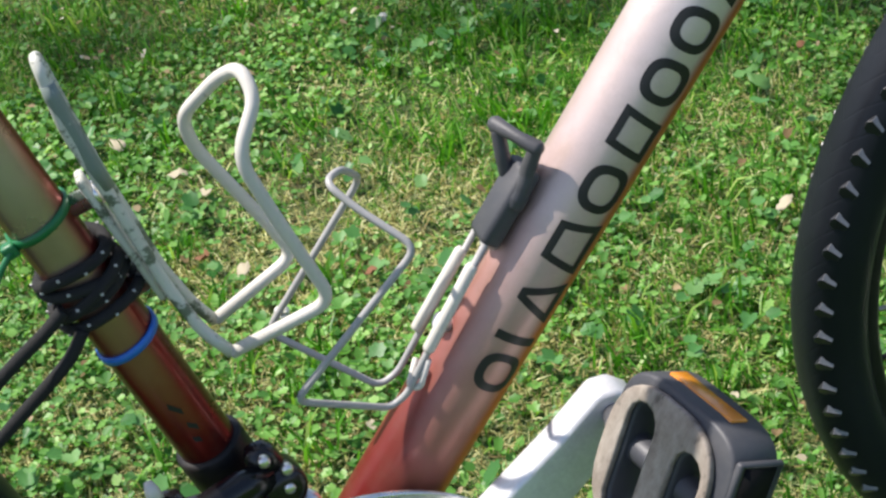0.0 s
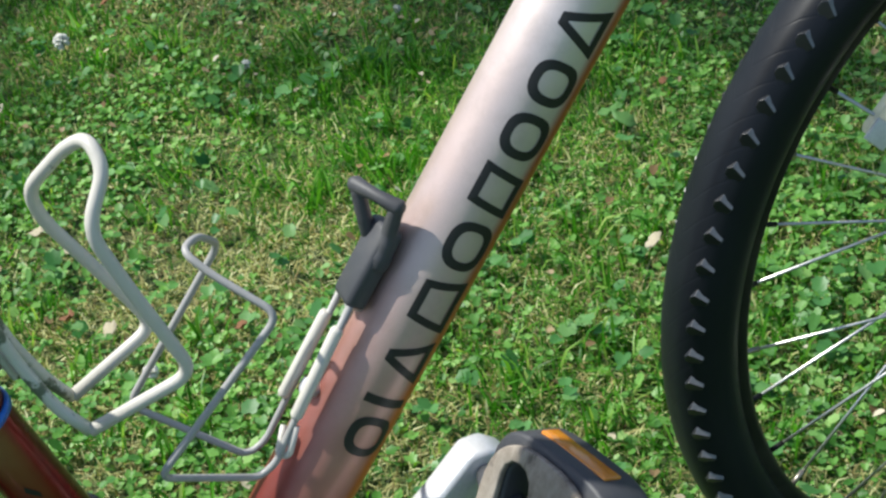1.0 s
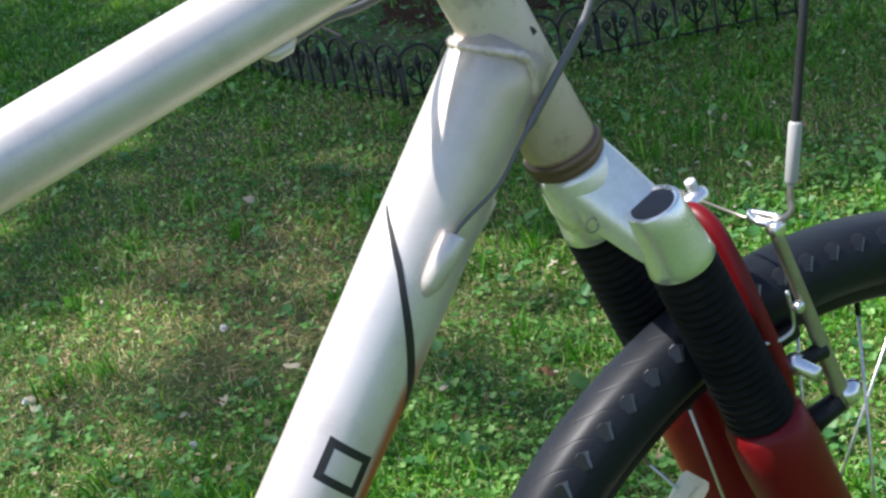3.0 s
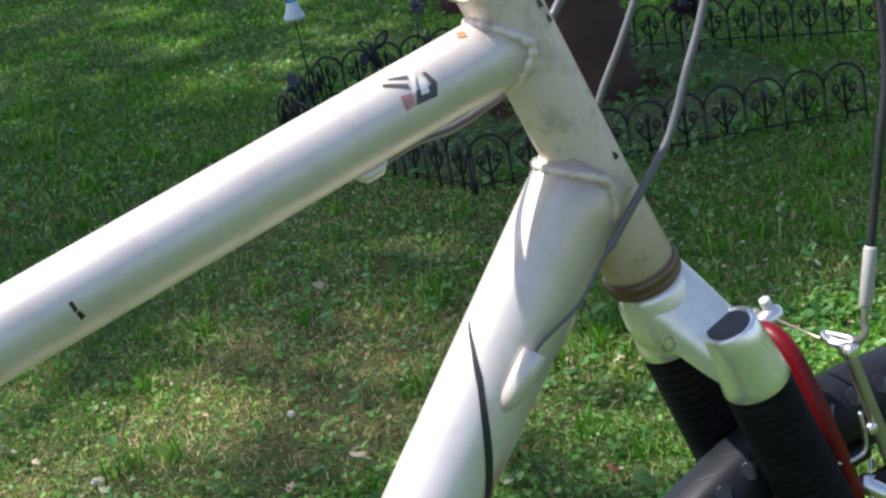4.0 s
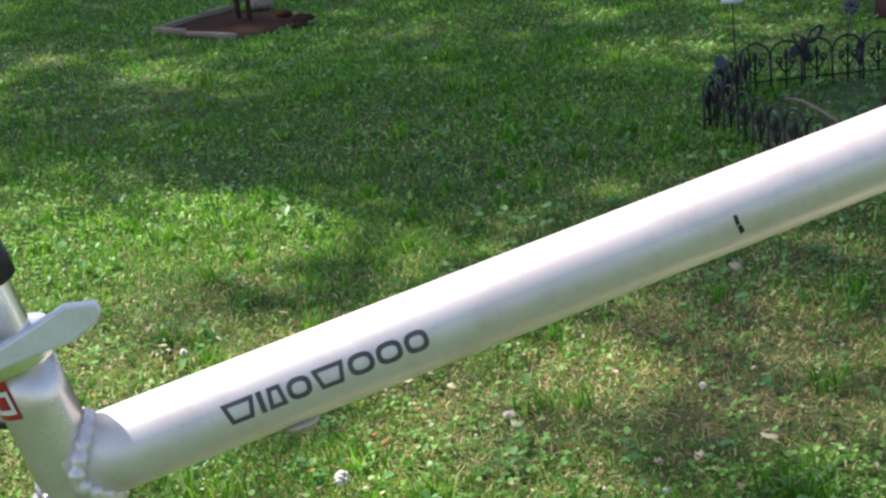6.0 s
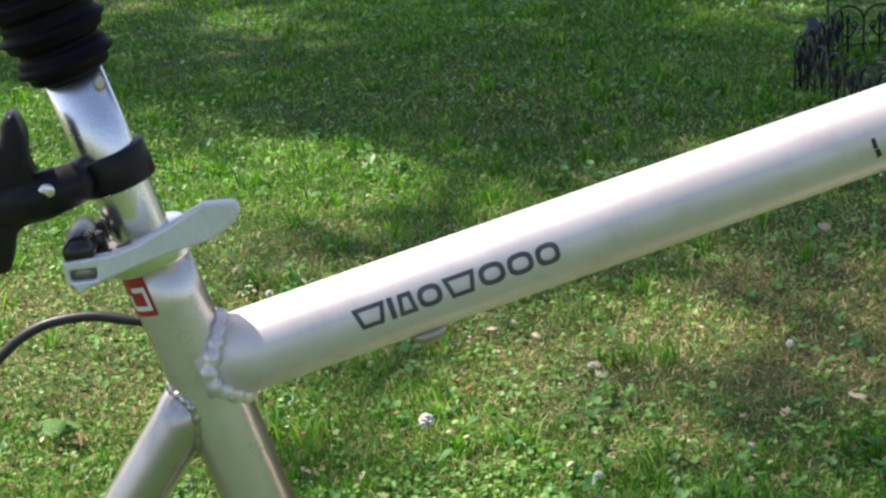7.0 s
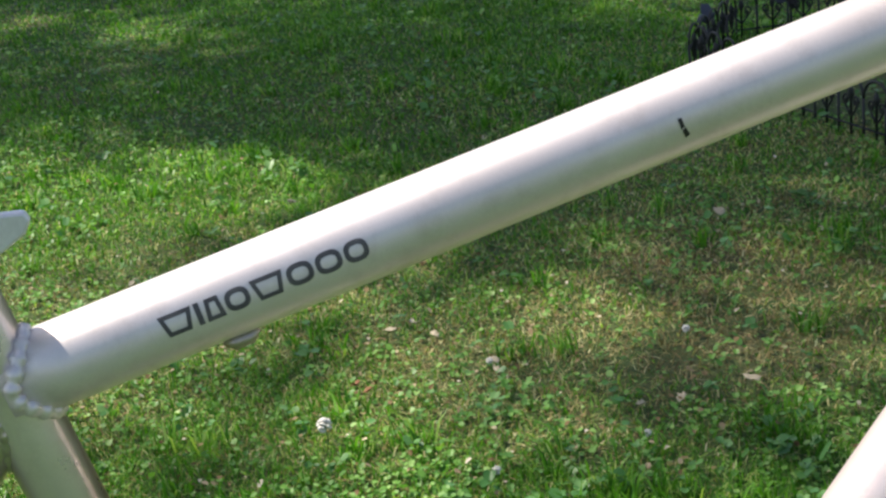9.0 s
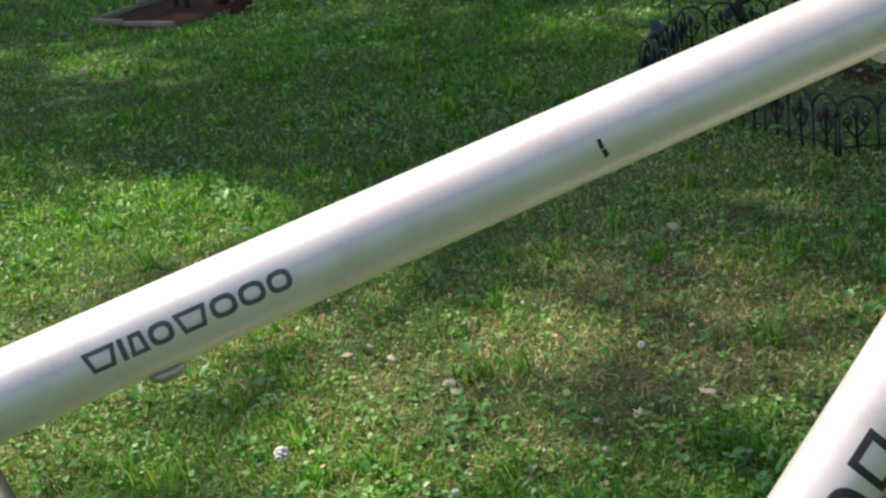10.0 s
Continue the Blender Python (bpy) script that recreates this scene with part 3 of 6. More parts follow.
decal_q = [((0.580, 20), (0.600, 20), (0.604, 82), (0.580, 82))]
part("decal", skin(bmesh.new(), BB, SEAT_D, SEAT_N, R_SEAT, decal_q), decal_red, seat_tube, "red decal")
part("decal", skin(bmesh.new(), BB, SEAT_D, SEAT_N, R_SEAT, [((0.583, 24), (0.595, 24), (0.595, 30), (0.583, 30)), ((0.583, 30), (0.5855, 30), (0.5855, 56), (0.583, 56)), ((0.5925, 30), (0.595, 30), (0.595, 50), (0.5925, 50)), ((0.583, 56), (0.591, 56), (0.591, 62), (0.583, 62))], 0.0007), decal_white, seat_tube, "plain white mark")
for q in (((0.192, -8), (0.196, -10), (0.204, 6), (0.200, 10)), ((0.178, -14), (0.182, -16), (0.187, -2), (0.183, 0)), ((0.17, -6), (0.174, -6), (0.176, 6), (0.172, 6))):
    part("paint_chip", skin(bmesh.new(), BB, SEAT_D, SEAT_N, R_SEAT, [q], steps=2), ink, seat_tube, "black chip in the red paint")
part("seat_post", sweep([BB + SEAT_D * s for s in (0.55, 0.60, 0.65, 0.70)], 0.0133, 36), mirror_alloy, bike, "polished seat post")
part("post_hole", lathe(on_tube(BB, SEAT_D, SEAT_N, 0.0128, 0.687, -52), (on_tube(BB, SEAT_D, SEAT_N, 1, 0, -52) - BB), [(0, 0.0035), (0.0007, 0.0035), (0.0008, 0.0025)], 14), steel, bike)
boot = []
for k in range(60):
    s = 0.694 + k * 0.0014
    ph = k / 10.0
    boot.append((s, 0.0165 + 0.0002 * k + 0.0042 * (0.5 - 0.5 * math.cos(ph * math.tau)) + 0.001 * math.sin(k * 1.7)))
part("post_boot", lathe(BB + SEAT_D * 0, SEAT_D, [(0.694, 0.0134)] + boot + [(0.778, 0.0134)], 40), boot_rubber, bike, "black rubber bellows on the seat post")

# seat clamp with its quick release lever
clamp = part("seat_clamp", lathe(BB + SEAT_D * 0.601, SEAT_D, [(0, 0.0165), (0, 0.0205), (0.0015, 0.0215), (0.0125, 0.0215), (0.014, 0.0205), (0.014, 0.0165)], 44), alloy, bike, "polished seat clamp")
ear = BB + SEAT_D * 0.608
bm = bmesh.new()
for side in (-1, 1):
    add_box(bm, (0.016, 0.007, 0.010), Matrix.Translation(ear + Vector((-0.025, side * 0.0095, 0.006))) @ Matrix.Rotation(radians(-14.8), 4, "Y"), 0.002)
part("clamp_ear", bm, gloss_black, clamp)
lever = [(-0.2350, 0.8325), (-0.2140, 0.8336), (-0.2026, 0.8366), (-0.1881, 0.8433), (-0.1710, 0.8518), (-0.1575, 0.8512), (-0.1553, 0.8472), (-0.1586, 0.8415), (-0.1694, 0.8348), (-0.1821, 0.8322), (-0.1975, 0.8285), (-0.2117, 0.8241), (-0.2300, 0.8170), (-0.2345, 0.8230)]
slit = [(-0.2325, 0.8283), (-0.2205, 0.8284), (-0.2210, 0.8230), (-0.2322, 0.8232)]
lm = Matrix.Translation((0, -0.0255, 0)) @ Matrix.Rotation(radians(90), 4, "X")
part("quick_release_lever", plate(lever[::-1], 0.0065, lm, 0.0012, [slit]), dull_alloy, clamp, "polished quick release lever with a pointed tip", False)
# darker plate set into the slot, its colour standing for the shade inside
part("lever_slot_shade", plate([(x, z) for x, z in slit][::-1], 0.003, Matrix.Translation((0, -0.026, 0)) @ Matrix.Rotation(radians(90), 4, "X")), steel, clamp, "darker plate for the shade in the lever's fork slot")
part("quick_release_lever_pivot", sweep([(-0.2275, -0.031, 0.8345), (-0.2275, -0.026, 0.8350), (-0.2270, -0.002, 0.8345), (-0.2270, 0.012, 0.834)], [0.0060, 0.0072, 0.0072, 0.006], 24), gloss_black, clamp, "dark pivot barrel")

# light bracket on the post
band = part("post_bracket", lathe(BB + SEAT_D * 0.640, SEAT_D, [(0, 0.0134), (0, 0.0168), (0.001, 0.0175), (0.0155, 0.0175), (0.0165, 0.0168), (0.0165, 0.0134)], 40), plastic, bike, "black plastic bracket clamped round the seat post")
bc = BB + SEAT_D * 0.648
part("bracket_arm", sweep([bc + Vector((-0.012, -0.008, 0.0)), (-0.225, -0.016, 0.8635), (-0.240, -0.018, 0.8600), (-0.262, -0.018, 0.8570)], [0.0085, 0.0095, 0.0110, 0.0110], 18), plastic, band)
part("bracket_screw", lathe((-0.2370, -0.0262, 0.8640), (0, -1, 0), [(0, 0.0036), (0.0012, 0.0036), (0.0018, 0.0024)], 16), alloy, band, "small bright screw")
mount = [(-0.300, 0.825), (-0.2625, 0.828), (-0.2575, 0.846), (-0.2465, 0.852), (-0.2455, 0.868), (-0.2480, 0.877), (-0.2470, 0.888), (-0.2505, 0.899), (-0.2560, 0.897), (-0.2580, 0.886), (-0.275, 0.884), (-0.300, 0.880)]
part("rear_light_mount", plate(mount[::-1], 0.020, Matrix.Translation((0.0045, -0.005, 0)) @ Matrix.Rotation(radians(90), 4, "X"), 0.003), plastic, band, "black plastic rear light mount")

part("rear_brake_cable", sweep(smooth_path([(-0.198, 0.004, 0.7855), (-0.213, 0.006, 0.7885), (-0.232, 0.01, 0.7915), (-0.256, 0.012, 0.788), (-0.277, 0.012, 0.7737), (-0.30, 0.012, 0.745), (-0.33, 0.01, 0.70)], 6), 0.0026, 10), cable_black, bike, "black cable housing")

# fork
FWD = Vector((HEAD_D.z, 0, -HEAD_D.x))
fork_at = lambda along, fwd, y: HEAD_O + HEAD_D * along + FWD * fwd + Vector((0, y, 0))
LEG_Y, LEG_F = 0.041, 0.0125
fork = part("fork_crown", lathe(HEAD_O - HEAD_D * 0.163, -HEAD_D, [(0, 0.012), (0, 0.0195), (0.004, 0.0212), (0.022, 0.0225), (0.034, 0.021), (0.038, 0.014)], 36), crown_alloy, bike, "stained alloy fork crown")
for side in (-1, 1):
    a, b = fork_at(-0.176, 0.0, side * 0.004), fork_at(-0.214, LEG_F, side * LEG_Y)
    bm = bmesh.new()
    b = b - HEAD_D * 0.004
    a = a + HEAD_D * 0.006
    b = b - HEAD_D * 0.002
    path = smooth_path([a, a.lerp(b, 0.35) + HEAD_D * 0.001, a.lerp(b, 0.7) - HEAD_D * 0.001, b], 3)
    rings = []
    for k, p in enumerate(path):
        w = k / 9
        hw, hh = 0.0215 - 0.0050 * w, 0.0215 - 0.0070 * w
        rings.append([bm.verts.new(p + FWD * hw * math.copysign(abs(math.cos(q)) ** 0.6, math.cos(q)) + HEAD_D * hh * math.copysign(abs(math.sin(q)) ** 0.6, math.sin(q))) for q in [j * math.tau / 24 for j in range(24)]])
    for r, s in zip(rings, rings[1:]):
        for j in range(24):
            bm.faces.new((r[j], r[(j + 1) % 24], s[(j + 1) % 24], s[j]))
    bmesh.ops.recalc_face_normals(bm, faces=bm.faces)
    part("crown_arm", bm, crown_alloy, fork)
    if side < 0:
        for q, w in ((0.0, 0.0042), (0.013, 0.003)):
            c = fork_at(-0.190, -0.016 + q * 1.15, -0.0225)
            part("stamped_mark", sweep([c + w * (math.cos(j * 0.5236) * FWD + math.sin(j * 0.5236) * HEAD_D) for j in range(12)], 0.0007, 6, True), steel, fork, "small brown stamped mark")
    part("crown_socket", lathe(fork_at(-0.192, LEG_F, side * LEG_Y), -HEAD_D, [(0.0015, 0.012), (0.0, 0.0138), (0.0, 0.0152), (0.001, 0.0160), (0.012, 0.0168), (0.036, 0.0192), (0.042, 0.0198), (0.0435, 0.0185)], 40), socket_alloy, fork, "polished fork crown socket")
    part("crown_cap", lathe(fork_at(-0.1945, LEG_F, side * LEG_Y), HEAD_D, [(-0.004, 0.013), (0.0005, 0.0134), (0.0016, 0.0125), (0.002, 0.006)], 30), grey_plastic, fork, "dark plastic cap")
    prof = [(0, 0.014)]
    for k in range(21):
        z = k * 0.0062
        r = 0.0186 + 0.00008 * k
        prof += [(z + 0.0004, r - 0.0002), (z + 0.0018, r + 0.0010), (z + 0.0034, r + 0.0011), (z + 0.0048, r + 0.0002), (z + 0.0056, r - 0.0008)]
    prof += [(0.131, 0.0185), (0.131, 0.014)]
    part("fork_boot", lathe(fork_at(-0.233, LEG_F, side * LEG_Y), -HEAD_D, prof, 40), boot_rubber, fork, "ribbed black rubber fork boot")
    drop = AXLE + Vector((0, side * 0.05, 0))
    p0 = fork_at(-0.358, LEG_F, side * LEG_Y)
    p2 = fork_at(-0.56, LEG_F - 0.004, side * (LEG_Y + 0.006))
    part("fork_lower_leg", sweep([p0 + HEAD_D * 0.002, p0 - HEAD_D * 0.004, p0 - HEAD_D * 0.03, p0.lerp(p2, 0.55), p2, drop + HEAD_D * 0.012, drop - HEAD_D * 0.012], [0.019, 0.0245, 0.0262, 0.0255, 0.0215, 0.013, 0.009], 32), fork_red, fork, "red fork leg")
arch = smooth_path([fork_at(-0.372, 0.026, -LEG_Y), fork_at(-0.345, 0.036, -0.040), fork_at(-0.300, 0.042, -0.034), fork_at(-0.262, 0.050, -0.020), fork_at(-0.248, 0.053, -0.007), fork_at(-0.248, 0.053, 0.007), fork_at(-0.262, 0.050, 0.020), fork_at(-0.300, 0.042, 0.034), fork_at(-0.345, 0.036, 0.040), fork_at(-0.372, 0.026, LEG_Y)], 6)
part("fork_brace", sweep(arch, 0.0068, 16), fork_red, fork, "red fork brace over the tyre")
for side in (-1, 1):
    base = fork_at(-0.392, 0.028, side * 0.034)
    part("brake_boss", sweep([base - FWD * 0.012, base + FWD * 0.014], [0.0095, 0.0085], 20), fork_red, fork)

# front brake
for side in (-1, 1):
    piv = fork_at(-0.389, 0.0635, side * 0.045)
    tip = fork_at(-0.2615, 0.0725, side * 0.042)
    d = tip - piv
    part("brake_post", sweep([fork_at(-0.389, 0.030, side * 0.040), fork_at(-0.389, 0.060, side * 0.045)], [0.0085, 0.007], 18), plastic, fork)
    bm = bmesh.new()
    rows = []
    for t, hw, ht in ((-0.05, 0.0052, 0.004), (0.0, 0.0068, 0.0045), (0.12, 0.0050, 0.004), (0.6, 0.0040, 0.0036), (0.95, 0.0036, 0.0034), (1.03, 0.0028, 0.003)):
        c = piv + d * t
        rows.append([bm.verts.new(c + FWD * hw * x + Vector((0, ht * y, 0))) for x, y in ((-1, -0.5), (-0.6, -1), (0.6, -1), (1, -0.5), (1, 0.5), (0.6, 1), (-0.6, 1), (-1, 0.5))])
    for r, q in zip(rows, rows[1:]):
        for j in range(8):
            bm.faces.new((r[j], r[(j + 1) % 8], q[(j + 1) % 8], q[j]))
    bm.faces.new(rows[0])
    bm.faces.new(rows[-1])
    bmesh.ops.recalc_face_normals(bm, faces=bm.faces)
    arm = part("brake_arm", bm, steel, bike, "weathered metal brake arm")
    part("pivot_bolt", lathe(piv - FWD * 0.002, FWD, [(0, 0.0075), (0.008, 0.0085), (0.012, 0.0062), (0.016, 0.004)], 18), alloy, arm)
    bolt = fork_at(-0.345, 0.046, side * 0.040)
    part("pad_bolt", sweep([bolt, bolt + Vector((0, side * 0.006, 0)), bolt + Vector((0, side * 0.0062, 0)), bolt + Vector((0.002, side * 0.020, -0.002))], [0.0066, 0.0066, 0.0046, 0.0046], 18), alloy, arm)
    part("pad_holder", sweep([piv.lerp(tip, 0.30), bolt + Vector((0, side * 0.004, 0))], [0.0058, 0.005], 14), plastic, arm)
    pad = (bolt - AXLE).normalized()
    part("brake_pad", box((0.046, 0.010, 0.011), Matrix.Translation(AXLE + Vector((pad.x, 0, pad.z)) * 0.279 + Vector((0, side * 0.0195, 0))) @ Matrix.Rotation(math.atan2(pad.x, pad.z), 4, "Y"), 0.002), plastic, arm)
    part("spring", sweep(smooth_path([fork_at(-0.318, 0.034, side * 0.042), fork_at(-0.324, 0.046, side * 0.043), fork_at(-0.322, 0.056, side * 0.043), fork_at(-0.300, 0.062, side * 0.043)]), 0.0014, 8), spoke_steel, arm)
    part("arm_screw", lathe(fork_at(-0.311, 0.062, side * 0.043) + Vector((0, side * 0.002, 0)), (0, side, 0), [(0, 0.0036), (0.004, 0.0036), (0.005, 0.002)], 12), alloy, arm)
tn, tf = fork_at(-0.262, 0.0735, -0.040), fork_at(-0.264, 0.077, 0.038)
part("brake_wire", sweep([tf, tn], 0.0010, 6), steel, bike)
clampf = part("wire_clamp", lathe(tf + Vector((0, -0.004, 0.000)), FWD, [(-0.010, 0.004), (-0.008, 0.0066), (0.004, 0.0066), (0.008, 0.004)], 16), alloy, bike)
part("clamp_nut", lathe(tf + Vector((0, -0.002, 0.006)), HEAD_D, [(-0.004, 0.004), (0.006, 0.004), (0.007, 0.003)], 6), dull_alloy, clampf)
link = part("noodle_link", sweep(rounded([tn + Vector((0.002, 0.024, 0.004)), tn + Vector((-0.004, 0.010, 0.003)), tn + Vector((0.004, -0.004, 0.000)), tn + Vector((0.010, 0.006, 0.002))], 0.004, 4, True), 0.0021, 10, True), alloy, bike, "bright cable link")
part("link_pin", lathe(tn + Vector((0, -0.006, 0)), (0, 1, 0), [(0, 0.003), (0.001, 0.0048), (0.008, 0.0048), (0.009, 0.003)], 16), alloy, link)
base = fork_at(-0.2449, 0.0946, -0.042)
sl = fork_at(-0.2147, 0.1139, -0.042)
noodle = smooth_path([tn + Vector((0, 0.022, 0.003)), tn + Vector((0.004, 0.006, 0.001)), tn.lerp(base, 0.45) + Vector((0.004, -0.002, -0.004)), base + (base - sl) * 0.25, base], 6)
part("brake_noodle", sweep(noodle, 0.0023, 12), steel, bike, "bent brake cable tube")
part("cable_sleeve", sweep([base, base.lerp(sl, 0.05), base.lerp(sl, 0.95), sl], [0.0032, 0.0040, 0.0040, 0.0032], 14), wire_grey, bike, "dull grey cable sleeve")
up = (sl - base).normalized()
part("front_brake_cable", sweep(smooth_path([sl - up * 0.004, sl + up * 0.02, sl + up * 0.06, sl + up * 0.11 + Vector((0.002, 0.004, 0)), sl + up * 0.19 + Vector((-0.01, 0.02, 0)), sl + up * 0.25 + Vector((-0.05, 0.03, 0))]), 0.0027, 10), cable_black, bike, "black brake cable")

# cables at the head tube
stop = on_tube(BB, DOWN_D, DOWN_N, R_DOWN + 0.0032, 0.647, 3)
part("gear_cable", sweep(smooth_path([stop - DOWN_D * 0.012, stop + DOWN_D * 0.004, (0.3949, -0.030, 0.7568), (0.4141, -0.028, 0.7746), (0.4353, -0.026, 0.7940), (0.4622, -0.026, 0.8211), (0.4759, -0.024, 0.8401), (0.4856, -0.022, 0.8571), (0.5028, -0.018, 0.8838), (0.5128, -0.015, 0.9091), (0.51, -0.01, 0.96)], 6), [0.0011] * 20 + [0.0023] * 41, 10), cable_grey, bike, "grey gear cable curving past the head tube")
stop2 = on_tube(BB, DOWN_D, DOWN_N, R_DOWN + 0.0032, 0.672, -98)
part("gear_cable", sweep(smooth_path([stop2 - DOWN_D * 0.012, stop2 + DOWN_D * 0.01, (0.425, 0.0, 0.772), (0.447, 0.028, 0.812), (0.4632, 0.03, 0.8438), (0.4797, 0.03, 0.8678), (0.494, 0.03, 0.8905), (0.5038, 0.03, 0.9077), (0.51, 0.025, 0.95)], 6), 0.0021, 10), cable_grey, bike, "grey gear cable behind the head tube")
part("rear_brake_cable", sweep(smooth_path([(0.3, 0.006, 0.847), (0.3375, 0.014, 0.8545), (0.3617, 0.02, 0.854), (0.3832, 0.024, 0.8574), (0.41, 0.03, 0.866), (0.45, 0.036, 0.90), (0.48, 0.03, 0.95)], 6), 0.0026, 10), cable_grey, bike, "grey brake cable under the top tube")

# wheels
def ring_lathe(c, profile, seg=140):
    """A closed profile of (y, radius) turned round the wheel's axle."""
    bm = bmesh.new()
    rings = []
    for k in range(seg):
        a = math.tau * k / seg
        rings.append([bm.verts.new(c + Vector((r * math.cos(a), y, r * math.sin(a)))) for y, r in profile])
    n = len(profile)
    for k in range(seg):
        r, s = rings[k], rings[(k + 1) % seg]
        for j in range(n):
            bm.faces.new((r[j], r[(j + 1) % n], s[(j + 1) % n], s[j]))
    bmesh.ops.recalc_face_normals(bm, faces=bm.faces)
    return bm


TYRE_R = 0.3212


def tyre_profile():
    out = []
    for k in range(28):
        a = math.tau * k / 28
        y, h = 0.0238 * math.copysign(abs(math.sin(a)) ** 0.85, math.sin(a)), 0.0225 * math.cos(a)
        r = TYRE_R - 0.0232 + h
        if h > 0.0185:
            r = TYRE_R - 0.0038 + 0.0032 * (1 - (y / 0.016) ** 2)
        out.append((y, r))
    return out


def wheel(name, c, label, knobs):
    rim = part(name, ring_lathe(c, [(-0.0125, 0.287), (-0.0135, 0.283), (-0.0125, 0.272), (-0.008, 0.268), (0.008, 0.268), (0.0125, 0.272), (0.0135, 0.283), (0.0125, 0.287)]), plastic, bike, label)
    part("tyre", ring_lathe(c, tyre_profile(), 160), rubber, rim, "dusty black tyre with small side knobs")
    part("hub", lathe(c + Vector((0, -0.048, 0)), (0, 1, 0), [(0, 0.006), (0.006, 0.012), (0.008, 0.021), (0.014, 0.021), (0.018, 0.014), (0.078, 0.014), (0.082, 0.021), (0.088, 0.021), (0.09, 0.012), (0.096, 0.006)], 28), dull_alloy, rim)
    for k in range(36):
        side = 1 if k % 2 else -1
        a = math.tau * k / 36
        b = a + radians(58 if (k // 2) % 2 else -58)
        p = c + Vector((0.268 * math.cos(a), side * 0.002, 0.268 * math.sin(a)))
        q = c + Vector((0.019 * math.cos(b), side * 0.034, 0.019 * math.sin(b)))
        spoke = part("spoke", sweep([p, q], 0.0011, 6), spoke_steel, rim)
        d = (q - p).normalized()
        part("nipple", sweep([p - d * 0.002, p + d * 0.011], 0.0019, 6), plastic if k % 3 else steel, rim)
    if not knobs:
        return rim
    bm = plate([(-0.0058, -0.0052), (0.0006, -0.0062), (0.0040, -0.0040), (0.0050, 0.0006), (0.0042, 0.0046), (-0.0010, 0.0054), (-0.0058, 0.0050)], 0.0044, None, 0.0007)
    for v in bm.verts:
        if v.co.z > 0.002:
            v.co.x += 0.0034 * min(max((0.001 - v.co.x) / 0.0065, 0), 1)
        v.co.z *= 0.12 + 0.88 * min(max((0.0042 - v.co.x) / 0.0088, 0), 1)
    bm.normal_update()
    # the facet turned to the sun takes the painted highlight colour
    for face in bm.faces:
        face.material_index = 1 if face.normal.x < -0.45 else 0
    first = part("knob", bm, [knob_rubber, knob_glint], rim, "", False)
    mesh = first.data
    n = 94
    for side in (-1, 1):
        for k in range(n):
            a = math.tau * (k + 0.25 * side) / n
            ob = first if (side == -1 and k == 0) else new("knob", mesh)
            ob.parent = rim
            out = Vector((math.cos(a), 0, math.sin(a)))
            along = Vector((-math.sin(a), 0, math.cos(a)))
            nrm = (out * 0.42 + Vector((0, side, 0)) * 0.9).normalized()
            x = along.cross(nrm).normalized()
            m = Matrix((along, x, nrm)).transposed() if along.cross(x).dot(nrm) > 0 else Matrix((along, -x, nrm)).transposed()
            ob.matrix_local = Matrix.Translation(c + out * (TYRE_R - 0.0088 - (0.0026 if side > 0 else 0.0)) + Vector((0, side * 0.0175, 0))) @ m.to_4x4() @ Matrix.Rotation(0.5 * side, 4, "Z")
    return rim


front = wheel("front_wheel", AXLE, "front wheel with black rim and dusty tyre", True)
wheel("rear_wheel", Vector((-0.503, 0, 0.3185)), "rear wheel with black rim and tyre", False)

# spoke reflector
r0, r1 = Vector((0.4292, -0.004, 0.4450)), Vector((0.5075, -0.004, 0.5195))
rd = (r1 - r0).normalized()
rn = Vector((0, -1, 0))
ru = rn.cross(rd)
rm = Matrix.Translation((r0 + r1) / 2) @ Matrix((rd, ru, rn)).transposed().to_4x4()
hw = (r1 - r0).length / 2
refl = part("wheel_reflector", plate([(-hw, -0.009), (-hw + 0.004, -0.0115), (hw - 0.004, -0.0115), (hw, -0.009), (hw, 0.009), (hw - 0.004, 0.0115), (-hw + 0.004, 0.0115), (-hw, 0.009)], 0.006, rm, 0.0012), clear, front, "clear plastic spoke reflector")
# the bright glint at the lower end is put into this white plate
part("reflector_end_glint", plate([(-hw - 0.003, -0.0095), (-hw + 0.012, -0.0100), (-hw + 0.012, 0.0100), (-hw - 0.003, 0.0095)], 0.0024, rm @ Matrix.Translation((0, 0, 0.0055)), 0.0008), decal_white, refl, "white reflector end with its bright glint painted in")
part("reflector_rib", plate([(-hw + 0.006, -0.0015), (hw - 0.006, -0.0015), (hw - 0.006, 0.0015), (-hw + 0.006, 0.0015)], 0.0010, rm @ Matrix.Translation((0, 0, 0.0058)), 0.0003), clear, refl)
part("reflector_rivet", lathe((r0 + r1) / 2 + rn * 0.006, rn, [(0, 0.0028), (0.0018, 0.0028), (0.0022, 0.0018)], 14), steel, front, "brown rivet")

# chain guard, crank, pedal
CC = Vector((-0.030, -0.046, 0.2395))
flat = Matrix.Rotation(radians(90), 4, "X")
outline = [(0.1135 * math.cos(math.tau * k / 90), 0.1135 * math.sin(math.tau * k / 90)) for k in range(90)]
holes = []
for k in range(5):
    a0 = radians(112 + 72 * k)
    holes.append([(0.1025 * math.cos(a0 + d), 0.1025 * math.sin(a0 + d)) for d in [-0.48 + 0.16 * q for q in range(7)]] + [(0.064 * math.cos(a0 + d), 0.064 * math.sin(a0 + d)) for d in (0.34, 0.0, -0.34)])
crankset = part("chain_guard", plate(outline, 0.0022, Matrix.Translation(CC) @ flat, 0.0, holes), dull_alloy, bike, "dull silver chain guard disc", False)
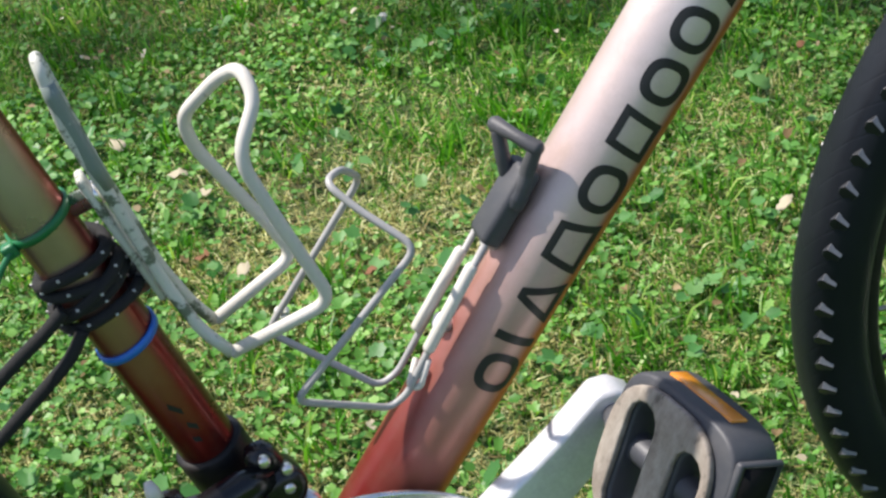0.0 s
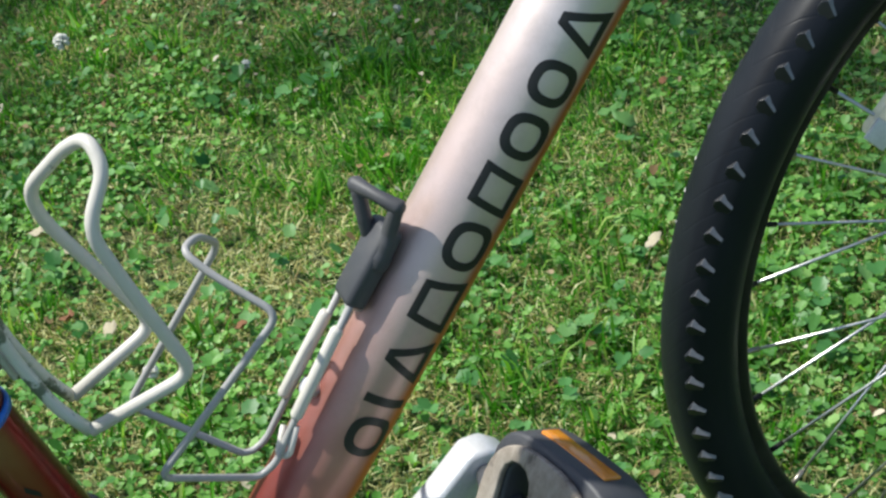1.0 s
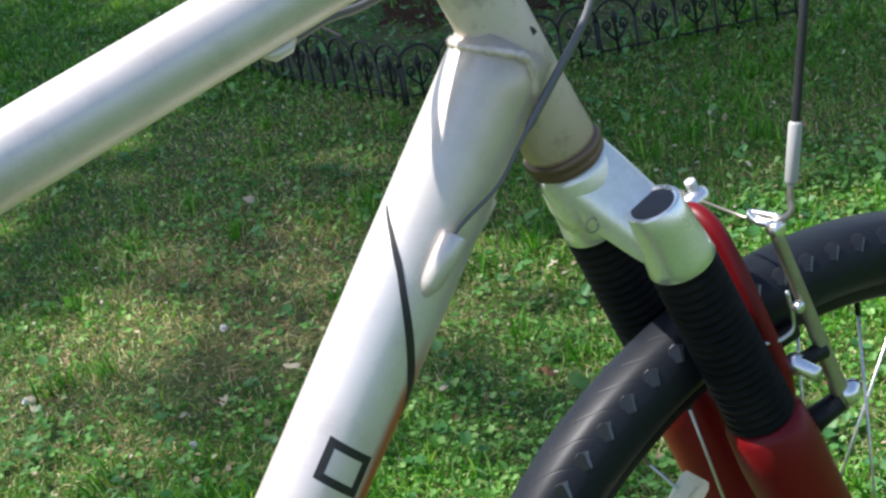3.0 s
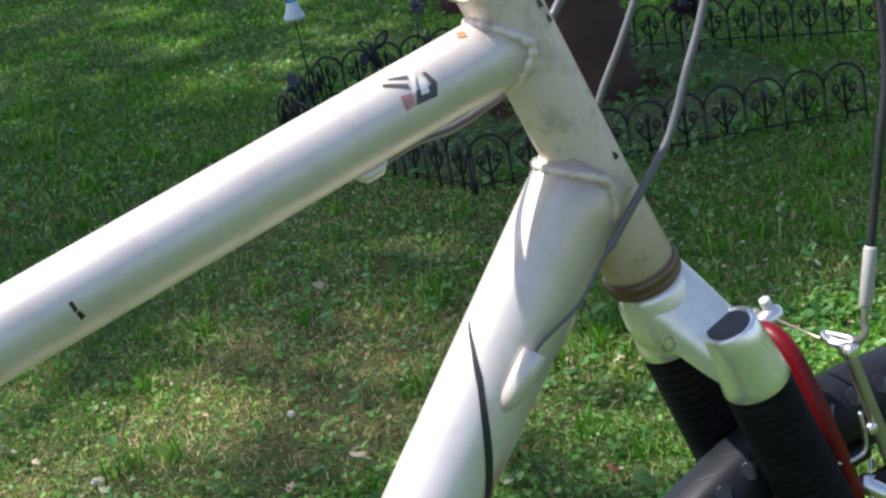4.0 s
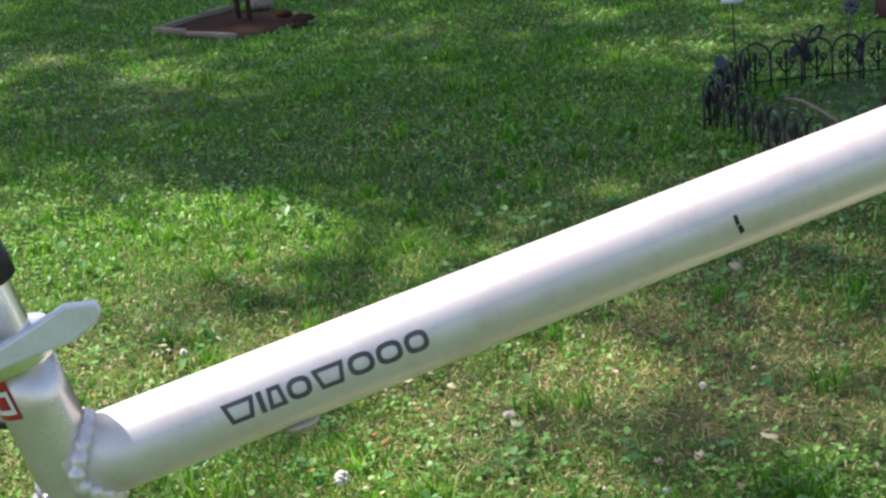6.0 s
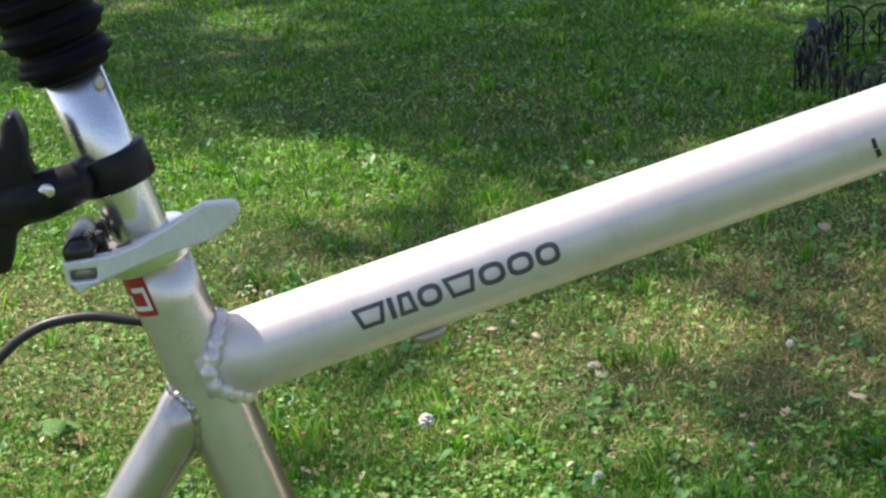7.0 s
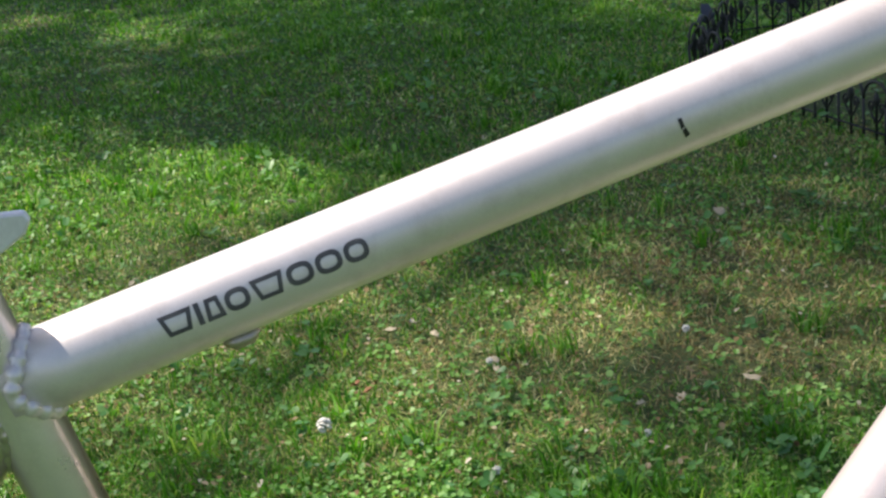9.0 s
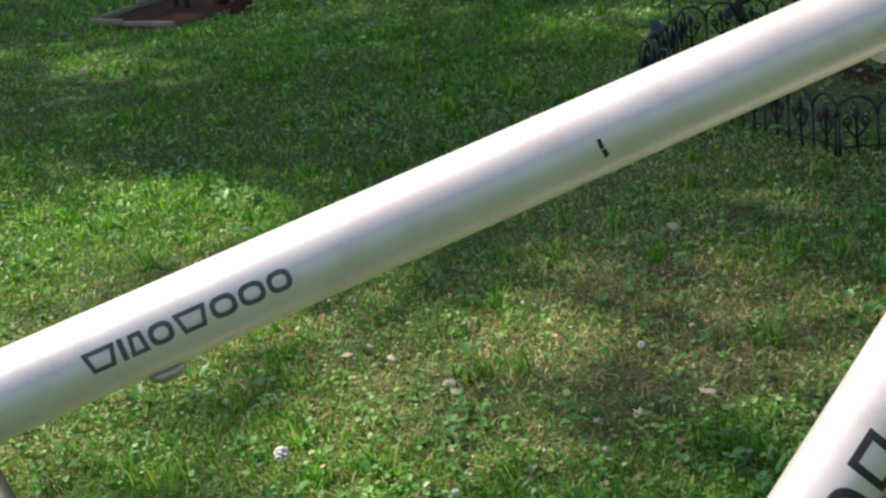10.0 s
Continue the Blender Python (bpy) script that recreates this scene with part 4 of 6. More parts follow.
part("guard_rim", sweep([CC + Vector((0.1130 * math.cos(math.tau * k / 90), -0.001, 0.1130 * math.sin(math.tau * k / 90))) for k in range(90)], 0.0020, 8, True), alloy, crankset)
teeth = []
for k in range(96):
    for da, r in ((0.0, 0.098), (0.25, 0.103), (0.5, 0.103), (0.75, 0.098)):
        a = math.tau * (k + da) / 96
        teeth.append((r * math.cos(a), r * math.sin(a)))
part("chainring", plate(teeth, 0.003, Matrix.Translation(CC + Vector((0, 0.012, 0))) @ flat), plastic, crankset, "dark toothed chainring", False)
EYE = Vector((0.1335, -0.0725, 0.3715))
c0 = Vector((CC.x, -0.066, CC.z))
cd = EYE - c0
cd.y = 0
length = cd.length
cd.normalize()
cu = Vector((0, -1, 0)).cross(cd)
cm = Matrix.Translation(c0 + Vector((0, 0.012, 0))) @ Matrix((cd, cu, Vector((0, -1, 0)))).transposed().to_4x4()
arm_o = [(x, y * 1.25) for x, y in ((-0.02, -0.012), (-0.012, -0.02), (0.03, -0.019), (length - 0.03, -0.0145), (length + 0.004, -0.0155), (length + 0.013, -0.009), (length + 0.015, 0.0), (length + 0.013, 0.009), (length + 0.004, 0.0155), (length - 0.03, 0.0145), (0.03, 0.019), (-0.012, 0.02), (-0.02, 0.012))]
part("crank_arm", plate(arm_o, 0.020, cm, 0.0035), dull_alloy, crankset, "dull silver crank arm")
PA = Vector((0.21, -1, 0.0)).normalized()
PU = Vector((0.47, 0, 0.883))
PU = (PU - PA * PU.dot(PA)).normalized()
PN = PA.cross(PU).normalized()
PN = PN if PN.x < 0 else -PN
PC = Vector((0.1258, -0.096, 0.3840))
pm = Matrix.Translation(PC - PN * 0.0195) @ Matrix((PA, -PU, PN)).transposed().to_4x4()
if pm.to_3x3().determinant() < 0:
    pm = Matrix.Translation(PC - PN * 0.0195) @ Matrix((PA, PU, PN)).transposed().to_4x4()
flip = 1 if (pm.to_3x3() @ Vector((0, 1, 0))).dot(PU) > 0 else -1


def slot(cx, cy, hw, hl, n=6):
    pts = []
    for k in range(n + 1):
        a = math.pi * k / n
        pts.append((cx + hw * math.cos(a), cy + hl - hw + hw * math.sin(a)))
    for k in range(n + 1):
        a = math.pi + math.pi * k / n
        pts.append((cx + hw * math.cos(a), cy - hl + hw + hw * math.sin(a)))
    return pts


def ped(pts):
    return [(x, y * flip) for x, y in pts]


def squircle(cx, hx, hy, e, n=40):
    """A rounded rectangle outline."""
    out = []
    for k in range(n):
        a = math.tau * (k + 0.5) / n
        out.append((cx + hx * math.copysign(abs(math.cos(a)) ** (2 / e), math.cos(a)), hy * math.copysign(abs(math.sin(a)) ** (2 / e), math.sin(a))))
    return out


body_o = squircle(0.0505, 0.0465, 0.0470, 4.2)
tread_o = squircle(0.0470, 0.0410, 0.0430, 2.9)
slots = [slot(0.030, -0.002, 0.0098, 0.033), slot(0.070, -0.004, 0.0098, 0.029)]
pedal = part("pedal", plate(ped(body_o), 0.031, pm, 0.0022, [ped(s) for s in slots]), grey_plastic, bike, "worn black and tan plastic platform pedal")
wide_slots = [slot(0.030, -0.002, 0.0112, 0.0345), slot(0.070, -0.004, 0.0112, 0.0305)]
part("tread_plate", plate(ped(tread_o), 0.0042, pm @ Matrix.Translation((0, 0, 0.0313)), 0.0012, [ped(s) for s in wide_slots]), tread, pedal, "scuffed tan tread plate")
part("spindle", sweep([EYE + Vector((0, 0.004, 0)), PC + PA * 0.0, PC + PA * 0.004, PC + PA * 0.09], [0.0065, 0.0068, 0.0085, 0.0085], 20), grey_plastic, pedal)
part("reflector", plate([(0.024, -0.0058), (0.074, -0.0058), (0.074, 0.0058), (0.024, 0.0058)], 0.003, Matrix.Translation(PC + PU * 0.0448 - PN * 0.0045) @ Matrix((PA, -PN, PU)).transposed().to_4x4(), 0.0008), amber, pedal, "amber reflector")
END = Matrix.Translation(PC + PA * 0.0966 - PN * 0.004 + PU * 0.018) @ Matrix((PU, PN, PU.cross(PN))).transposed().to_4x4()
sgn = 1 if PU.cross(PN).dot(PA) > 0 else -1
sq = lambda a, b, c, d: [(a, c), (b, c), (b, d), (a, d)]
part("end_rim", plate(sq(-0.0205, 0.0195, -0.0150, 0.0150), 0.0045 * sgn, END @ Matrix.Translation((0, 0, -0.0030 * sgn)), 0.0016, [sq(-0.0155, 0.0165, -0.0105, 0.0105)]), grey_plastic, pedal)
# black plate stands in for the shade inside the end hollow
part("end_recess_shade", plate(sq(-0.0155, 0.0165, -0.0105, 0.0105), 0.0012 * sgn, END), boot_rubber, pedal, "black plate for the shade in the pedal's end hollow")

# front derailleur
seat_at = lambda s, f, y: BB + SEAT_D * s - SEAT_N * f + Vector((0, y, 0))
tilt = Matrix.Rotation(radians(-14.8), 4, "Y")
der = part("front_derailleur", lathe(BB + SEAT_D * 0.130, SEAT_D, [(0, 0.0168), (0, 0.0196), (0.002, 0.0206), (0.024, 0.0206), (0.026, 0.0196), (0.026, 0.0168)], 36), plastic, bike, "black front derailleur clamped to the seat tube")
body = part("derailleur_body", lathe(seat_at(0.1284, 0.0240, -0.022), Vector((0.15, -1, 0.1)), [(0, 0.011), (0.002, 0.0138), (0.016, 0.0138), (0.020, 0.0125), (0.022, 0.008), (0.0225, 0.003)], 32), gloss_black, der, "glossy black pivot housing")
part("derailleur_lug", sweep([seat_at(0.1542, 0.0241, -0.022), seat_at(0.1509, 0.0239, -0.026), seat_at(0.1403, 0.0250, -0.030)], [0.006, 0.0095, 0.010], 16), gloss_black, der)
part("derailleur_link", sweep([seat_at(0.1385, 0.0219, -0.034), seat_at(0.1468, 0.0072, -0.040), seat_at(0.1482, -0.0128, -0.044), seat_at(0.1539, -0.0259, -0.046)], [0.0095, 0.0095, 0.0100, 0.0105], 14), gloss_black, der)
knuckle = part("derailleur_knuckle", sweep([seat_at(0.1721, -0.0303, -0.046), seat_at(0.1687, -0.0291, -0.046), seat_at(0.1526, -0.0301, -0.046), seat_at(0.1317, -0.0321, -0.046), seat_at(0.1247, -0.0327, -0.046)], [0.006, 0.0105, 0.0125, 0.0115, 0.006], 18), gloss_black, der)
part("white_cap", sweep([seat_at(0.1762, -0.0299, -0.048), seat_at(0.1818, -0.0292, -0.048), seat_at(0.1875, -0.0281, -0.048)], [0.0045, 0.0042, 0.0025], 14), wire_white, knuckle, "small white cap")
plate_pts = [seat_at(0.1396, -0.0102, -0.046), seat_at(0.1425, 0.0085, -0.046), seat_at(0.1291, 0.0187, -0.046), seat_at(0.1183, 0.0101, -0.046), seat_at(0.1073, -0.0129, -0.046), seat_at(0.1152, -0.0277, -0.046)]
bm = bmesh.new()
back = [bm.verts.new(q + Vector((0, 0.0022, 0))) for q in plate_pts]
face = [bm.verts.new(q) for q in plate_pts]
bm.faces.new(back)
bm.faces.new(face)
for k in range(6):
    bm.faces.new((face[k], face[(k + 1) % 6], back[(k + 1) % 6], back[k]))
bmesh.ops.recalc_face_normals(bm, faces=bm.faces)
part("chain_cage", bm, steel, der, "metal chain cage plate", False)
part("cage_edge", sweep([seat_at(0.1409, -0.0098, -0.047), seat_at(0.1436, 0.0085, -0.047)], 0.0024, 8), alloy, der)
for q in (seat_at(0.1546, 0.0264, -0.038), seat_at(0.1436, 0.0347, -0.040), seat_at(0.1314, 0.0299, -0.040)):
    part("adjusting_screw", lathe(q, (0, -1, 0), [(0, 0.0034), (0.004, 0.0034), (0.005, 0.002)], 12), alloy, der)
part("cable_anchor", sweep([seat_at(0.1080, 0.0287, -0.024), seat_at(0.1015, 0.0327, -0.026), seat_at(0.0938, 0.0344, -0.026)], [0.005, 0.0058, 0.004], 12), alloy, der, "bright alloy anchor")

# thin wire bottle cage on the down tube
da = lambda s, h, y: BB + DOWN_D * s + DOWN_N * h + Vector((0, y, 0))
loop = [da(0.268, 0.0375, -0.008), da(0.186, 0.036, -0.0115), da(0.160, 0.034, -0.012), da(0.1485, 0.039, -0.0108), da(0.150, 0.108, -0.035), da(0.258, 0.090, -0.036), da(0.259, 0.122, -0.013), da(0.262, 0.138, -0.001), da(0.267, 0.127, 0.013), da(0.260, 0.105, 0.030), da(0.150, 0.108, 0.035), da(0.1485, 0.039, 0.0108), da(0.160, 0.032, 0.012), da(0.181, 0.033, 0.0115), da(0.268, 0.0375, 0.008)]
cage = part("wire_bottle_cage", sweep(rounded(loop, 0.009, 5), 0.0021, 10), wire_grey, bike, "thin grey wire bottle cage on the down tube")
for side in (-1, 1):
    part("sleeve", sweep([da(0.190, 0.0365, side * 0.0113), da(0.192, 0.0365, side * 0.0113), da(0.246, 0.038, side * 0.0093), da(0.248, 0.038, side * 0.0093)], [0.0028, 0.0037, 0.0037, 0.0028], 14), wire_white, cage, "thick white sleeve")
part("hook", sweep(rounded([da(0.186, 0.034, -0.0125), da(0.168, 0.030, -0.014), da(0.163, 0.033, -0.008), da(0.180, 0.036, -0.004)], 0.005), 0.0021, 8), wire_white, cage)
for s in (0.205, 0.262):
    part("cage_bolt", lathe(da(s, 0.024, 0), DOWN_N, [(0, 0.005), (0.008, 0.005), (0.0082, 0.0055), (0.0105, 0.005), (0.011, 0.003)], 18), dull_alloy, cage)
clip = part("clip", box((0.0225, 0.0500, 0.0130), Matrix.Translation(da(0.2860, 0.0350, 0)) @ Matrix((Vector((0, 1, 0)), DOWN_D, -DOWN_N)).transposed().to_4x4(), 0.0035), grey_plastic, cage, "dark grey forked plastic clip")
for side, tip, mid in ((-1, da(0.3245, 0.0425, -0.0115), da(0.309, 0.0375, -0.0085)), (1, da(0.3216, 0.0570, 0.0115), da(0.305, 0.0440, 0.0075))):
    part("prong", sweep(smooth_path([da(0.288, 0.0335, side * 0.0072), da(0.297, 0.0350, side * 0.0085), mid, tip], 5), [0.0060] * 5 + [0.0052] * 4 + [0.0044] * 4 + [0.0042] * 3, 14), grey_plastic, clip)
n0, n1 = da(0.3245, 0.0425, -0.0115), da(0.3216, 0.0570, 0.0115)
part("bridge", sweep([n0 - (n1 - n0) * 0.14, n0 - (n1 - n0) * 0.06, n0.lerp(n1, 0.5), n1 + (n1 - n0) * 0.06, n1 + (n1 - n0) * 0.16], [0.0030, 0.0048, 0.0036, 0.0048, 0.0030], 14), grey_plastic, clip)

# thick wire bottle cage on the seat tube
wires = [seat_at(0.212, 0.043, -0.0175), seat_at(0.217, 0.104, -0.0290), seat_at(0.282, 0.102, -0.0300), seat_at(0.319, 0.102, -0.0280), seat_at(0.337, 0.124, -0.0180), seat_at(0.349, 0.125, -0.004), seat_at(0.344, 0.112, 0.008), seat_at(0.329, 0.085, 0.0200), seat_at(0.308, 0.082, 0.0240), seat_at(0.247, 0.092, 0.0270), seat_at(0.216, 0.096, 0.0285), seat_at(0.212, 0.040, 0.0175)]
white_cage = part("wire_bottle_cage", sweep(rounded(wires, 0.012, 6), 0.0036, 14), wire_white, bike, "thick chipped white wire bottle cage on the seat tube")
spine = [seat_at(0.212, 0.043, -0.0175), seat_at(0.232, 0.036, -0.0135), seat_at(0.264, 0.034, -0.010), seat_at(0.319, 0.037, -0.009), seat_at(0.367, 0.038, -0.009), seat_at(0.399, 0.044, -0.006), seat_at(0.404, 0.045, 0.0), seat_at(0.399, 0.044, 0.006), seat_at(0.330, 0.037, 0.009), seat_at(0.264, 0.034, 0.010), seat_at(0.232, 0.036, 0.0135), seat_at(0.212, 0.040, 0.0175)]
part("spine_wire", sweep(rounded(spine, 0.008, 4), 0.0034, 14), wire_green, white_cage, "chipped white and green spine wire")
part("spine_sleeve", sweep([seat_at(0.330, 0.0385, -0.009), seat_at(0.345, 0.039, -0.009), seat_at(0.385, 0.042, -0.0075), seat_at(0.392, 0.043, -0.007)], [0.0038, 0.0043, 0.0043, 0.0038], 14), wire_dark, white_cage, "weathered green sleeve")
part("mount_plate", box((0.005, 0.014, 0.085), Matrix.Translation(seat_at(0.297, 0.0285, 0)) @ tilt, 0.002), wire_green, white_cage)
for s in (0.268, 0.326):
    part("cage_bolt", lathe(seat_at(s, 0.014, 0), -SEAT_N, [(0, 0.006), (0.016, 0.006), (0.0165, 0.0075), (0.020, 0.006)], 18), alloy, white_cage)


# ties and cord round the seat tube
def tie(s, material, lean, name, label):
    pts = []
    for k in range(40):
        a = math.tau * k / 40
        pts.append(BB + SEAT_D * (s + lean * math.cos(a)) + 0.0180 * (math.cos(a) * -SEAT_N + math.sin(a) * Vector((0, 1, 0))))
    bm = bmesh.new()
    rows = []
    for p in pts:
        out = (p - BB - SEAT_D * (p - BB).dot(SEAT_D)).normalized()
        rows.append([bm.verts.new(p + SEAT_D * w + out * t) for w, t in ((-0.0024, -0.0012), (0.0024, -0.0012), (0.0024, 0.0006), (-0.0024, 0.0006))])
    for r, q in zip(rows, rows[1:] + rows[:1]):
        for j in range(4):
            bm.faces.new((r[j], r[(j + 1) % 4], q[(j + 1) % 4], q[j]))
    bmesh.ops.recalc_face_normals(bm, faces=bm.faces)
    return part(name, bm, material, bike, label)


tie(0.2435, zip_blue, 0.002, "cable_tie", "blue plastic cable tie")
g = tie(0.330, zip_green, 0.002, "cable_tie", "green plastic cable tie")
part("tie_head", box((0.008, 0.007, 0.008), Matrix.Translation(seat_at(0.327, -0.0185, -0.010)) @ tilt, 0.0015), zip_green, g)
part("tie_tail", sweep(smooth_path([seat_at(0.327, -0.0185, -0.012), seat_at(0.322, -0.028, -0.016), seat_at(0.312, -0.040, -0.018), seat_at(0.296, -0.060, -0.02)]), 0.0018, 8), zip_green, g)
cord_pts = []
for k in range(5 * 30 + 1):
    a = math.tau * k / 30
    r = 0.0208 + 0.0016 * math.sin(k * 0.21) + (0.002 if k > 90 else 0)
    cord_pts.append(BB + SEAT_D * (0.2715 + 0.030 * (0.5 - 0.5 * math.cos(k / 150 * math.pi * 2.6)) + 0.002 * math.sin(k * 0.4)) + r * (math.cos(a) * -SEAT_N + math.sin(a) * Vector((0, 1, 0))))
cord = part("elastic_cord", sweep(cord_pts, 0.0034, 10), cord_cloth, bike, "black elastic cord with white flecks wound round the tube")
fleck = part("fleck", box((0.0016, 0.0012, 0.0012), Matrix.Identity(4), 0.0), cord_fleck, cord, "", False)
for j, k in enumerate(range(6, 150, 3)):
    p = cord_pts[k]
    out = (p - BB - SEAT_D * (p - BB).dot(SEAT_D)).normalized()
    for q in (0.0030,):
        ob = fleck if j == 0 else new("fleck", fleck.data)
        ob.parent = cord
        ob.matrix_local = Matrix.Translation(p + (out * 0.8 + SEAT_D * (0.6 if j % 2 else -0.3)).normalized() * 0.0033)
for pts in ([seat_at(0.288, -0.014, -0.020), seat_at(0.283, -0.028, -0.022), seat_at(0.276, -0.050, -0.022), seat_at(0.262, -0.085, -0.02)], [seat_at(0.272, -0.012, -0.020), seat_at(0.263, -0.026, -0.023), seat_at(0.254, -0.046, -0.022), seat_at(0.238, -0.085, -0.02)]):
    part("cord_end", sweep(smooth_path(pts), 0.0036, 10), cord_cloth, cord, "black cord end")

# ---- ground ----
soil = mat("lawn_soil", (0.06, 0.075, 0.025), 0.95)
gn = Net(soil)
sc = gn.coords()
mid = gn.ramp(gn.noise(1.6, 5, 0.6, sc), [(0.33, (0.045, 0.11, 0.018)), (0.54, (0.07, 0.115, 0.026)), (0.74, (0.15, 0.115, 0.06))])
fine = gn.ramp(gn.noise(90, 4, 0.7, sc), [(0.3, (0.55, 0.58, 0.5)), (0.7, (1.35, 1.3, 1.2))])
gn.base(gn.mix(1.0, mid, fine, "MULTIPLY"))
gn.bump(gn.noise(60, 5, 0.7, sc), 1.0, 0.02)


def ground_height(x, y):
    return 0.012 * np.sin(x * 2.1 + 0.6) * np.sin(y * 1.7 + 0.3) * np.clip((y - 0.9) / 1.5, 0, 1)


xs = np.concatenate([np.linspace(-400, -6, 12), np.linspace(-5, 8, 66), np.linspace(9, 400, 12)])
ys = np.concatenate([np.linspace(-60, -2, 10), np.linspace(-1.5, 11, 64), np.linspace(12, 900, 16)])
gx, gy = np.meshgrid(xs, ys)
gv = np.stack([gx, gy, np.where((np.abs(gx) < 9) & (gy < 12), ground_height(gx, gy), 0.0)], -1).reshape(-1, 3)
nx, ny = len(xs), len(ys)
idx = np.arange(nx * ny).reshape(ny, nx)
gf = np.stack([idx[:-1, :-1], idx[:-1, 1:], idx[1:, 1:], idx[1:, :-1]], -1).reshape(-1, 4)
ground = tagged(raw("ground", gv, gf, soil), "lawn ground under the grass with bare dry patches", "lawn", kind="structure")


# ---- garden bed with its fence, tree and ornaments ----
def fence_panel():
    """Five arched bays of a low iron border fence, 0.47 m long from its origin along x."""
    ob = thing("garden_fence_panel", "low black iron border fence panel with arched bays", "fence", "fence round the garden bed")
    bay, h, r = 0.094, 0.096, 0.0036
    for k in range(6):
        part("post", sweep([(k * bay, 0, -0.03), (k * bay, 0, h)], r, 8), iron, ob)
    for k in range(5):
        c = Vector(((k + 0.5) * bay, 0, h))
        part("arch", sweep([c + Vector((0.047 * math.cos(a), 0, 0.046 * math.sin(a))) for a in [math.pi * j / 14 for j in range(15)]], r, 8), iron, ob)
        part("picket", sweep([c + Vector((0, 0, -h - 0.02)), c + Vector((0, 0, -0.012)), c + Vector((0, 0, 0.0)), c + Vector((0, 0, 0.012)), c + Vector((0, 0, 0.024))], [0.0034, 0.0034, 0.0085, 0.007, 0.001], 8), iron, ob)
        for side in (-1, 1):
            pts = [c + Vector((side * (0.018 + 0.011 * (1 - t) * math.cos(t * 7)), 0, -0.014 + 0.014 * (1 - 0.6 * t) * math.sin(t * 7))) for t in [j / 16 for j in range(17)]]
            part("scroll", sweep([c + Vector((0, 0, -0.052)), c + Vector((side * 0.014, 0, -0.036))] + pts, 0.0028, 6), iron, ob)
    part("rail", sweep([(0, 0, 0.026), (5 * bay, 0, 0.026)], 0.003, 6), iron, ob)
    return ob


ROUTE = [Vector((*p, 0)) for p in ((3.0, 2.45), (2.78, 2.74), (2.69, 2.92), (2.55, 3.11), (2.26, 3.38), (2.13, 3.55), (2.0, 3.64), (1.85, 3.66), (1.70, 3.62), (1.57, 3.57), (1.48, 3.53), (1.445, 3.40), (1.435, 3.15), (1.45, 2.80), (1.48, 2.42), (1.57, 2.33), (1.8, 2.27), (2.07, 2.18), (2.4, 2.02), (2.7, 1.85))]
spaced, left = [ROUTE[0]], 0.47
k, here = 0, ROUTE[0]
while k < len(ROUTE) - 1:
    gap = (ROUTE[k + 1] - here).length
    if gap < left:
        left -= gap
        k += 1
        here = ROUTE[k]
    else:
        here = here + (ROUTE[k + 1] - here) * (left / gap)
        spaced.append(here)
        left = 0.47
panel = fence_panel()
for k, (a, b) in enumerate(zip(spaced, spaced[1:])):
    m = Matrix.Translation(a + Vector((0, 0, 0.004 * math.sin(k * 2.3)))) @ Matrix.Rotation(math.atan2(b.y - a.y, b.x - a.x), 4, "Z") @ Matrix.Rotation(0.03 * math.sin(k * 3.1), 4, "X")
    if k == 0:
        panel.matrix_basis = m
    else:
        copy_thing(panel, m)

leaf_mat = leafy("tree_leaf", [(0.0, (0.03, 0.07, 0.012)), (0.5, (0.05, 0.11, 0.02)), (1.0, (0.08, 0.15, 0.03))], 0.5, 0.4, 0.8)


def leaf_cloud(name, sprays, size, parent, seed):
    """Many small bent leaves in loose sprays; each blob is (x, y, z, spread x, spread y, spread z, leaves)."""
    rng = np.random.default_rng(seed)
    cs = []
    for x, y, z, sx, sy, sz, n in sprays:
        k = max(n // 12, 1)
        hub = np.array((x, y, z)) + np.clip(rng.normal(size=(k, 3)), -1.9, 1.9) * (sx, sy, sz)
        cs.append((hub[:, None] + rng.normal(size=(k, 12, 3)) * (0.13, 0.13, 0.08)).reshape(-1, 3))
    c = np.concatenate(cs)
    count = len(c)
    u = rng.normal(size=(count, 3)) * (1, 1, 0.5)
    u /= np.linalg.norm(u, axis=1)[:, None]
    w = np.cross(u, rng.normal(size=(count, 3)) * (0.5, 0.5, 1))
    w /= np.linalg.norm(w, axis=1)[:, None]
    n = np.cross(u, w)
    s = size * (0.6 + 0.8 * rng.random((count, 1)))
    v = np.stack([c - u * s, c + w * s * 0.45 + n * s * 0.1, c + u * s, c - w * s * 0.45 + n * s * 0.1], 1).reshape(-1, 3)
    f = np.arange(count * 4).reshape(-1, 4)
    return raw(name, v, f, leaf_mat, parent)


def tree(name, label, base, trunk, limbs, sprays, size, seed):
    ob = thing(name, label, "tree", at=base)
    rng = random.Random(seed)
    pts = smooth_path([p for p, _ in trunk], 6)
    n = len(pts)
    rads = [np.interp(i / (n - 1), [j / (len(trunk) - 1) for j in range(len(trunk))], [r for _, r in trunk]) * (1 + 0.06 * math.sin(i * 1.9)) for i in range(n)]
    part("trunk", sweep(pts, [float(r) for r in rads], 18), bark, ob, "rough brown trunk")
    for a, b in limbs:
        a, b = Vector(a), Vector(b)
        m = a.lerp(b, 0.5) + Vector((rng.uniform(-0.1, 0.1), rng.uniform(-0.1, 0.1), 0.1))
        part("limb", sweep(smooth_path([a, m, b], 5), [0.045 - 0.003 * i for i in range(11)], 10), bark, ob)
    leaf_cloud("crown", sprays, size, ob, seed)
    return ob


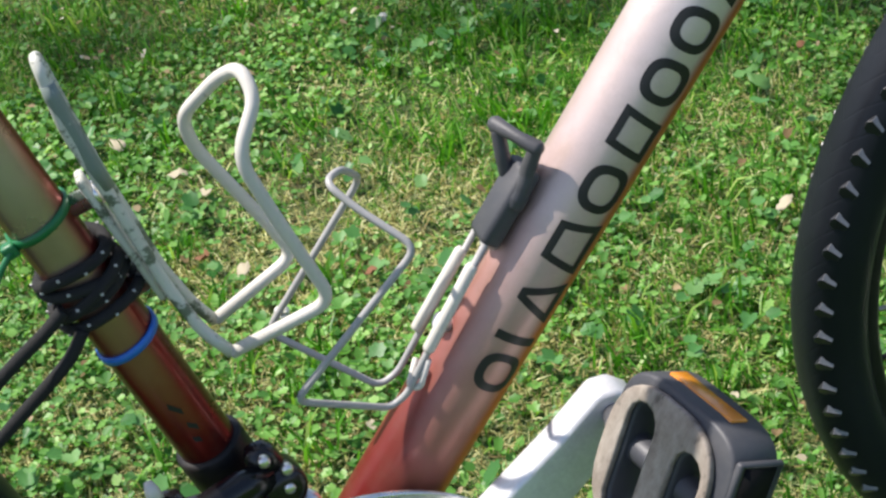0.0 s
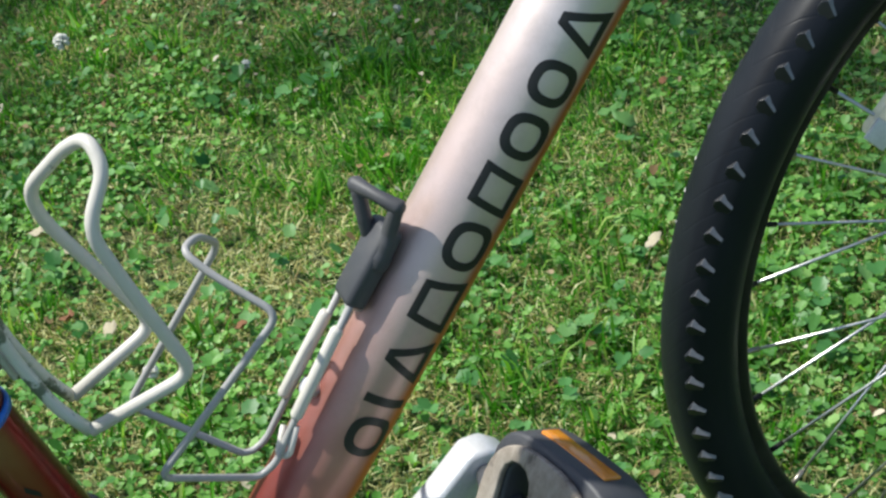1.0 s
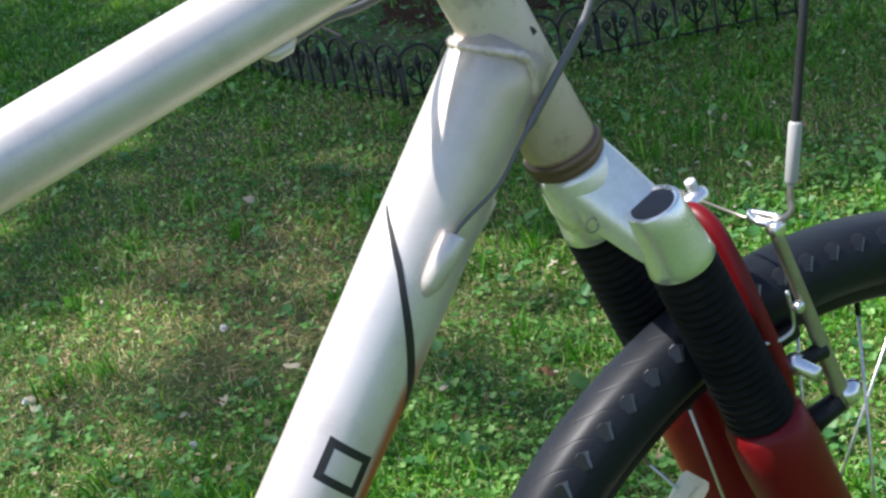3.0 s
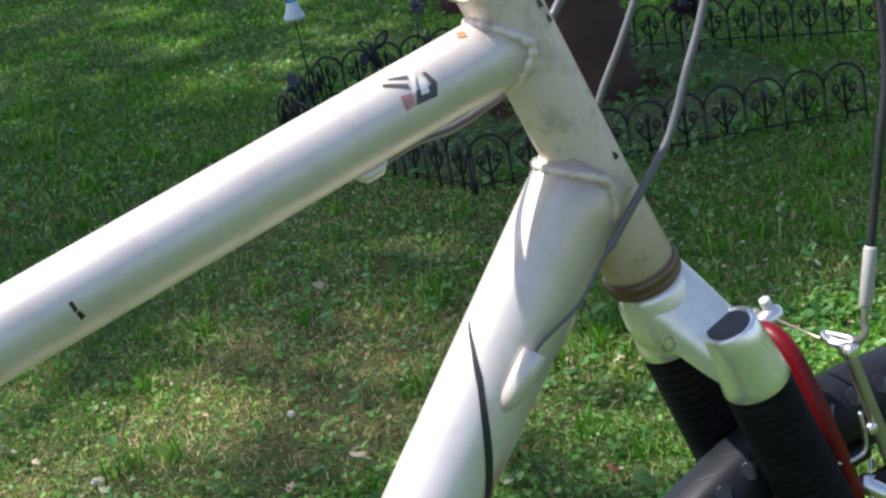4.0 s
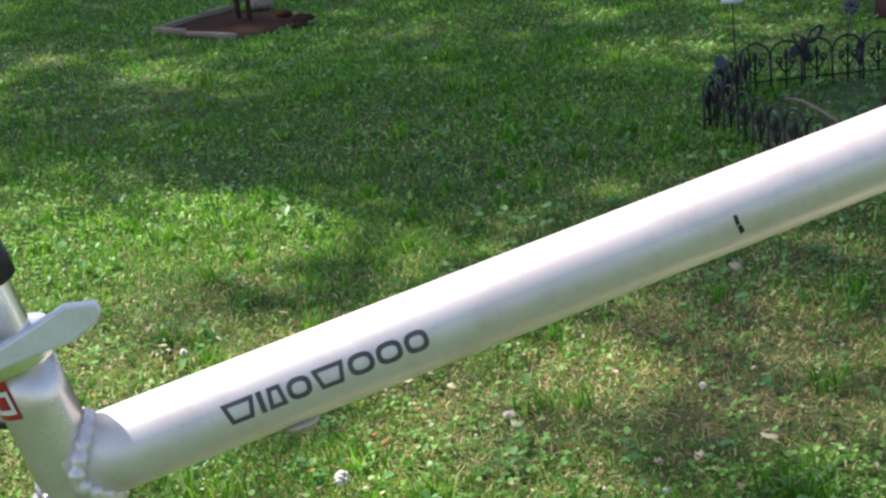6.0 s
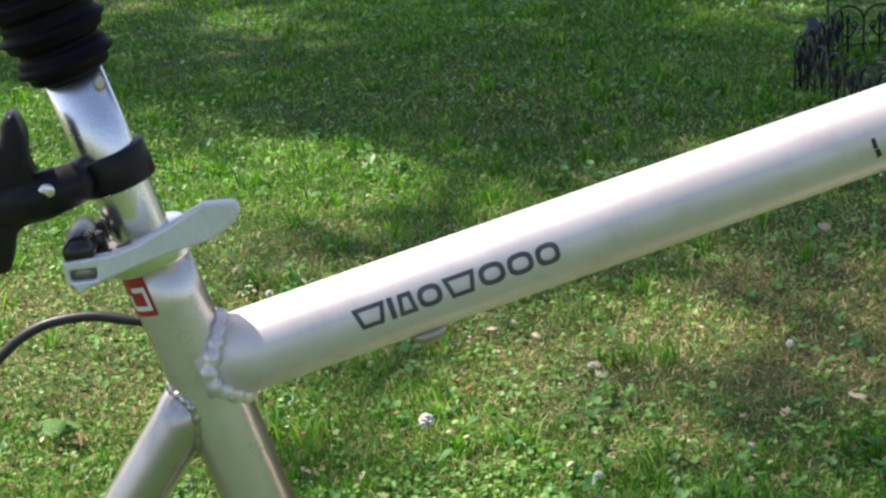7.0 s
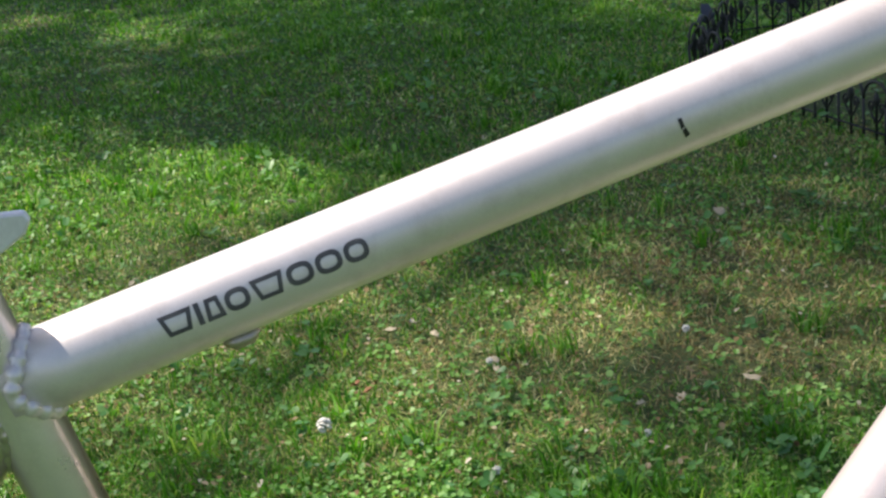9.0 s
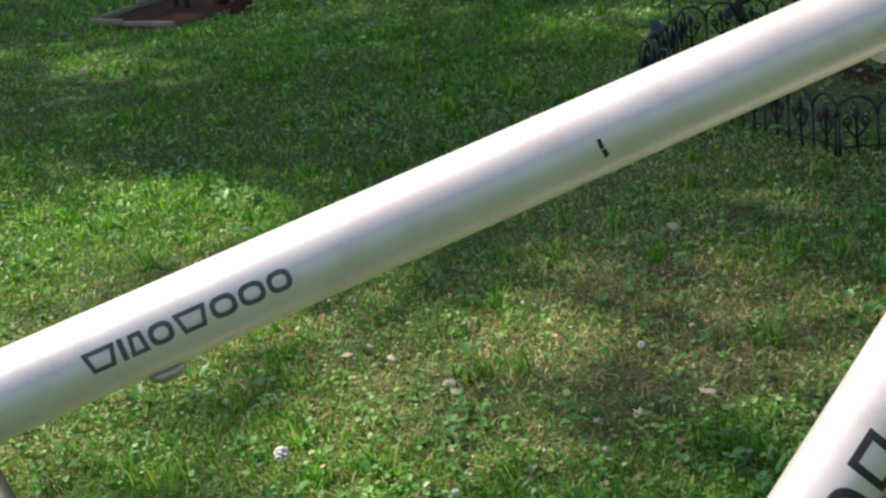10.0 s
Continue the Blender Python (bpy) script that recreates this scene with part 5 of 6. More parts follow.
tree("tree", "brown tree trunk growing inside the fenced bed", (2.18, 2.88, 0),
     [((0, 0, -0.05), 0.150), ((0.003, 0.0, 0.10), 0.116), ((-0.006, 0.004, 0.5), 0.107), ((0.01, 0, 1.4), 0.100), ((0, 0.02, 2.6), 0.080)],
     [((0, 0.02, 2.3), (0.7, 0.3, 3.0)), ((0, 0.02, 2.4), (-0.6, 0.5, 3.1)), ((0, 0.02, 2.5), (0.1, -0.5, 3.2))],
     [(0.1, 0.2, 3.2, 0.5, 0.45, 0.25, 1500), (-0.5, 0.5, 3.1, 0.4, 0.4, 0.2, 900), (0.7, 0.2, 3.1, 0.4, 0.4, 0.2, 900)], 0.05, 3)
# unseen crowns added high over the lawn's west, their broken shade falling across it
def sprays_over(spots, base):
    """Sprays whose shade falls on the given ground spots (x, y, spread x, spread y, height, leaves)."""
    out = []
    for x, y, sx, sy, h, n in spots:
        d = SUN_DIR * (h / SUN_DIR.z)
        out.append((x + d.x - base[0], y + d.y - base[1], h, sx, sy, 0.28, n))
    return out


near_tree, far_tree = (-2.9, 6.4, 0), (-5.2, 13.0, 0)
tree("unseen_shade_tree", "tall unseen tree added so its crown shades the lawn", near_tree,
     [((0, 0, -0.1), 0.22), ((0.02, 0.0, 1.5), 0.18), ((0.1, -0.1, 4.0), 0.14), ((0.0, -0.5, 6.5), 0.09), ((0.1, -0.8, 8.2), 0.05)],
     [((0.1, -0.1, 4.6), (1.2, -2.6, 7.4)), ((0.1, -0.2, 5.0), (-1.0, -0.2, 7.6)), ((0, -0.4, 5.6), (0.6, -1.9, 8.0)), ((0, -0.4, 5.9), (1.4, -0.8, 8.2)), ((0.0, -0.5, 6.4), (-0.9, 0.9, 8.0))],
     sprays_over([(1.35, 2.15, 0.38, 0.2, 7.4, 520), (2.05, 1.75, 0.35, 0.3, 7.2, 1200), (2.15, 2.75, 0.42, 0.38, 7.4, 2600), (2.5, 3.4, 0.5, 0.4, 7.6, 1300), (2.4, 4.5, 0.5, 0.4, 7.8, 500), (1.45, 3.3, 0.42, 0.45, 7.8, 1300), (0.65, 4.0, 0.5, 0.35, 8.0, 950),
                  (0.42, 2.35, 0.22, 0.14, 7.6, 130), (0.80, 1.62, 0.55, 0.26, 9.6, 36), (0.05, 1.62, 0.3, 0.16, 9.6, 48), (0.95, 3.5, 0.35, 0.3, 7.8, 900), (1.02, 0.93, 0.16, 0.1, 7.4, 90), (1.2, 1.8, 0.22, 0.14, 7.4, 100), (-0.15, 4.1, 0.45, 0.3, 8.0, 160), (1.0, 4.5, 0.6, 0.4, 8.2, 1000), (-0.1, 4.7, 0.6, 0.4, 8.2, 450)], near_tree), 0.085, 8)
# a second unseen tree, added to shade the lawn farther back
tree("unseen_shade_tree", "tall unseen tree added to shade the far lawn", far_tree,
     [((0, 0, -0.1), 0.24), ((0.02, 0.0, 1.5), 0.2), ((0.1, -0.2, 4.2), 0.15), ((0.4, -0.8, 6.8), 0.1), ((0.7, -1.4, 8.6), 0.05)],
     [((0.1, -0.3, 4.8), (1.6, -3.2, 7.8)), ((0.2, -0.4, 5.4), (-0.9, 0.4, 7.8)), ((0.3, -0.6, 6.0), (2.0, -2.0, 8.4))],
     sprays_over([(0.0, 6.2, 0.8, 0.5, 8.0, 1300), (1.4, 7.2, 0.9, 0.7, 8.2, 2200), (-0.6, 7.6, 0.8, 0.7, 8.2, 900), (2.6, 8.6, 1.0, 0.8, 8.4, 1100), (0.4, 10.0, 1.4, 1.0, 8.6, 1800), (2.2, 5.8, 0.6, 0.5, 8.0, 600)], far_tree), 0.1, 9)

# unseen tree added only to block part of the sky's light on the far lawn
tree("unseen_shade_tree", "broad unseen tree added to keep sky light off the lawn", (5.6, 7.6, 0),
     [((0, 0, -0.1), 0.26), ((0.0, 0.0, 1.5), 0.2), ((-0.1, -0.1, 3.6), 0.16), ((-0.3, -0.2, 5.6), 0.1), ((-0.4, -0.3, 7.4), 0.05)],
     [((-0.1, -0.1, 3.8), (-2.2, -1.0, 6.0)), ((-0.1, -0.1, 4.2), (1.2, 0.8, 6.2)), ((-0.2, -0.2, 4.8), (-1.6, 1.4, 6.6)), ((-0.2, -0.2, 5.0), (0.4, -1.8, 6.6))],
     [(-1.6, -0.6, 6.2, 1.2, 1.0, 0.6, 2600), (0.6, 0.5, 6.4, 1.0, 1.0, 0.7, 1600), (-1.2, 1.6, 6.6, 1.0, 0.9, 0.6, 1600), (0.2, -1.6, 6.4, 0.9, 0.8, 0.6, 1200), (-0.4, 0, 7.2, 0.9, 0.9, 0.5, 1200)], 0.13, 21)

dark_soil = worn("bed_soil", (0.050, 0.026, 0.017), 0.95, dirt=(0.085, 0.05, 0.032), amount=0.5, scale=25, bump=1.0)
dark_soil.node_tree.nodes["Principled BSDF"].inputs["Specular IOR Level"].default_value = 0.05
stone = worn("pale_stone", (0.25, 0.20, 0.145), 0.9, dirt=(0.12, 0.11, 0.09), amount=0.5, scale=25, bump=0.6)


def mound(outline, centre, height, n=8):
    bm = bmesh.new()
    c = Vector((*centre, 0))
    rings = []
    for i in range(n):
        t = i / n
        rings.append([bm.verts.new(c + (Vector((*p, 0)) - c) * (1 - t) + Vector((0, 0, -0.01 + height * math.sin(t * math.pi / 2) + 0.006 * noise.noise((p[0] * 9, p[1] * 9, t * 7))))) for p in outline])
    top = bm.verts.new(c + Vector((0, 0, height)))
    m = len(outline)
    for r, s in zip(rings, rings[1:]):
        for j in range(m):
            bm.faces.new((r[j], r[(j + 1) % m], s[(j + 1) % m], s[j]))
    for j in range(m):
        bm.faces.new((rings[-1][j], rings[-1][(j + 1) % m], top))
    return bm


oval = [(0.365 + 0.315 * math.cos(a) + 0.03 * math.sin(3 * a), 6.21 + 0.42 * math.sin(a) + 0.03 * math.cos(2 * a)) for a in [math.tau * k / 40 for k in range(40)]]
tagged(obj("soil_bed", mound(oval, (0.40, 6.2), 0.016), dark_soil), "small round bed of dark bare soil in the lawn", "garden bed")
inner = [(2.08 + (0.60 + 0.05 * math.sin(3 * a)) * math.cos(a), 2.92 + (0.66 + 0.04 * math.cos(2 * a)) * math.sin(a)) for a in [math.tau * k / 44 for k in range(44)]]
tagged(obj("fenced_bed", mound(inner, (2.1, 2.95), 0.024), dark_soil), "dark soil bed with weeds inside the iron fence", "garden bed")
for k, (x, y, l, a) in enumerate(((0.125, 6.365, 0.30, 0.785), (0.34, 6.58, 0.28, 0.785), (0.09, 6.15, 0.25, -1.02), (0.255, 5.925, 0.30, -0.85))):
    pts = [(-l / 2, -0.009), (-l * 0.2, -0.012), (l * 0.3, -0.010), (l / 2, -0.006), (l * 0.49, 0.009), (0, 0.012), (-l * 0.47, 0.008)]
    tagged(obj("edging_strip", plate(pts, 0.030, Matrix.Translation((x, y, -0.014 + 0.003 * (k % 3))) @ Matrix.Rotation(a, 4, "Z") @ Matrix.Rotation(0.03 * math.sin(k * 2.1), 4, "Y"), 0.005), stone), "weathered pale edging strip at the soil bed", "edging", "edging round the soil bed")
rock_rng = random.Random(4)
for x, y, r in ((0.53, 6.56, 0.055), (0.655, 6.0, 0.04), (0.62, 5.86, 0.03), (0.60, 6.22, 0.032)):
    bm = bmesh.new()
    bmesh.ops.create_icosphere(bm, subdivisions=2, radius=r)
    for v in bm.verts:
        v.co = Vector((v.co.x * 1.3, v.co.y, v.co.z * 0.6)) * (1 + 0.3 * noise.noise(v.co * 30 + Vector((x * 9, y, 0))))
    bm.transform(Matrix.Translation((x, y, r * 0.3)))
    tagged(obj("rock", bm, stone if r > 0.05 else dark_soil, smooth=False), "small rough rock lying in the soil bed" if r > 0.05 else "clod of brown soil at the bed's edge", "rock" if r > 0.05 else "clod")
for x, y, lean in ((0.405, 6.26, -0.03), (0.447, 6.20, -0.02)):
    tagged(obj("garden_stake", sweep([(x, y, -0.02), (x + lean * 0.3, y, 0.5), (x + lean, y, 1.3)], [0.012, 0.0105, 0.009], 10), bark), "thin dark upright stake in the soil bed", "stake", "stakes in the soil bed")

purple = worn("purple_brown_wood", (0.075, 0.022, 0.030), 0.5, dirt=(0.03, 0.015, 0.015), amount=0.5, scale=20, bump=0.3)
dirb = Vector((0.78, 0.62, 0)).normalized()
crossb = Vector((dirb.y, -dirb.x, 0))
trough = thing("wooden_trough", "dark purple-brown wooden trough lying on the lawn", "trough")
b0 = Vector((2.535, 4.45, 0))
rot = Matrix((crossb, dirb, Vector((0, 0, 1)))).transposed().to_4x4()
place = lambda x, y, z: Matrix.Translation(b0 + crossb * x + dirb * y + Vector((0, 0, z))) @ rot
part("end_board", box((0.235, 0.02, 0.095), place(0.117, 0.01, 0.0475), 0.003), purple, trough)
part("end_board", box((0.235, 0.02, 0.095), place(0.117, 1.19, 0.0475), 0.003), purple, trough)
for x in (0.012, 0.222):
    part("side_board", box((0.022, 1.2, 0.10), place(x, 0.6, 0.05), 0.003), purple, trough)
part("floor_board", box((0.19, 1.16, 0.015), place(0.117, 0.6, 0.055), 0.0), purple, trough)

glass_blue = mat("blue_glass", (0.10, 0.42, 0.62), 0.08)
glass_blue.node_tree.nodes["Principled BSDF"].inputs["Transmission Weight"].default_value = 0.55
glass_blue.node_tree.nodes["Principled BSDF"].inputs["IOR"].default_value = 1.4
frost = worn("frosted_white_glass", (0.62, 0.72, 0.76), 0.35, amount=0.1)
stake_light = thing("stake_light", "blue and white glass bell on a thin garden stake", "garden light", at=(1.648, 3.62, 0))
part("stem", sweep([(0.012, 0, -0.03), (0.004, 0, 0.15), (0, 0, 0.285)], 0.0028, 8), iron, stake_light)
part("bell", lathe((0, 0, 0.278), (0, 0, 1), [(0, 0.012), (0.001, 0.034), (0.01, 0.031), (0.03, 0.022), (0.05, 0.017), (0.055, 0.010)], 28), frost, stake_light, "white glass skirt")
part("globe", lathe((0, 0, 0.328), (0, 0, 1), [(0, 0.014), (0.012, 0.020), (0.03, 0.023), (0.05, 0.022), (0.066, 0.027), (0.07, 0.020)], 28), glass_blue, stake_light, "clear blue glass top")

dark_metal = worn("dark_ornament", (0.02, 0.02, 0.022), 0.45, amount=0.3, dirt=(0.08, 0.08, 0.09), scale=60)
grey_blue = worn("grey_blue_ornament", (0.05, 0.06, 0.085), 0.5, amount=0.4, dirt=(0.05, 0.05, 0.06), scale=60)
def winged_ornament(place, turn, size, label):
    """A flat cut-metal winged garden figure on a stake: body, two outlined wings, one filled wing."""
    bm = bmesh.new()
    add_sweep(bm, [(0, 0, -0.02), (0, 0, 0.09)], 0.0035, 8)
    add_sweep(bm, [(0.004, 0, 0.070), (0.006, 0, 0.085), (0.002, 0, 0.115), (-0.002, 0, 0.14), (-0.004, 0, 0.15)], [0.006, 0.015, 0.014, 0.010, 0.004], 12)
    up = Matrix.Rotation(radians(90), 4, "X")
    outer = [(0, 0), (0.030, 0.008), (0.052, 0.036), (0.056, 0.058), (0.040, 0.060), (0.014, 0.042)]
    inner = [(0.010, 0.010), (0.028, 0.017), (0.043, 0.039), (0.045, 0.050), (0.036, 0.050), (0.016, 0.034)]
    add_plate(bm, outer, 0.004, Matrix.Translation((0.002, -0.004, 0.122)) @ up, 0.0, [inner])
    add_plate(bm, [(-x * 0.72, y * 0.62) for x, y in outer][::-1], 0.004, Matrix.Translation((0, -0.004, 0.125)) @ up, 0.0, [[(-x * 0.72, y * 0.62) for x, y in inner][::-1]])
    dark = len(bm.faces)
    add_plate(bm, [(0, 0), (-0.012, 0.012), (-0.036, 0.006), (-0.044, -0.016), (-0.030, -0.030), (-0.008, -0.020)][::-1], 0.004, Matrix.Translation((-0.004, -0.002, 0.115)) @ up, 0.001)
    bm.faces.ensure_lookup_table()
    for f in bm.faces[dark:]:
        f.material_index = 1
    ob = obj("winged_ornament", bm, [dark_metal, grey_blue], smooth=False)
    ob.matrix_basis = Matrix.Translation(place) @ Matrix.Rotation(turn, 4, "Z") @ Matrix.Scale(size, 4)
    return tagged(ob, label, "ornament")


winged_ornament((1.872, 3.615, 0), -0.3, 1.0, "black cut-metal winged figure with one grey-blue wing")
winged_ornament((2.045, 3.60, -0.02), 0.9, 0.9, "dark winged garden figure on a stake by the fence")
bm = bmesh.new()
add_sweep(bm, [(0, 0, -0.02), (0, 0, 0.09)], 0.003, 8)
add_sweep(bm, [(-0.05, 0, 0.10), (-0.03, 0, 0.112), (0, 0, 0.108), (0.03, 0, 0.115), (0.045, 0, 0.125)], [0.002, 0.012, 0.018, 0.012, 0.003], 12)
add_plate(bm, [(0, 0), (0.03, 0.02), (0.02, 0.045), (-0.02, 0.05), (-0.03, 0.02)], 0.003, Matrix.Translation((0, -0.01, 0.112)) @ Matrix.Rotation(radians(60), 4, "X"), 0.0008)
bird = obj("bird_ornament", bm, grey_blue)
bird.location, bird.scale = (1.553, 3.49, 0.01), (0.62, 0.62, 0.9)
tagged(bird, "small grey-blue winged ornament on a stick", "ornament")
bm = bmesh.new()
add_sweep(bm, [(0, 0, -0.02), (0.012, 0, 0.05), (0.02, 0, 0.10)], 0.003, 8)
for j in range(7):
    a = math.tau * j / 7
    add_plate(bm, [(0, -0.004), (0.024, -0.009), (0.032, 0), (0.024, 0.009), (0, 0.004)], 0.003, Matrix.Translation((0.02, 0, 0.105)) @ Matrix.Rotation(radians(70), 4, "X") @ Matrix.Rotation(a, 4, "Z"), 0.0)
flower = obj("flower_ornament", bm, grey_blue)
flower.location = (2.30, 4.2, 0)
tagged(flower, "small grey-blue flower ornament on a stalk", "ornament")

# spiky dark seed head on the far side of the bed
head = thing("spiky_flower", "dark spiky dried flower head on a pale stalk", "plant", at=(2.60, 3.0, 0))
part("stalk", sweep([(-0.025, 0, -0.02), (-0.012, 0, 0.07), (0, 0, 0.135)], 0.004, 8), stone, head, "pale stalk")
bm = bmesh.new()
rng = random.Random(5)
bmesh.ops.create_icosphere(bm, subdivisions=2, radius=0.026, matrix=Matrix.Translation((0, 0, 0.138)))
for j in range(90):
    d = Vector((rng.gauss(0, 1), rng.gauss(0, 1), rng.gauss(0, 1))).normalized()
    add_sweep(bm, [Vector((0, 0, 0.138)) + d * 0.02, Vector((0, 0, 0.138)) + d * rng.uniform(0.045, 0.062)], [0.004, 0.0008], 4)
part("spiky_head", bm, dark_metal, head, "dark spiky head")
part("leaf", plate([(0, -0.006), (0.06, -0.004), (0.085, 0.002), (0.06, 0.010), (0, 0.008)], 0.004, Matrix.Translation((0.01, -0.005, 0.105)) @ Matrix.Rotation(radians(60), 4, "X"), 0.001), grey_blue, head)
tagged(obj("dry_stick", sweep(smooth_path([(1.71, 3.40, 0.02), (1.70, 3.28, 0.04), (1.69, 3.16, 0.045), (1.695, 3.03, 0.03)], 5), 0.0042, 8), stone), "pale dry stick lying across the fenced bed", "stick")
white_paint = worn("white_plastic", (0.75, 0.76, 0.74), 0.4, amount=0.15)
tagged(obj("white_marker", sweep([(2.595, 5.5, -0.02), (2.60, 5.5, 0.05), (2.63, 5.52, 0.14)], [0.012, 0.012, 0.008], 10), white_paint), "small white plastic marker standing in the lawn", "marker")

# ---- lawn growth ----
def lattice(x, y, seed):
    """Smooth value noise on a square lattice, 0 to 1."""
    table = np.random.default_rng(seed).random(4096)
    ix, iy = np.floor(x).astype(int), np.floor(y).astype(int)
    u, w = x - ix, y - iy
    u, w = u * u * (3 - 2 * u), w * w * (3 - 2 * w)
    at = lambda i, j: table[(i * 71 + j * 1327 + i * j * 13) % 4096]
    return (at(ix, iy) * (1 - u) + at(ix + 1, iy) * u) * (1 - w) + (at(ix, iy + 1) * (1 - u) + at(ix + 1, iy + 1) * u) * w


def growth(x, y, seed=0, scale=2.2):
    """Uneven lushness of the lawn, about 0 dry to 1 lush, at several sizes."""
    v, amp, f = 0.0, 0.5, scale
    for k in range(5):
        v = v + amp * (lattice(x * f + 3.7 * k, y * f + 8.1 * k, 20 + 7 * seed + k) - 0.5)
        amp, f = amp * 0.62, f * 2.1
    return np.clip(0.5 + 1.15 * v, 0, 1)


def scatter(rng, y0, y1, density):
    """Places on the lawn between two distances, inside the stretch that the camera passes."""
    lo, hi = lambda y: -0.45 - 0.16 * y, lambda y: np.where(y < 2.2, 0.66 + 1.12 * y, 1.96 + 0.53 * y)
    wide = float(hi(np.array(y1)) - lo(y1))
    n = int(density * wide * (y1 - y0))
    x, y = lo(y1) + rng.random(n) * wide, y0 + rng.random(n) * (y1 - y0)
    keep = (x > lo(y)) & (x < hi(y))
    keep &= ((x - 0.37) / 0.29) ** 2 + ((y - 6.2) / 0.38) ** 2 > 1
    keep &= (((x - 2.08) / 0.6) ** 2 + ((y - 2.92) / 0.66) ** 2 > 1) | (rng.random(n) < 0.12)
    return x[keep], y[keep]


def worn_spot(x, y):
    """The thin, brownish stretch of lawn in front of the fenced bed."""
    return np.exp(-(((x - 0.78) / 0.48) ** 2) - ((y - 1.58) / 0.32) ** 2)


def blades(rng, x, y, height, width, flat):
    """Bent grass blades: two quads each, as arrays."""
    n = len(x)
    a = rng.random(n) * math.tau
    tip = rng.normal(0, 1, (n, 2)) * (height * flat)[:, None]
    side = np.stack([np.cos(a), np.sin(a)], 1) * (width / 2)[:, None]
    z = ground_height(x, y) - 0.002
    base = np.stack([x, y], 1)
    v = np.zeros((n, 5, 3), np.float32)
    v[:, 0, :2], v[:, 1, :2] = base - side, base + side
    v[:, 2, :2], v[:, 3, :2] = base + side * 0.8 + tip * 0.4, base - side * 0.8 + tip * 0.4
    v[:, 4, :2] = base + tip
    up = height * np.sqrt(np.clip(1 - (np.linalg.norm(tip, axis=1) / height) ** 2 * 0.35, 0.05, 1))
    v[:, :2, 2] = z[:, None]
    v[:, 2, 2] = v[:, 3, 2] = z + up * 0.62
    v[:, 4, 2] = z + up * np.clip(1.05 - 0.35 * np.linalg.norm(tip, axis=1) / height, 0.25, 1)
    k = np.arange(n)[:, None] * 5
    f = np.concatenate([k + [[0, 1, 2]], k + [[0, 2, 3]], k + [[3, 2, 4]]], 1).reshape(-1, 3)
    return v.reshape(-1, 3), f


def gather(pieces):
    vs, fs, o = [], [], 0
    for v, f in pieces:
        vs.append(v)
        fs.append(f + o)
        o += len(v)
    return np.concatenate(vs), np.concatenate(fs)


rng = np.random.default_rng(11)
grass_mat = leafy("grass_blade", [(0.0, (0.036, 0.155, 0.010)), (0.45, (0.086, 0.285, 0.021)), (0.8, (0.17, 0.41, 0.045)), (1.0, (0.42, 0.55, 0.16))], 0.40, 0.4, gloss=0.3)
straw_mat = leafy("dry_grass_blade", [(0.0, (0.28, 0.21, 0.10)), (0.35, (0.42, 0.38, 0.17)), (0.65, (0.54, 0.55, 0.26)), (1.0, (0.74, 0.72, 0.46))], 0.8, 0.25)
brown_mat = leafy("brown_thatch", [(0.0, (0.13, 0.085, 0.045)), (0.4, (0.30, 0.235, 0.115)), (0.75, (0.45, 0.385, 0.18)), (1.0, (0.64, 0.58, 0.34))], 0.85, 0.2)
fresh, straw, brown = [], [], []
for y0, y1, den, h, w in ((0.0, 0.9, 42000, 0.027, 0.0021), (0.9, 1.8, 34000, 0.024, 0.0023), (1.8, 3.0, 22000, 0.023, 0.0029), (3.0, 5.0, 11500, 0.024, 0.0040), (5.0, 8.0, 5200, 0.027, 0.0062), (8.0, 14.0, 1500, 0.040, 0.0115)):
    x, y = scatter(rng, y0, y1, den)
    keep = rng.random(len(x)) > 0.45 * worn_spot(x, y)
    x, y = x[keep], y[keep]
    g = growth(x, y)
    patch = growth(x, y, 3, 1.1)
    patch = patch - 0.45 * np.exp(-((x - 0.02) / 0.4) ** 2 - ((y - 0.5) / 0.5) ** 2) - 0.12 * np.clip(1.15 - y, 0, 0.7) / 0.7 - 0.5 * np.exp(-((x - 0.85) / 0.45) ** 2 - ((y - 1.72) / 0.4) ** 2) - 0.4 * np.exp(-((x - 0.42) / 0.4) ** 2 - ((y - 1.5) / 0.3) ** 2)
    patch = patch + 0.5 * np.exp(-(((y - 1.06) / 0.2) ** 2)) - 0.2 * np.clip((0.8 - y) / 0.4, 0, 1)
    patch = patch + 0.45 * np.exp(-(((x - 0.85) / 0.3) ** 2) - ((y - 1.30) / 0.17) ** 2)
    dry = rng.random(len(x)) > 0.06 - 0.12 * np.clip((y - 1.2) * 3, 0, 1) * np.clip(3.6 - y, 0, 1) + 0.24 * np.clip((y - 2.5) / 1.5, 0, 1) + 0.70 * g + 0.45 * patch
    old = rng.random(len(x)) < 0.04 + 0.8 * worn_spot(x, y)
    for mask, out, kh, flat in ((~dry, fresh, 1.0, 0.8), (dry & ~old, straw, 0.7, 1.05), (dry & old, brown, 0.6, 1.2)):
        n = int(mask.sum())
        hh = h * kh * (0.4 + 0.9 * rng.random(n)) * (0.5 + 0.95 * g[mask])
        out.append(blades(rng, x[mask], y[mask], hh, w * (0.5 + rng.random(n)), np.full(n, flat)))
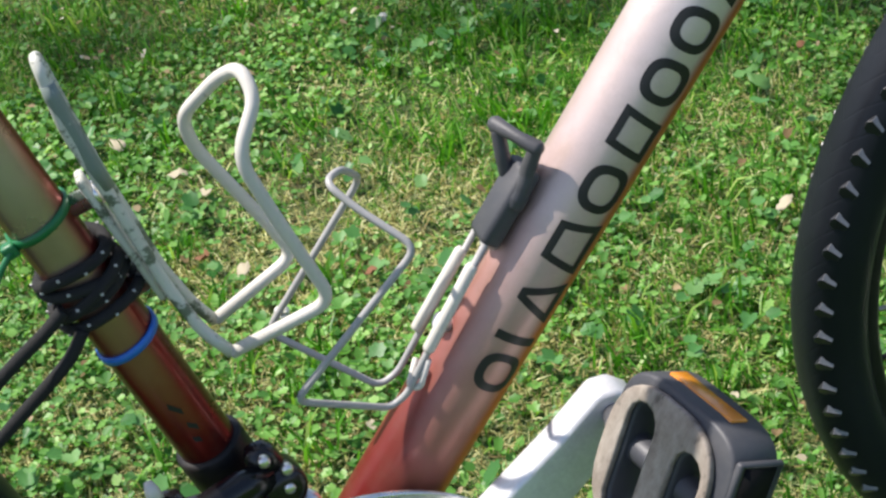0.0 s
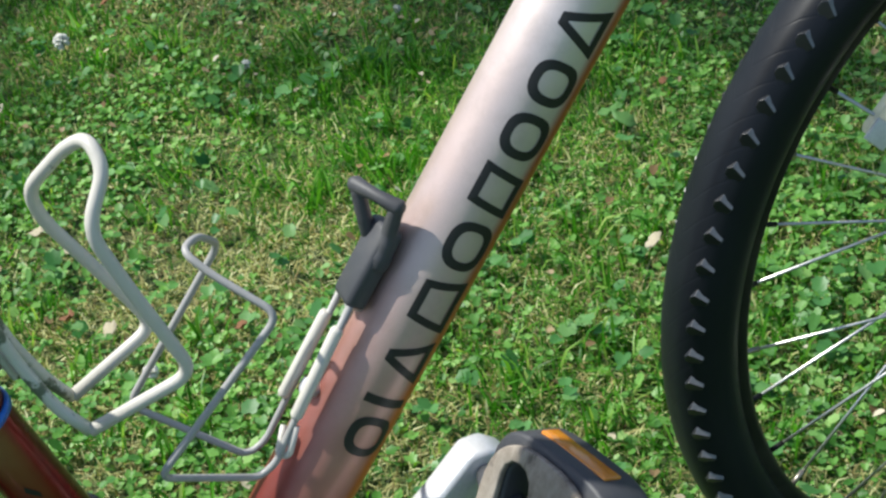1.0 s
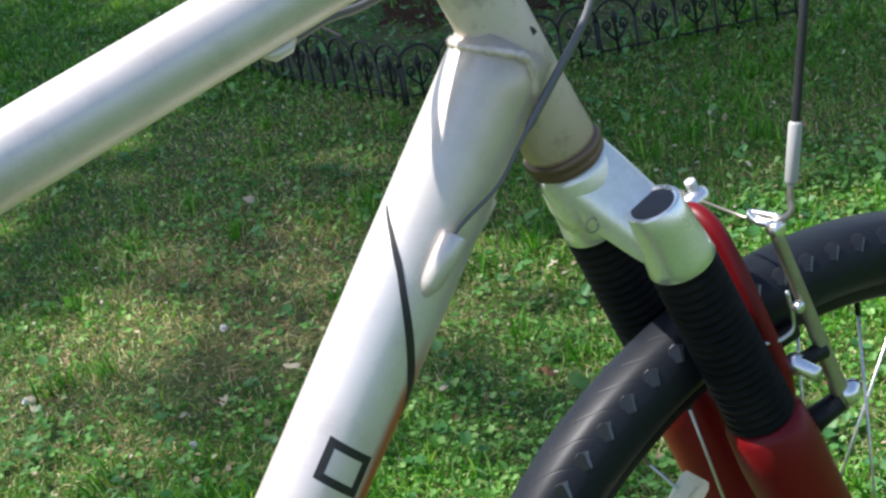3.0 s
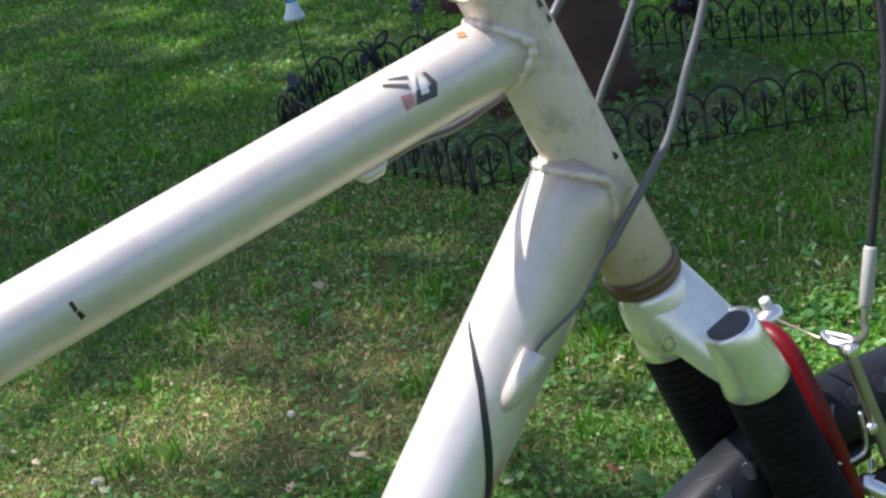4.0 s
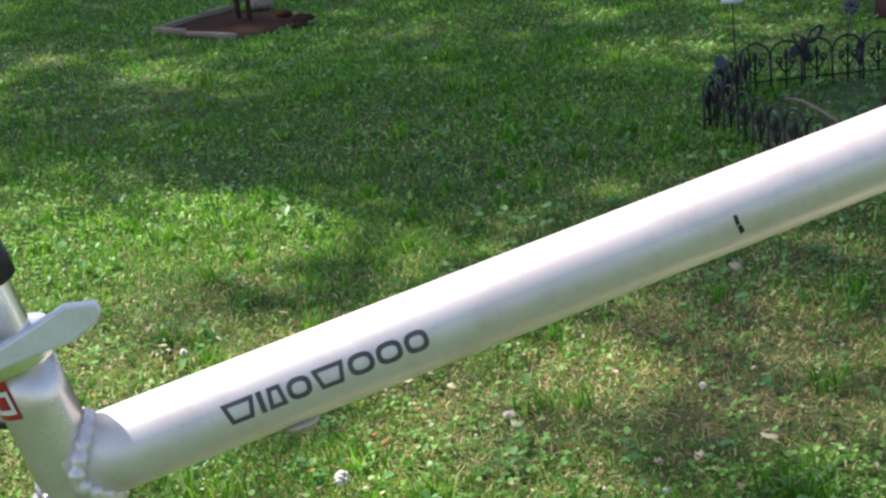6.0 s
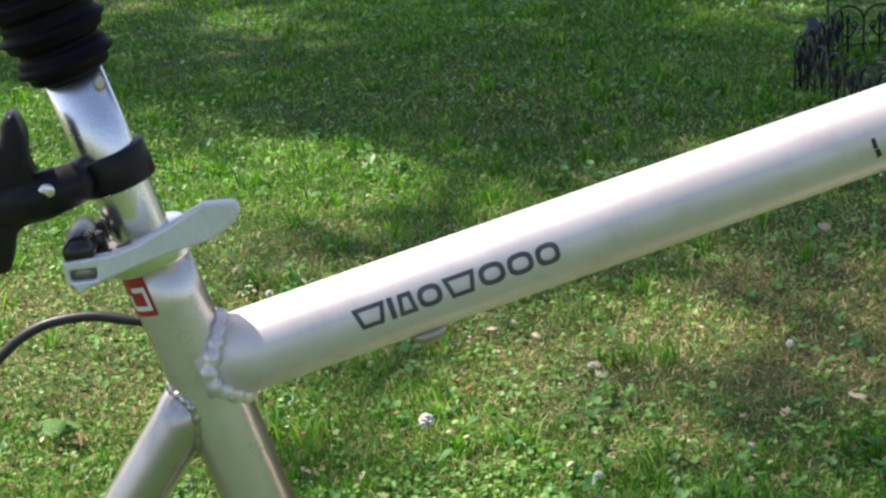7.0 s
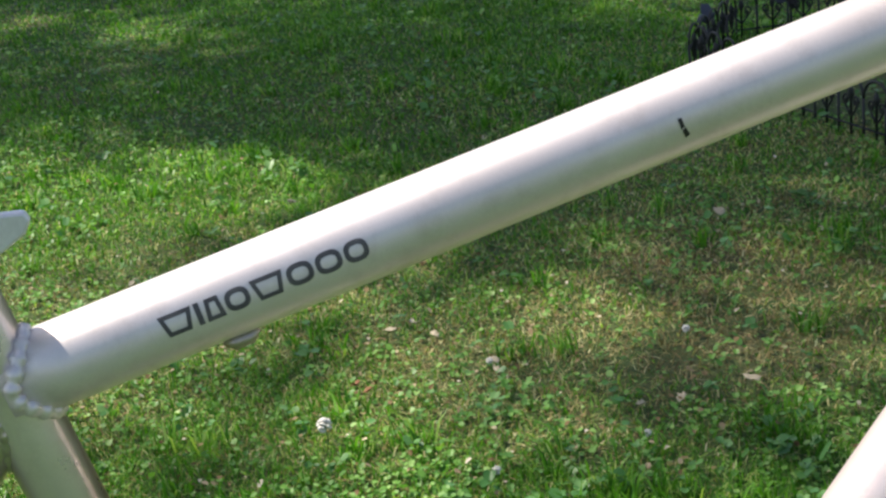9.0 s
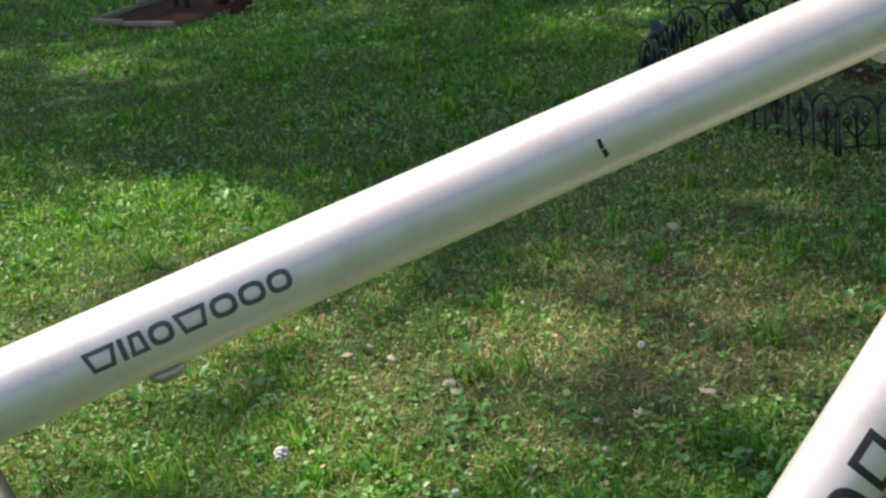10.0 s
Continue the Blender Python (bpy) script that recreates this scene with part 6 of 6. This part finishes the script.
# thatch: pale cut blades lying flat
for y0, y1, den, w in ((0.0, 0.8, 30000, 0.0017), (0.8, 1.2, 12000, 0.0017), (1.2, 2.6, 13000, 0.0022), (2.6, 4.0, 1800, 0.0036)):
    x, y = scatter(rng, y0, y1, den)
    keep = rng.random(len(x)) > 0.05 + 0.9 * growth(x, y, 3, 1.1) - 0.5 * np.exp(-((x - 0.02) / 0.32) ** 2 - ((y - 0.55) / 0.45) ** 2)
    x, y = x[keep], y[keep]
    n = len(x)
    (brown if y0 == 1.2 else straw).append(blades(rng, x, y, 0.014 + 0.014 * rng.random(n), w * (0.5 + rng.random(n)), 1.0 + 0.8 * rng.random(n)))
# lush tufts of longer blades
for y0, y1, den, w in ((0.0, 1.2, 150, 0.0034), (1.2, 2.8, 40, 0.0040), (2.8, 5.0, 26, 0.0052)):
    x, y = scatter(rng, y0, y1, den)
    keep = rng.random(len(x)) < growth(x, y)
    x, y = np.repeat(x[keep], 22), np.repeat(y[keep], 22)
    n = len(x)
    fresh.append(blades(rng, x + rng.normal(0, 0.014, n), y + rng.normal(0, 0.014, n), 0.03 + 0.035 * rng.random(n), w * (0.6 + 0.8 * rng.random(n)), np.full(n, 0.5)))
# the rest of the lawn round about, out to a few metres
wide_rng = np.random.default_rng(77)
n = 210000
x, y = wide_rng.normal(0.8, 2.2, n), wide_rng.normal(1.2, 2.4, n)
out = (x < -0.4 - 0.16 * y) | (x > np.where(y < 2.2, 0.7 + 1.12 * y, 2.0 + 0.53 * y)) | (y < 0)
x, y = x[out], y[out]
g = growth(x, y)
n = len(x)
fresh.append(blades(wide_rng, x, y, 0.032 * (0.4 + 0.9 * wide_rng.random(n)) * (0.5 + 0.95 * g), 0.0085 * (0.5 + wide_rng.random(n)), np.full(n, 0.62)))
v, f = gather(fresh)
tagged(raw("grass", v, f, grass_mat), "short green lawn grass", "grass", kind="stuff")
v, f = gather(straw)
tagged(raw("dry_grass", v, f, straw_mat), "dry straw-coloured grass among the green", "grass", kind="stuff")
v, f = gather(brown)
tagged(raw("thatch", v, f, brown_mat), "flat brown thatch of old grass on worn lawn", "grass", kind="stuff")

# clover and other broad leaves
lobe = np.array([(0, 0), (0.30, 0.20), (0.46, 0.55), (0.40, 0.88), (0.16, 1.0), (0.0, 0.93), (-0.16, 1.0), (-0.40, 0.88), (-0.46, 0.55), (-0.30, 0.20)])
scallop = np.array([(0.0, 0.22)] + [((0.52 if k % 2 else 0.43) * math.sin(radians(-152 + 25.33 * k)), 0.5 + (0.52 if k % 2 else 0.43) * math.cos(radians(-152 + 25.33 * k))) for k in range(13)])
clover_mat = leafy("clover_leaf", [(0.0, (0.08, 0.22, 0.055)), (0.5, (0.13, 0.32, 0.08)), (1.0, (0.22, 0.43, 0.13))], 0.45, 0.35, gloss=0.2)
broad_mat = leafy("broad_leaf", [(0.0, (0.05, 0.17, 0.045)), (0.5, (0.10, 0.27, 0.08)), (1.0, (0.20, 0.38, 0.14))], 0.4, 0.3, gloss=0.3)
creeper_mat = leafy("creeping_leaf", [(0.0, (0.05, 0.17, 0.030)), (0.45, (0.15, 0.36, 0.070)), (0.8, (0.23, 0.47, 0.11)), (1.0, (0.38, 0.59, 0.21))], 0.42, 0.38, gloss=0.3)


def leaf_sheet(rng, x, y, z, size, yaw, lean, lobe=lobe):
    """One cupped leaf at each place, as a fan of triangles."""
    n, m = len(x), len(lobe)
    c, s = np.cos(yaw), np.sin(yaw)
    lx, ly = lobe[None, :, 0] * size[:, None], lobe[None, :, 1] * size[:, None]
    cup = (np.abs(lobe[None, :, 0]) * (0.1 + 0.6 * rng.random((n, 1))) - 0.22 * rng.random((n, 1)) * lobe[None, :, 1] ** 2) * size[:, None]
    v = np.zeros((n, m, 3), np.float32)
    v[:, :, 0] = x[:, None] + lx * c[:, None] - ly * s[:, None]
    v[:, :, 1] = y[:, None] + lx * s[:, None] + ly * c[:, None]
    v[:, :, 2] = z[:, None] + cup + ly * lean[:, None]
    k = np.arange(n)[:, None] * m
    tri = np.array([(0, j, j + 1) for j in range(1, m - 1)]).ravel()
    return v.reshape(-1, 3), (k + tri).reshape(-1, 3)


def clover(rng, y0, y1, den, size, power):
    """Three leaflets on each stalk, in ragged clumps."""
    x, y = scatter(rng, y0, y1, den)
    g = growth(x, y, 5, 3.2)
    keep = rng.random(len(x)) < np.clip((g - 0.42) * 3.0, 0, 1) ** power * np.where((y < 1.0) & (x < 0.25), 0.4, 0.65)
    x, y, g = x[keep], y[keep], g[keep]
    n = len(x)
    z = ground_height(x, y) + 0.008 + 0.03 * g * rng.random(n)
    turn, s = rng.random(n) * math.tau, size * (0.4 + 1.0 * rng.random(n) ** 1.4)
    return [leaf_sheet(rng, x, y, z, s, turn + k * math.tau / 3 + rng.normal(0, 0.22, n), rng.normal(0.05, 0.45, n)) for k in range(3)]


v, f = gather(clover(rng, 0.0, 1.2, 3600, 0.0095, 1.0) + clover(rng, 1.2, 2.4, 1500, 0.0085, 1.2) + clover(rng, 2.4, 5.0, 420, 0.012, 1.2))
tagged(raw("clover", v, f, clover_mat), "low patches of three-leaved clover", "clover", kind="stuff")
# creeping scalloped leaves, thick in the near lawn and thinning out far off
pieces = []
for y0, y1, den, size in ((0.0, 0.75, 21000, 0.0105), (0.75, 1.3, 14000, 0.0105), (1.3, 2.4, 3200, 0.0100), (2.4, 3.6, 1900, 0.0125), (3.6, 5.5, 1000, 0.016), (5.5, 9.0, 330, 0.024)):
    x, y = scatter(rng, y0, y1, den)
    g = growth(x, y, 11, 2.4)
    keep = rng.random(len(x)) < np.clip((g - 0.30) * 2.4, 0.04, 0.9) * (1 - 0.7 * worn_spot(x, y))
    x, y, g = x[keep], y[keep], g[keep]
    n = len(x)
    pieces.append(leaf_sheet(rng, x, y, ground_height(x, y) + 0.006 + 0.024 * g * rng.random(n), size * (0.4 + 0.9 * rng.random(n) ** 1.5), rng.random(n) * math.tau, rng.normal(0.0, 0.5, n), scallop))
v, f = gather(pieces)
tagged(raw("creeping_weeds", v, f, creeper_mat), "thick low growth of small scalloped green leaves", "weeds", kind="stuff")
pieces = []
for y0, y1, den, size in ((0.0, 1.2, 240, 0.016), (1.2, 2.6, 150, 0.016), (2.6, 5.0, 50, 0.022)):
    x, y = scatter(rng, y0, y1, den)
    keep = rng.random(len(x)) < np.clip(growth(x, y, 9, 2.6) * 2.6 - 1.0, 0, 1)
    x, y = x[keep], y[keep]
    n = len(x)
    for k in range(3):
        turn = rng.random(n) * math.tau
        pieces.append(leaf_sheet(rng, x + rng.normal(0, 0.006, n), y + rng.normal(0, 0.006, n), ground_height(x, y) + 0.014 + 0.02 * rng.random(n), size * (0.6 + 0.7 * rng.random(n)), turn, rng.normal(0.12, 0.5, n), scallop))
# weeds growing thick inside the fenced bed
n = 420
a, r = rng.random(n) * math.tau, np.sqrt(rng.random(n))
x, y = 2.05 + 0.62 * r * np.cos(a), 2.85 + 0.72 * r * np.sin(a)
pieces.append(leaf_sheet(rng, x, y, 0.015 + 0.03 * rng.random(n), 0.014 + 0.016 * rng.random(n), rng.random(n) * math.tau, rng.normal(0.2, 0.5, n)))
v, f = gather(pieces)
tagged(raw("broad_leaf_weeds", v, f, broad_mat), "rounded broad-leaved weeds in the lawn", "weeds", kind="stuff")

# leaf litter crumbs
crumb_mat = leafy("crumb", [(0.0, (0.13, 0.085, 0.045)), (0.5, (0.28, 0.20, 0.11)), (0.85, (0.45, 0.36, 0.25)), (1.0, (0.70, 0.64, 0.54))], 0.85, 0.15)
x, y = (np.concatenate(q) for q in zip(scatter(rng, 0.1, 4.5, 110), scatter(rng, 1.1, 2.2, 300)))
n = len(x)
v, f = leaf_sheet(rng, x, y, ground_height(x, y) + 0.012 + 0.016 * rng.random(n), 0.004 + 0.007 * rng.random(n), rng.random(n) * math.tau, rng.normal(0, 0.5, n))
tagged(raw("leaf_litter", v, f, crumb_mat), "small pale crumbs of dead leaf on the lawn", "leaf litter", kind="stuff")

# single fallen leaves and flowers
pale_leaf = leafy("pale_dead_leaf", [(0.0, (0.36, 0.30, 0.20)), (0.5, (0.46, 0.40, 0.29)), (1.0, (0.55, 0.50, 0.40))], 0.8, 0.2)
red_leaf = leafy("red_dead_leaf", [(0.0, (0.19, 0.09, 0.05)), (1.0, (0.27, 0.14, 0.085))], 0.8, 0.2)
big_leaf = leafy("plantain_leaf", [(0.0, (0.12, 0.27, 0.09)), (1.0, (0.14, 0.30, 0.1))], 0.4, 0.3)
petal = worn("white_petal", (0.72, 0.70, 0.62), 0.7, amount=0.2)


def fallen(x, y, size, turn, material, label, category="leaf", curl=0.35, name="fallen_leaf"):
    bm = bmesh.new()
    pts = [(0, 0), (0.18, 0.12), (0.30, 0.40), (0.22, 0.75), (0, 1.0), (-0.2, 0.72), (-0.30, 0.38), (-0.16, 0.1)]
    pts = [p for a, b in zip(pts, pts[1:] + pts[:1]) for p in (a, ((a[0] + b[0]) / 2, (a[1] + b[1]) / 2))]
    ragged = random.Random(int(x * 977 + y * 3571) + 7)
    pts = [(px * (0.75 + 0.6 * ragged.random()), py + 0.12 * (ragged.random() - 0.5)) for px, py in pts]
    twist = 0.5 * (ragged.random() - 0.5)
    rim = [bm.verts.new((px * size, (py - 0.5) * size, size * (curl * (px * px * 4 + (py - 0.5) ** 2) + twist * px * (py - 0.5) * 2 + 0.10 * ragged.random()) + 0.0006)) for px, py in pts]
    mid = bm.verts.new((0, 0, 0.0))
    for j in range(len(rim)):
        bm.faces.new((rim[j], rim[(j + 1) % len(rim)], mid))
    geo = bmesh.ops.extrude_face_region(bm, geom=bm.faces[:])
    bmesh.ops.translate(bm, verts=[q for q in geo["geom"] if isinstance(q, bmesh.types.BMVert)], vec=(0, 0, -0.0006))
    bmesh.ops.recalc_face_normals(bm, faces=bm.faces)
    ob = obj(name, bm, material)
    ob.matrix_basis = Matrix.Translation((x, y, 0.022)) @ Matrix.Rotation(turn, 4, "Z") @ Matrix.Rotation(0.4 * math.sin(turn * 5), 4, "X")
    return tagged(ob, label, category, "leaves lying on the lawn")


PALE, RED = "pale curled dead leaf lying on the lawn", "reddish brown dead leaf lying on the lawn"
for x, y, s, t, m, l in ((-0.089, 1.072, 0.04, 0.4, pale_leaf, PALE), (-0.03, 0.95, 0.035, 1.3, pale_leaf, PALE), (-0.006, 0.892, 0.03, 2.6, pale_leaf, PALE), (0.544, 0.521, 0.035, 2.0, pale_leaf, PALE), (-0.035, 0.76, 0.032, 0.9, red_leaf, RED), (0.0, 0.708, 0.035, 2.4, pale_leaf, PALE), (0.124, 0.635, 0.026, 1.0, red_leaf, RED),
                         (0.99, 1.01, 0.035, 0.3, red_leaf, RED), (1.208, 1.312, 0.03, 1.1, pale_leaf, PALE), (0.623, 1.319, 0.03, 2.2, pale_leaf, PALE), (0.399, 1.582, 0.03, 0.5, pale_leaf, PALE), (1.0, 2.09, 0.045, 0.2, pale_leaf, PALE), (0.865, 1.087, 0.026, 1.9, pale_leaf, PALE), (0.723, 0.814, 0.024, 2.5, red_leaf, RED), (0.74, 1.335, 0.046, 0.55, pale_leaf, PALE),
                         (0.21, 2.65, 0.035, 1.5, pale_leaf, PALE), (0.394, 1.545, 0.028, 0.2, pale_leaf, PALE), (0.268, 1.789, 0.034, 1.2, pale_leaf, PALE), (0.317, 1.803, 0.028, 2.9, pale_leaf, PALE), (0.334, 1.735, 0.03, 0.5, pale_leaf, PALE), (0.172, 1.59, 0.03, 0.9, red_leaf, RED), (0.186, 1.56, 0.024, 2.0, red_leaf, RED), (0.56, 1.325, 0.024, 1.2, pale_leaf, PALE), (-0.155, 2.28, 0.036, 2.2, pale_leaf, PALE), (-0.137, 2.166, 0.03, 0.7, pale_leaf, PALE), (0.106, 2.248, 0.026, 1.7, pale_leaf, PALE), (0.306, 3.622, 0.03, 1.0, pale_leaf, PALE)):
    fallen(x, y, s * 0.72, t, m, l, curl=0.6)
for x, y, s, t in ((1.183, 2.108, 0.05, 0.6), (0.639, 0.787, 0.035, 1.1), (0.852, 0.672, 0.03, 2.1), (1.0, 0.95, 0.045, 0.2), (-0.474, 1.61, 0.06, 0.5), (-0.45, 1.60, 0.05, 1.2), (0.638, 0.763, 0.035, 0.4)):
    fallen(x, y, s, t, big_leaf, "broad bright green weed leaf in the grass", "weed leaf", 0.5, "weed_leaf")
tagged(obj("twig", sweep(smooth_path([(-0.445, 1.585, 0.02), (-0.43, 1.575, 0.03), (-0.425, 1.55, 0.02)]), [0.0026] * 17, 8), crumb_mat), "short pale dry twig on the lawn", "twig")


def flower_head(x, y, z, size):
    ob = thing("clover_flower", "round white clover flower head standing in the grass", "flower", "white clover flowers", at=(x, y, 0))
    part("stem", sweep([(0, 0, -0.005), (0.003, 0, z * 0.5), (0, 0, z)], 0.0012, 6), clover_mat, ob)
    bm = bmesh.new()
    r = random.Random(int(x * 1000))
    for j in range(46):
        d = Vector((r.gauss(0, 1), r.gauss(0, 1), r.gauss(0.3, 1))).normalized()
        add_sweep(bm, [Vector((0, 0, z)) + d * size * 0.3, Vector((0, 0, z)) + d * size * 0.8, Vector((0, 0, z)) + d * size], [size * 0.12, size * 0.2, size * 0.06], 5)
    part("head", bm, petal, ob, "white flower head")
    return ob


for x, y, z, s in ((0.096, 1.425, 0.042, 0.0145), (0.392, 1.58, 0.026, 0.007), (0.537, 1.235, 0.022, 0.007), (0.306, 1.215, 0.022, 0.008), (0.02, 0.60, 0.035, 0.010), (0.72, 1.55, 0.03, 0.008), (-0.1, 2.1, 0.03, 0.009)):
    flower_head(x, y, z, s * 0.85)
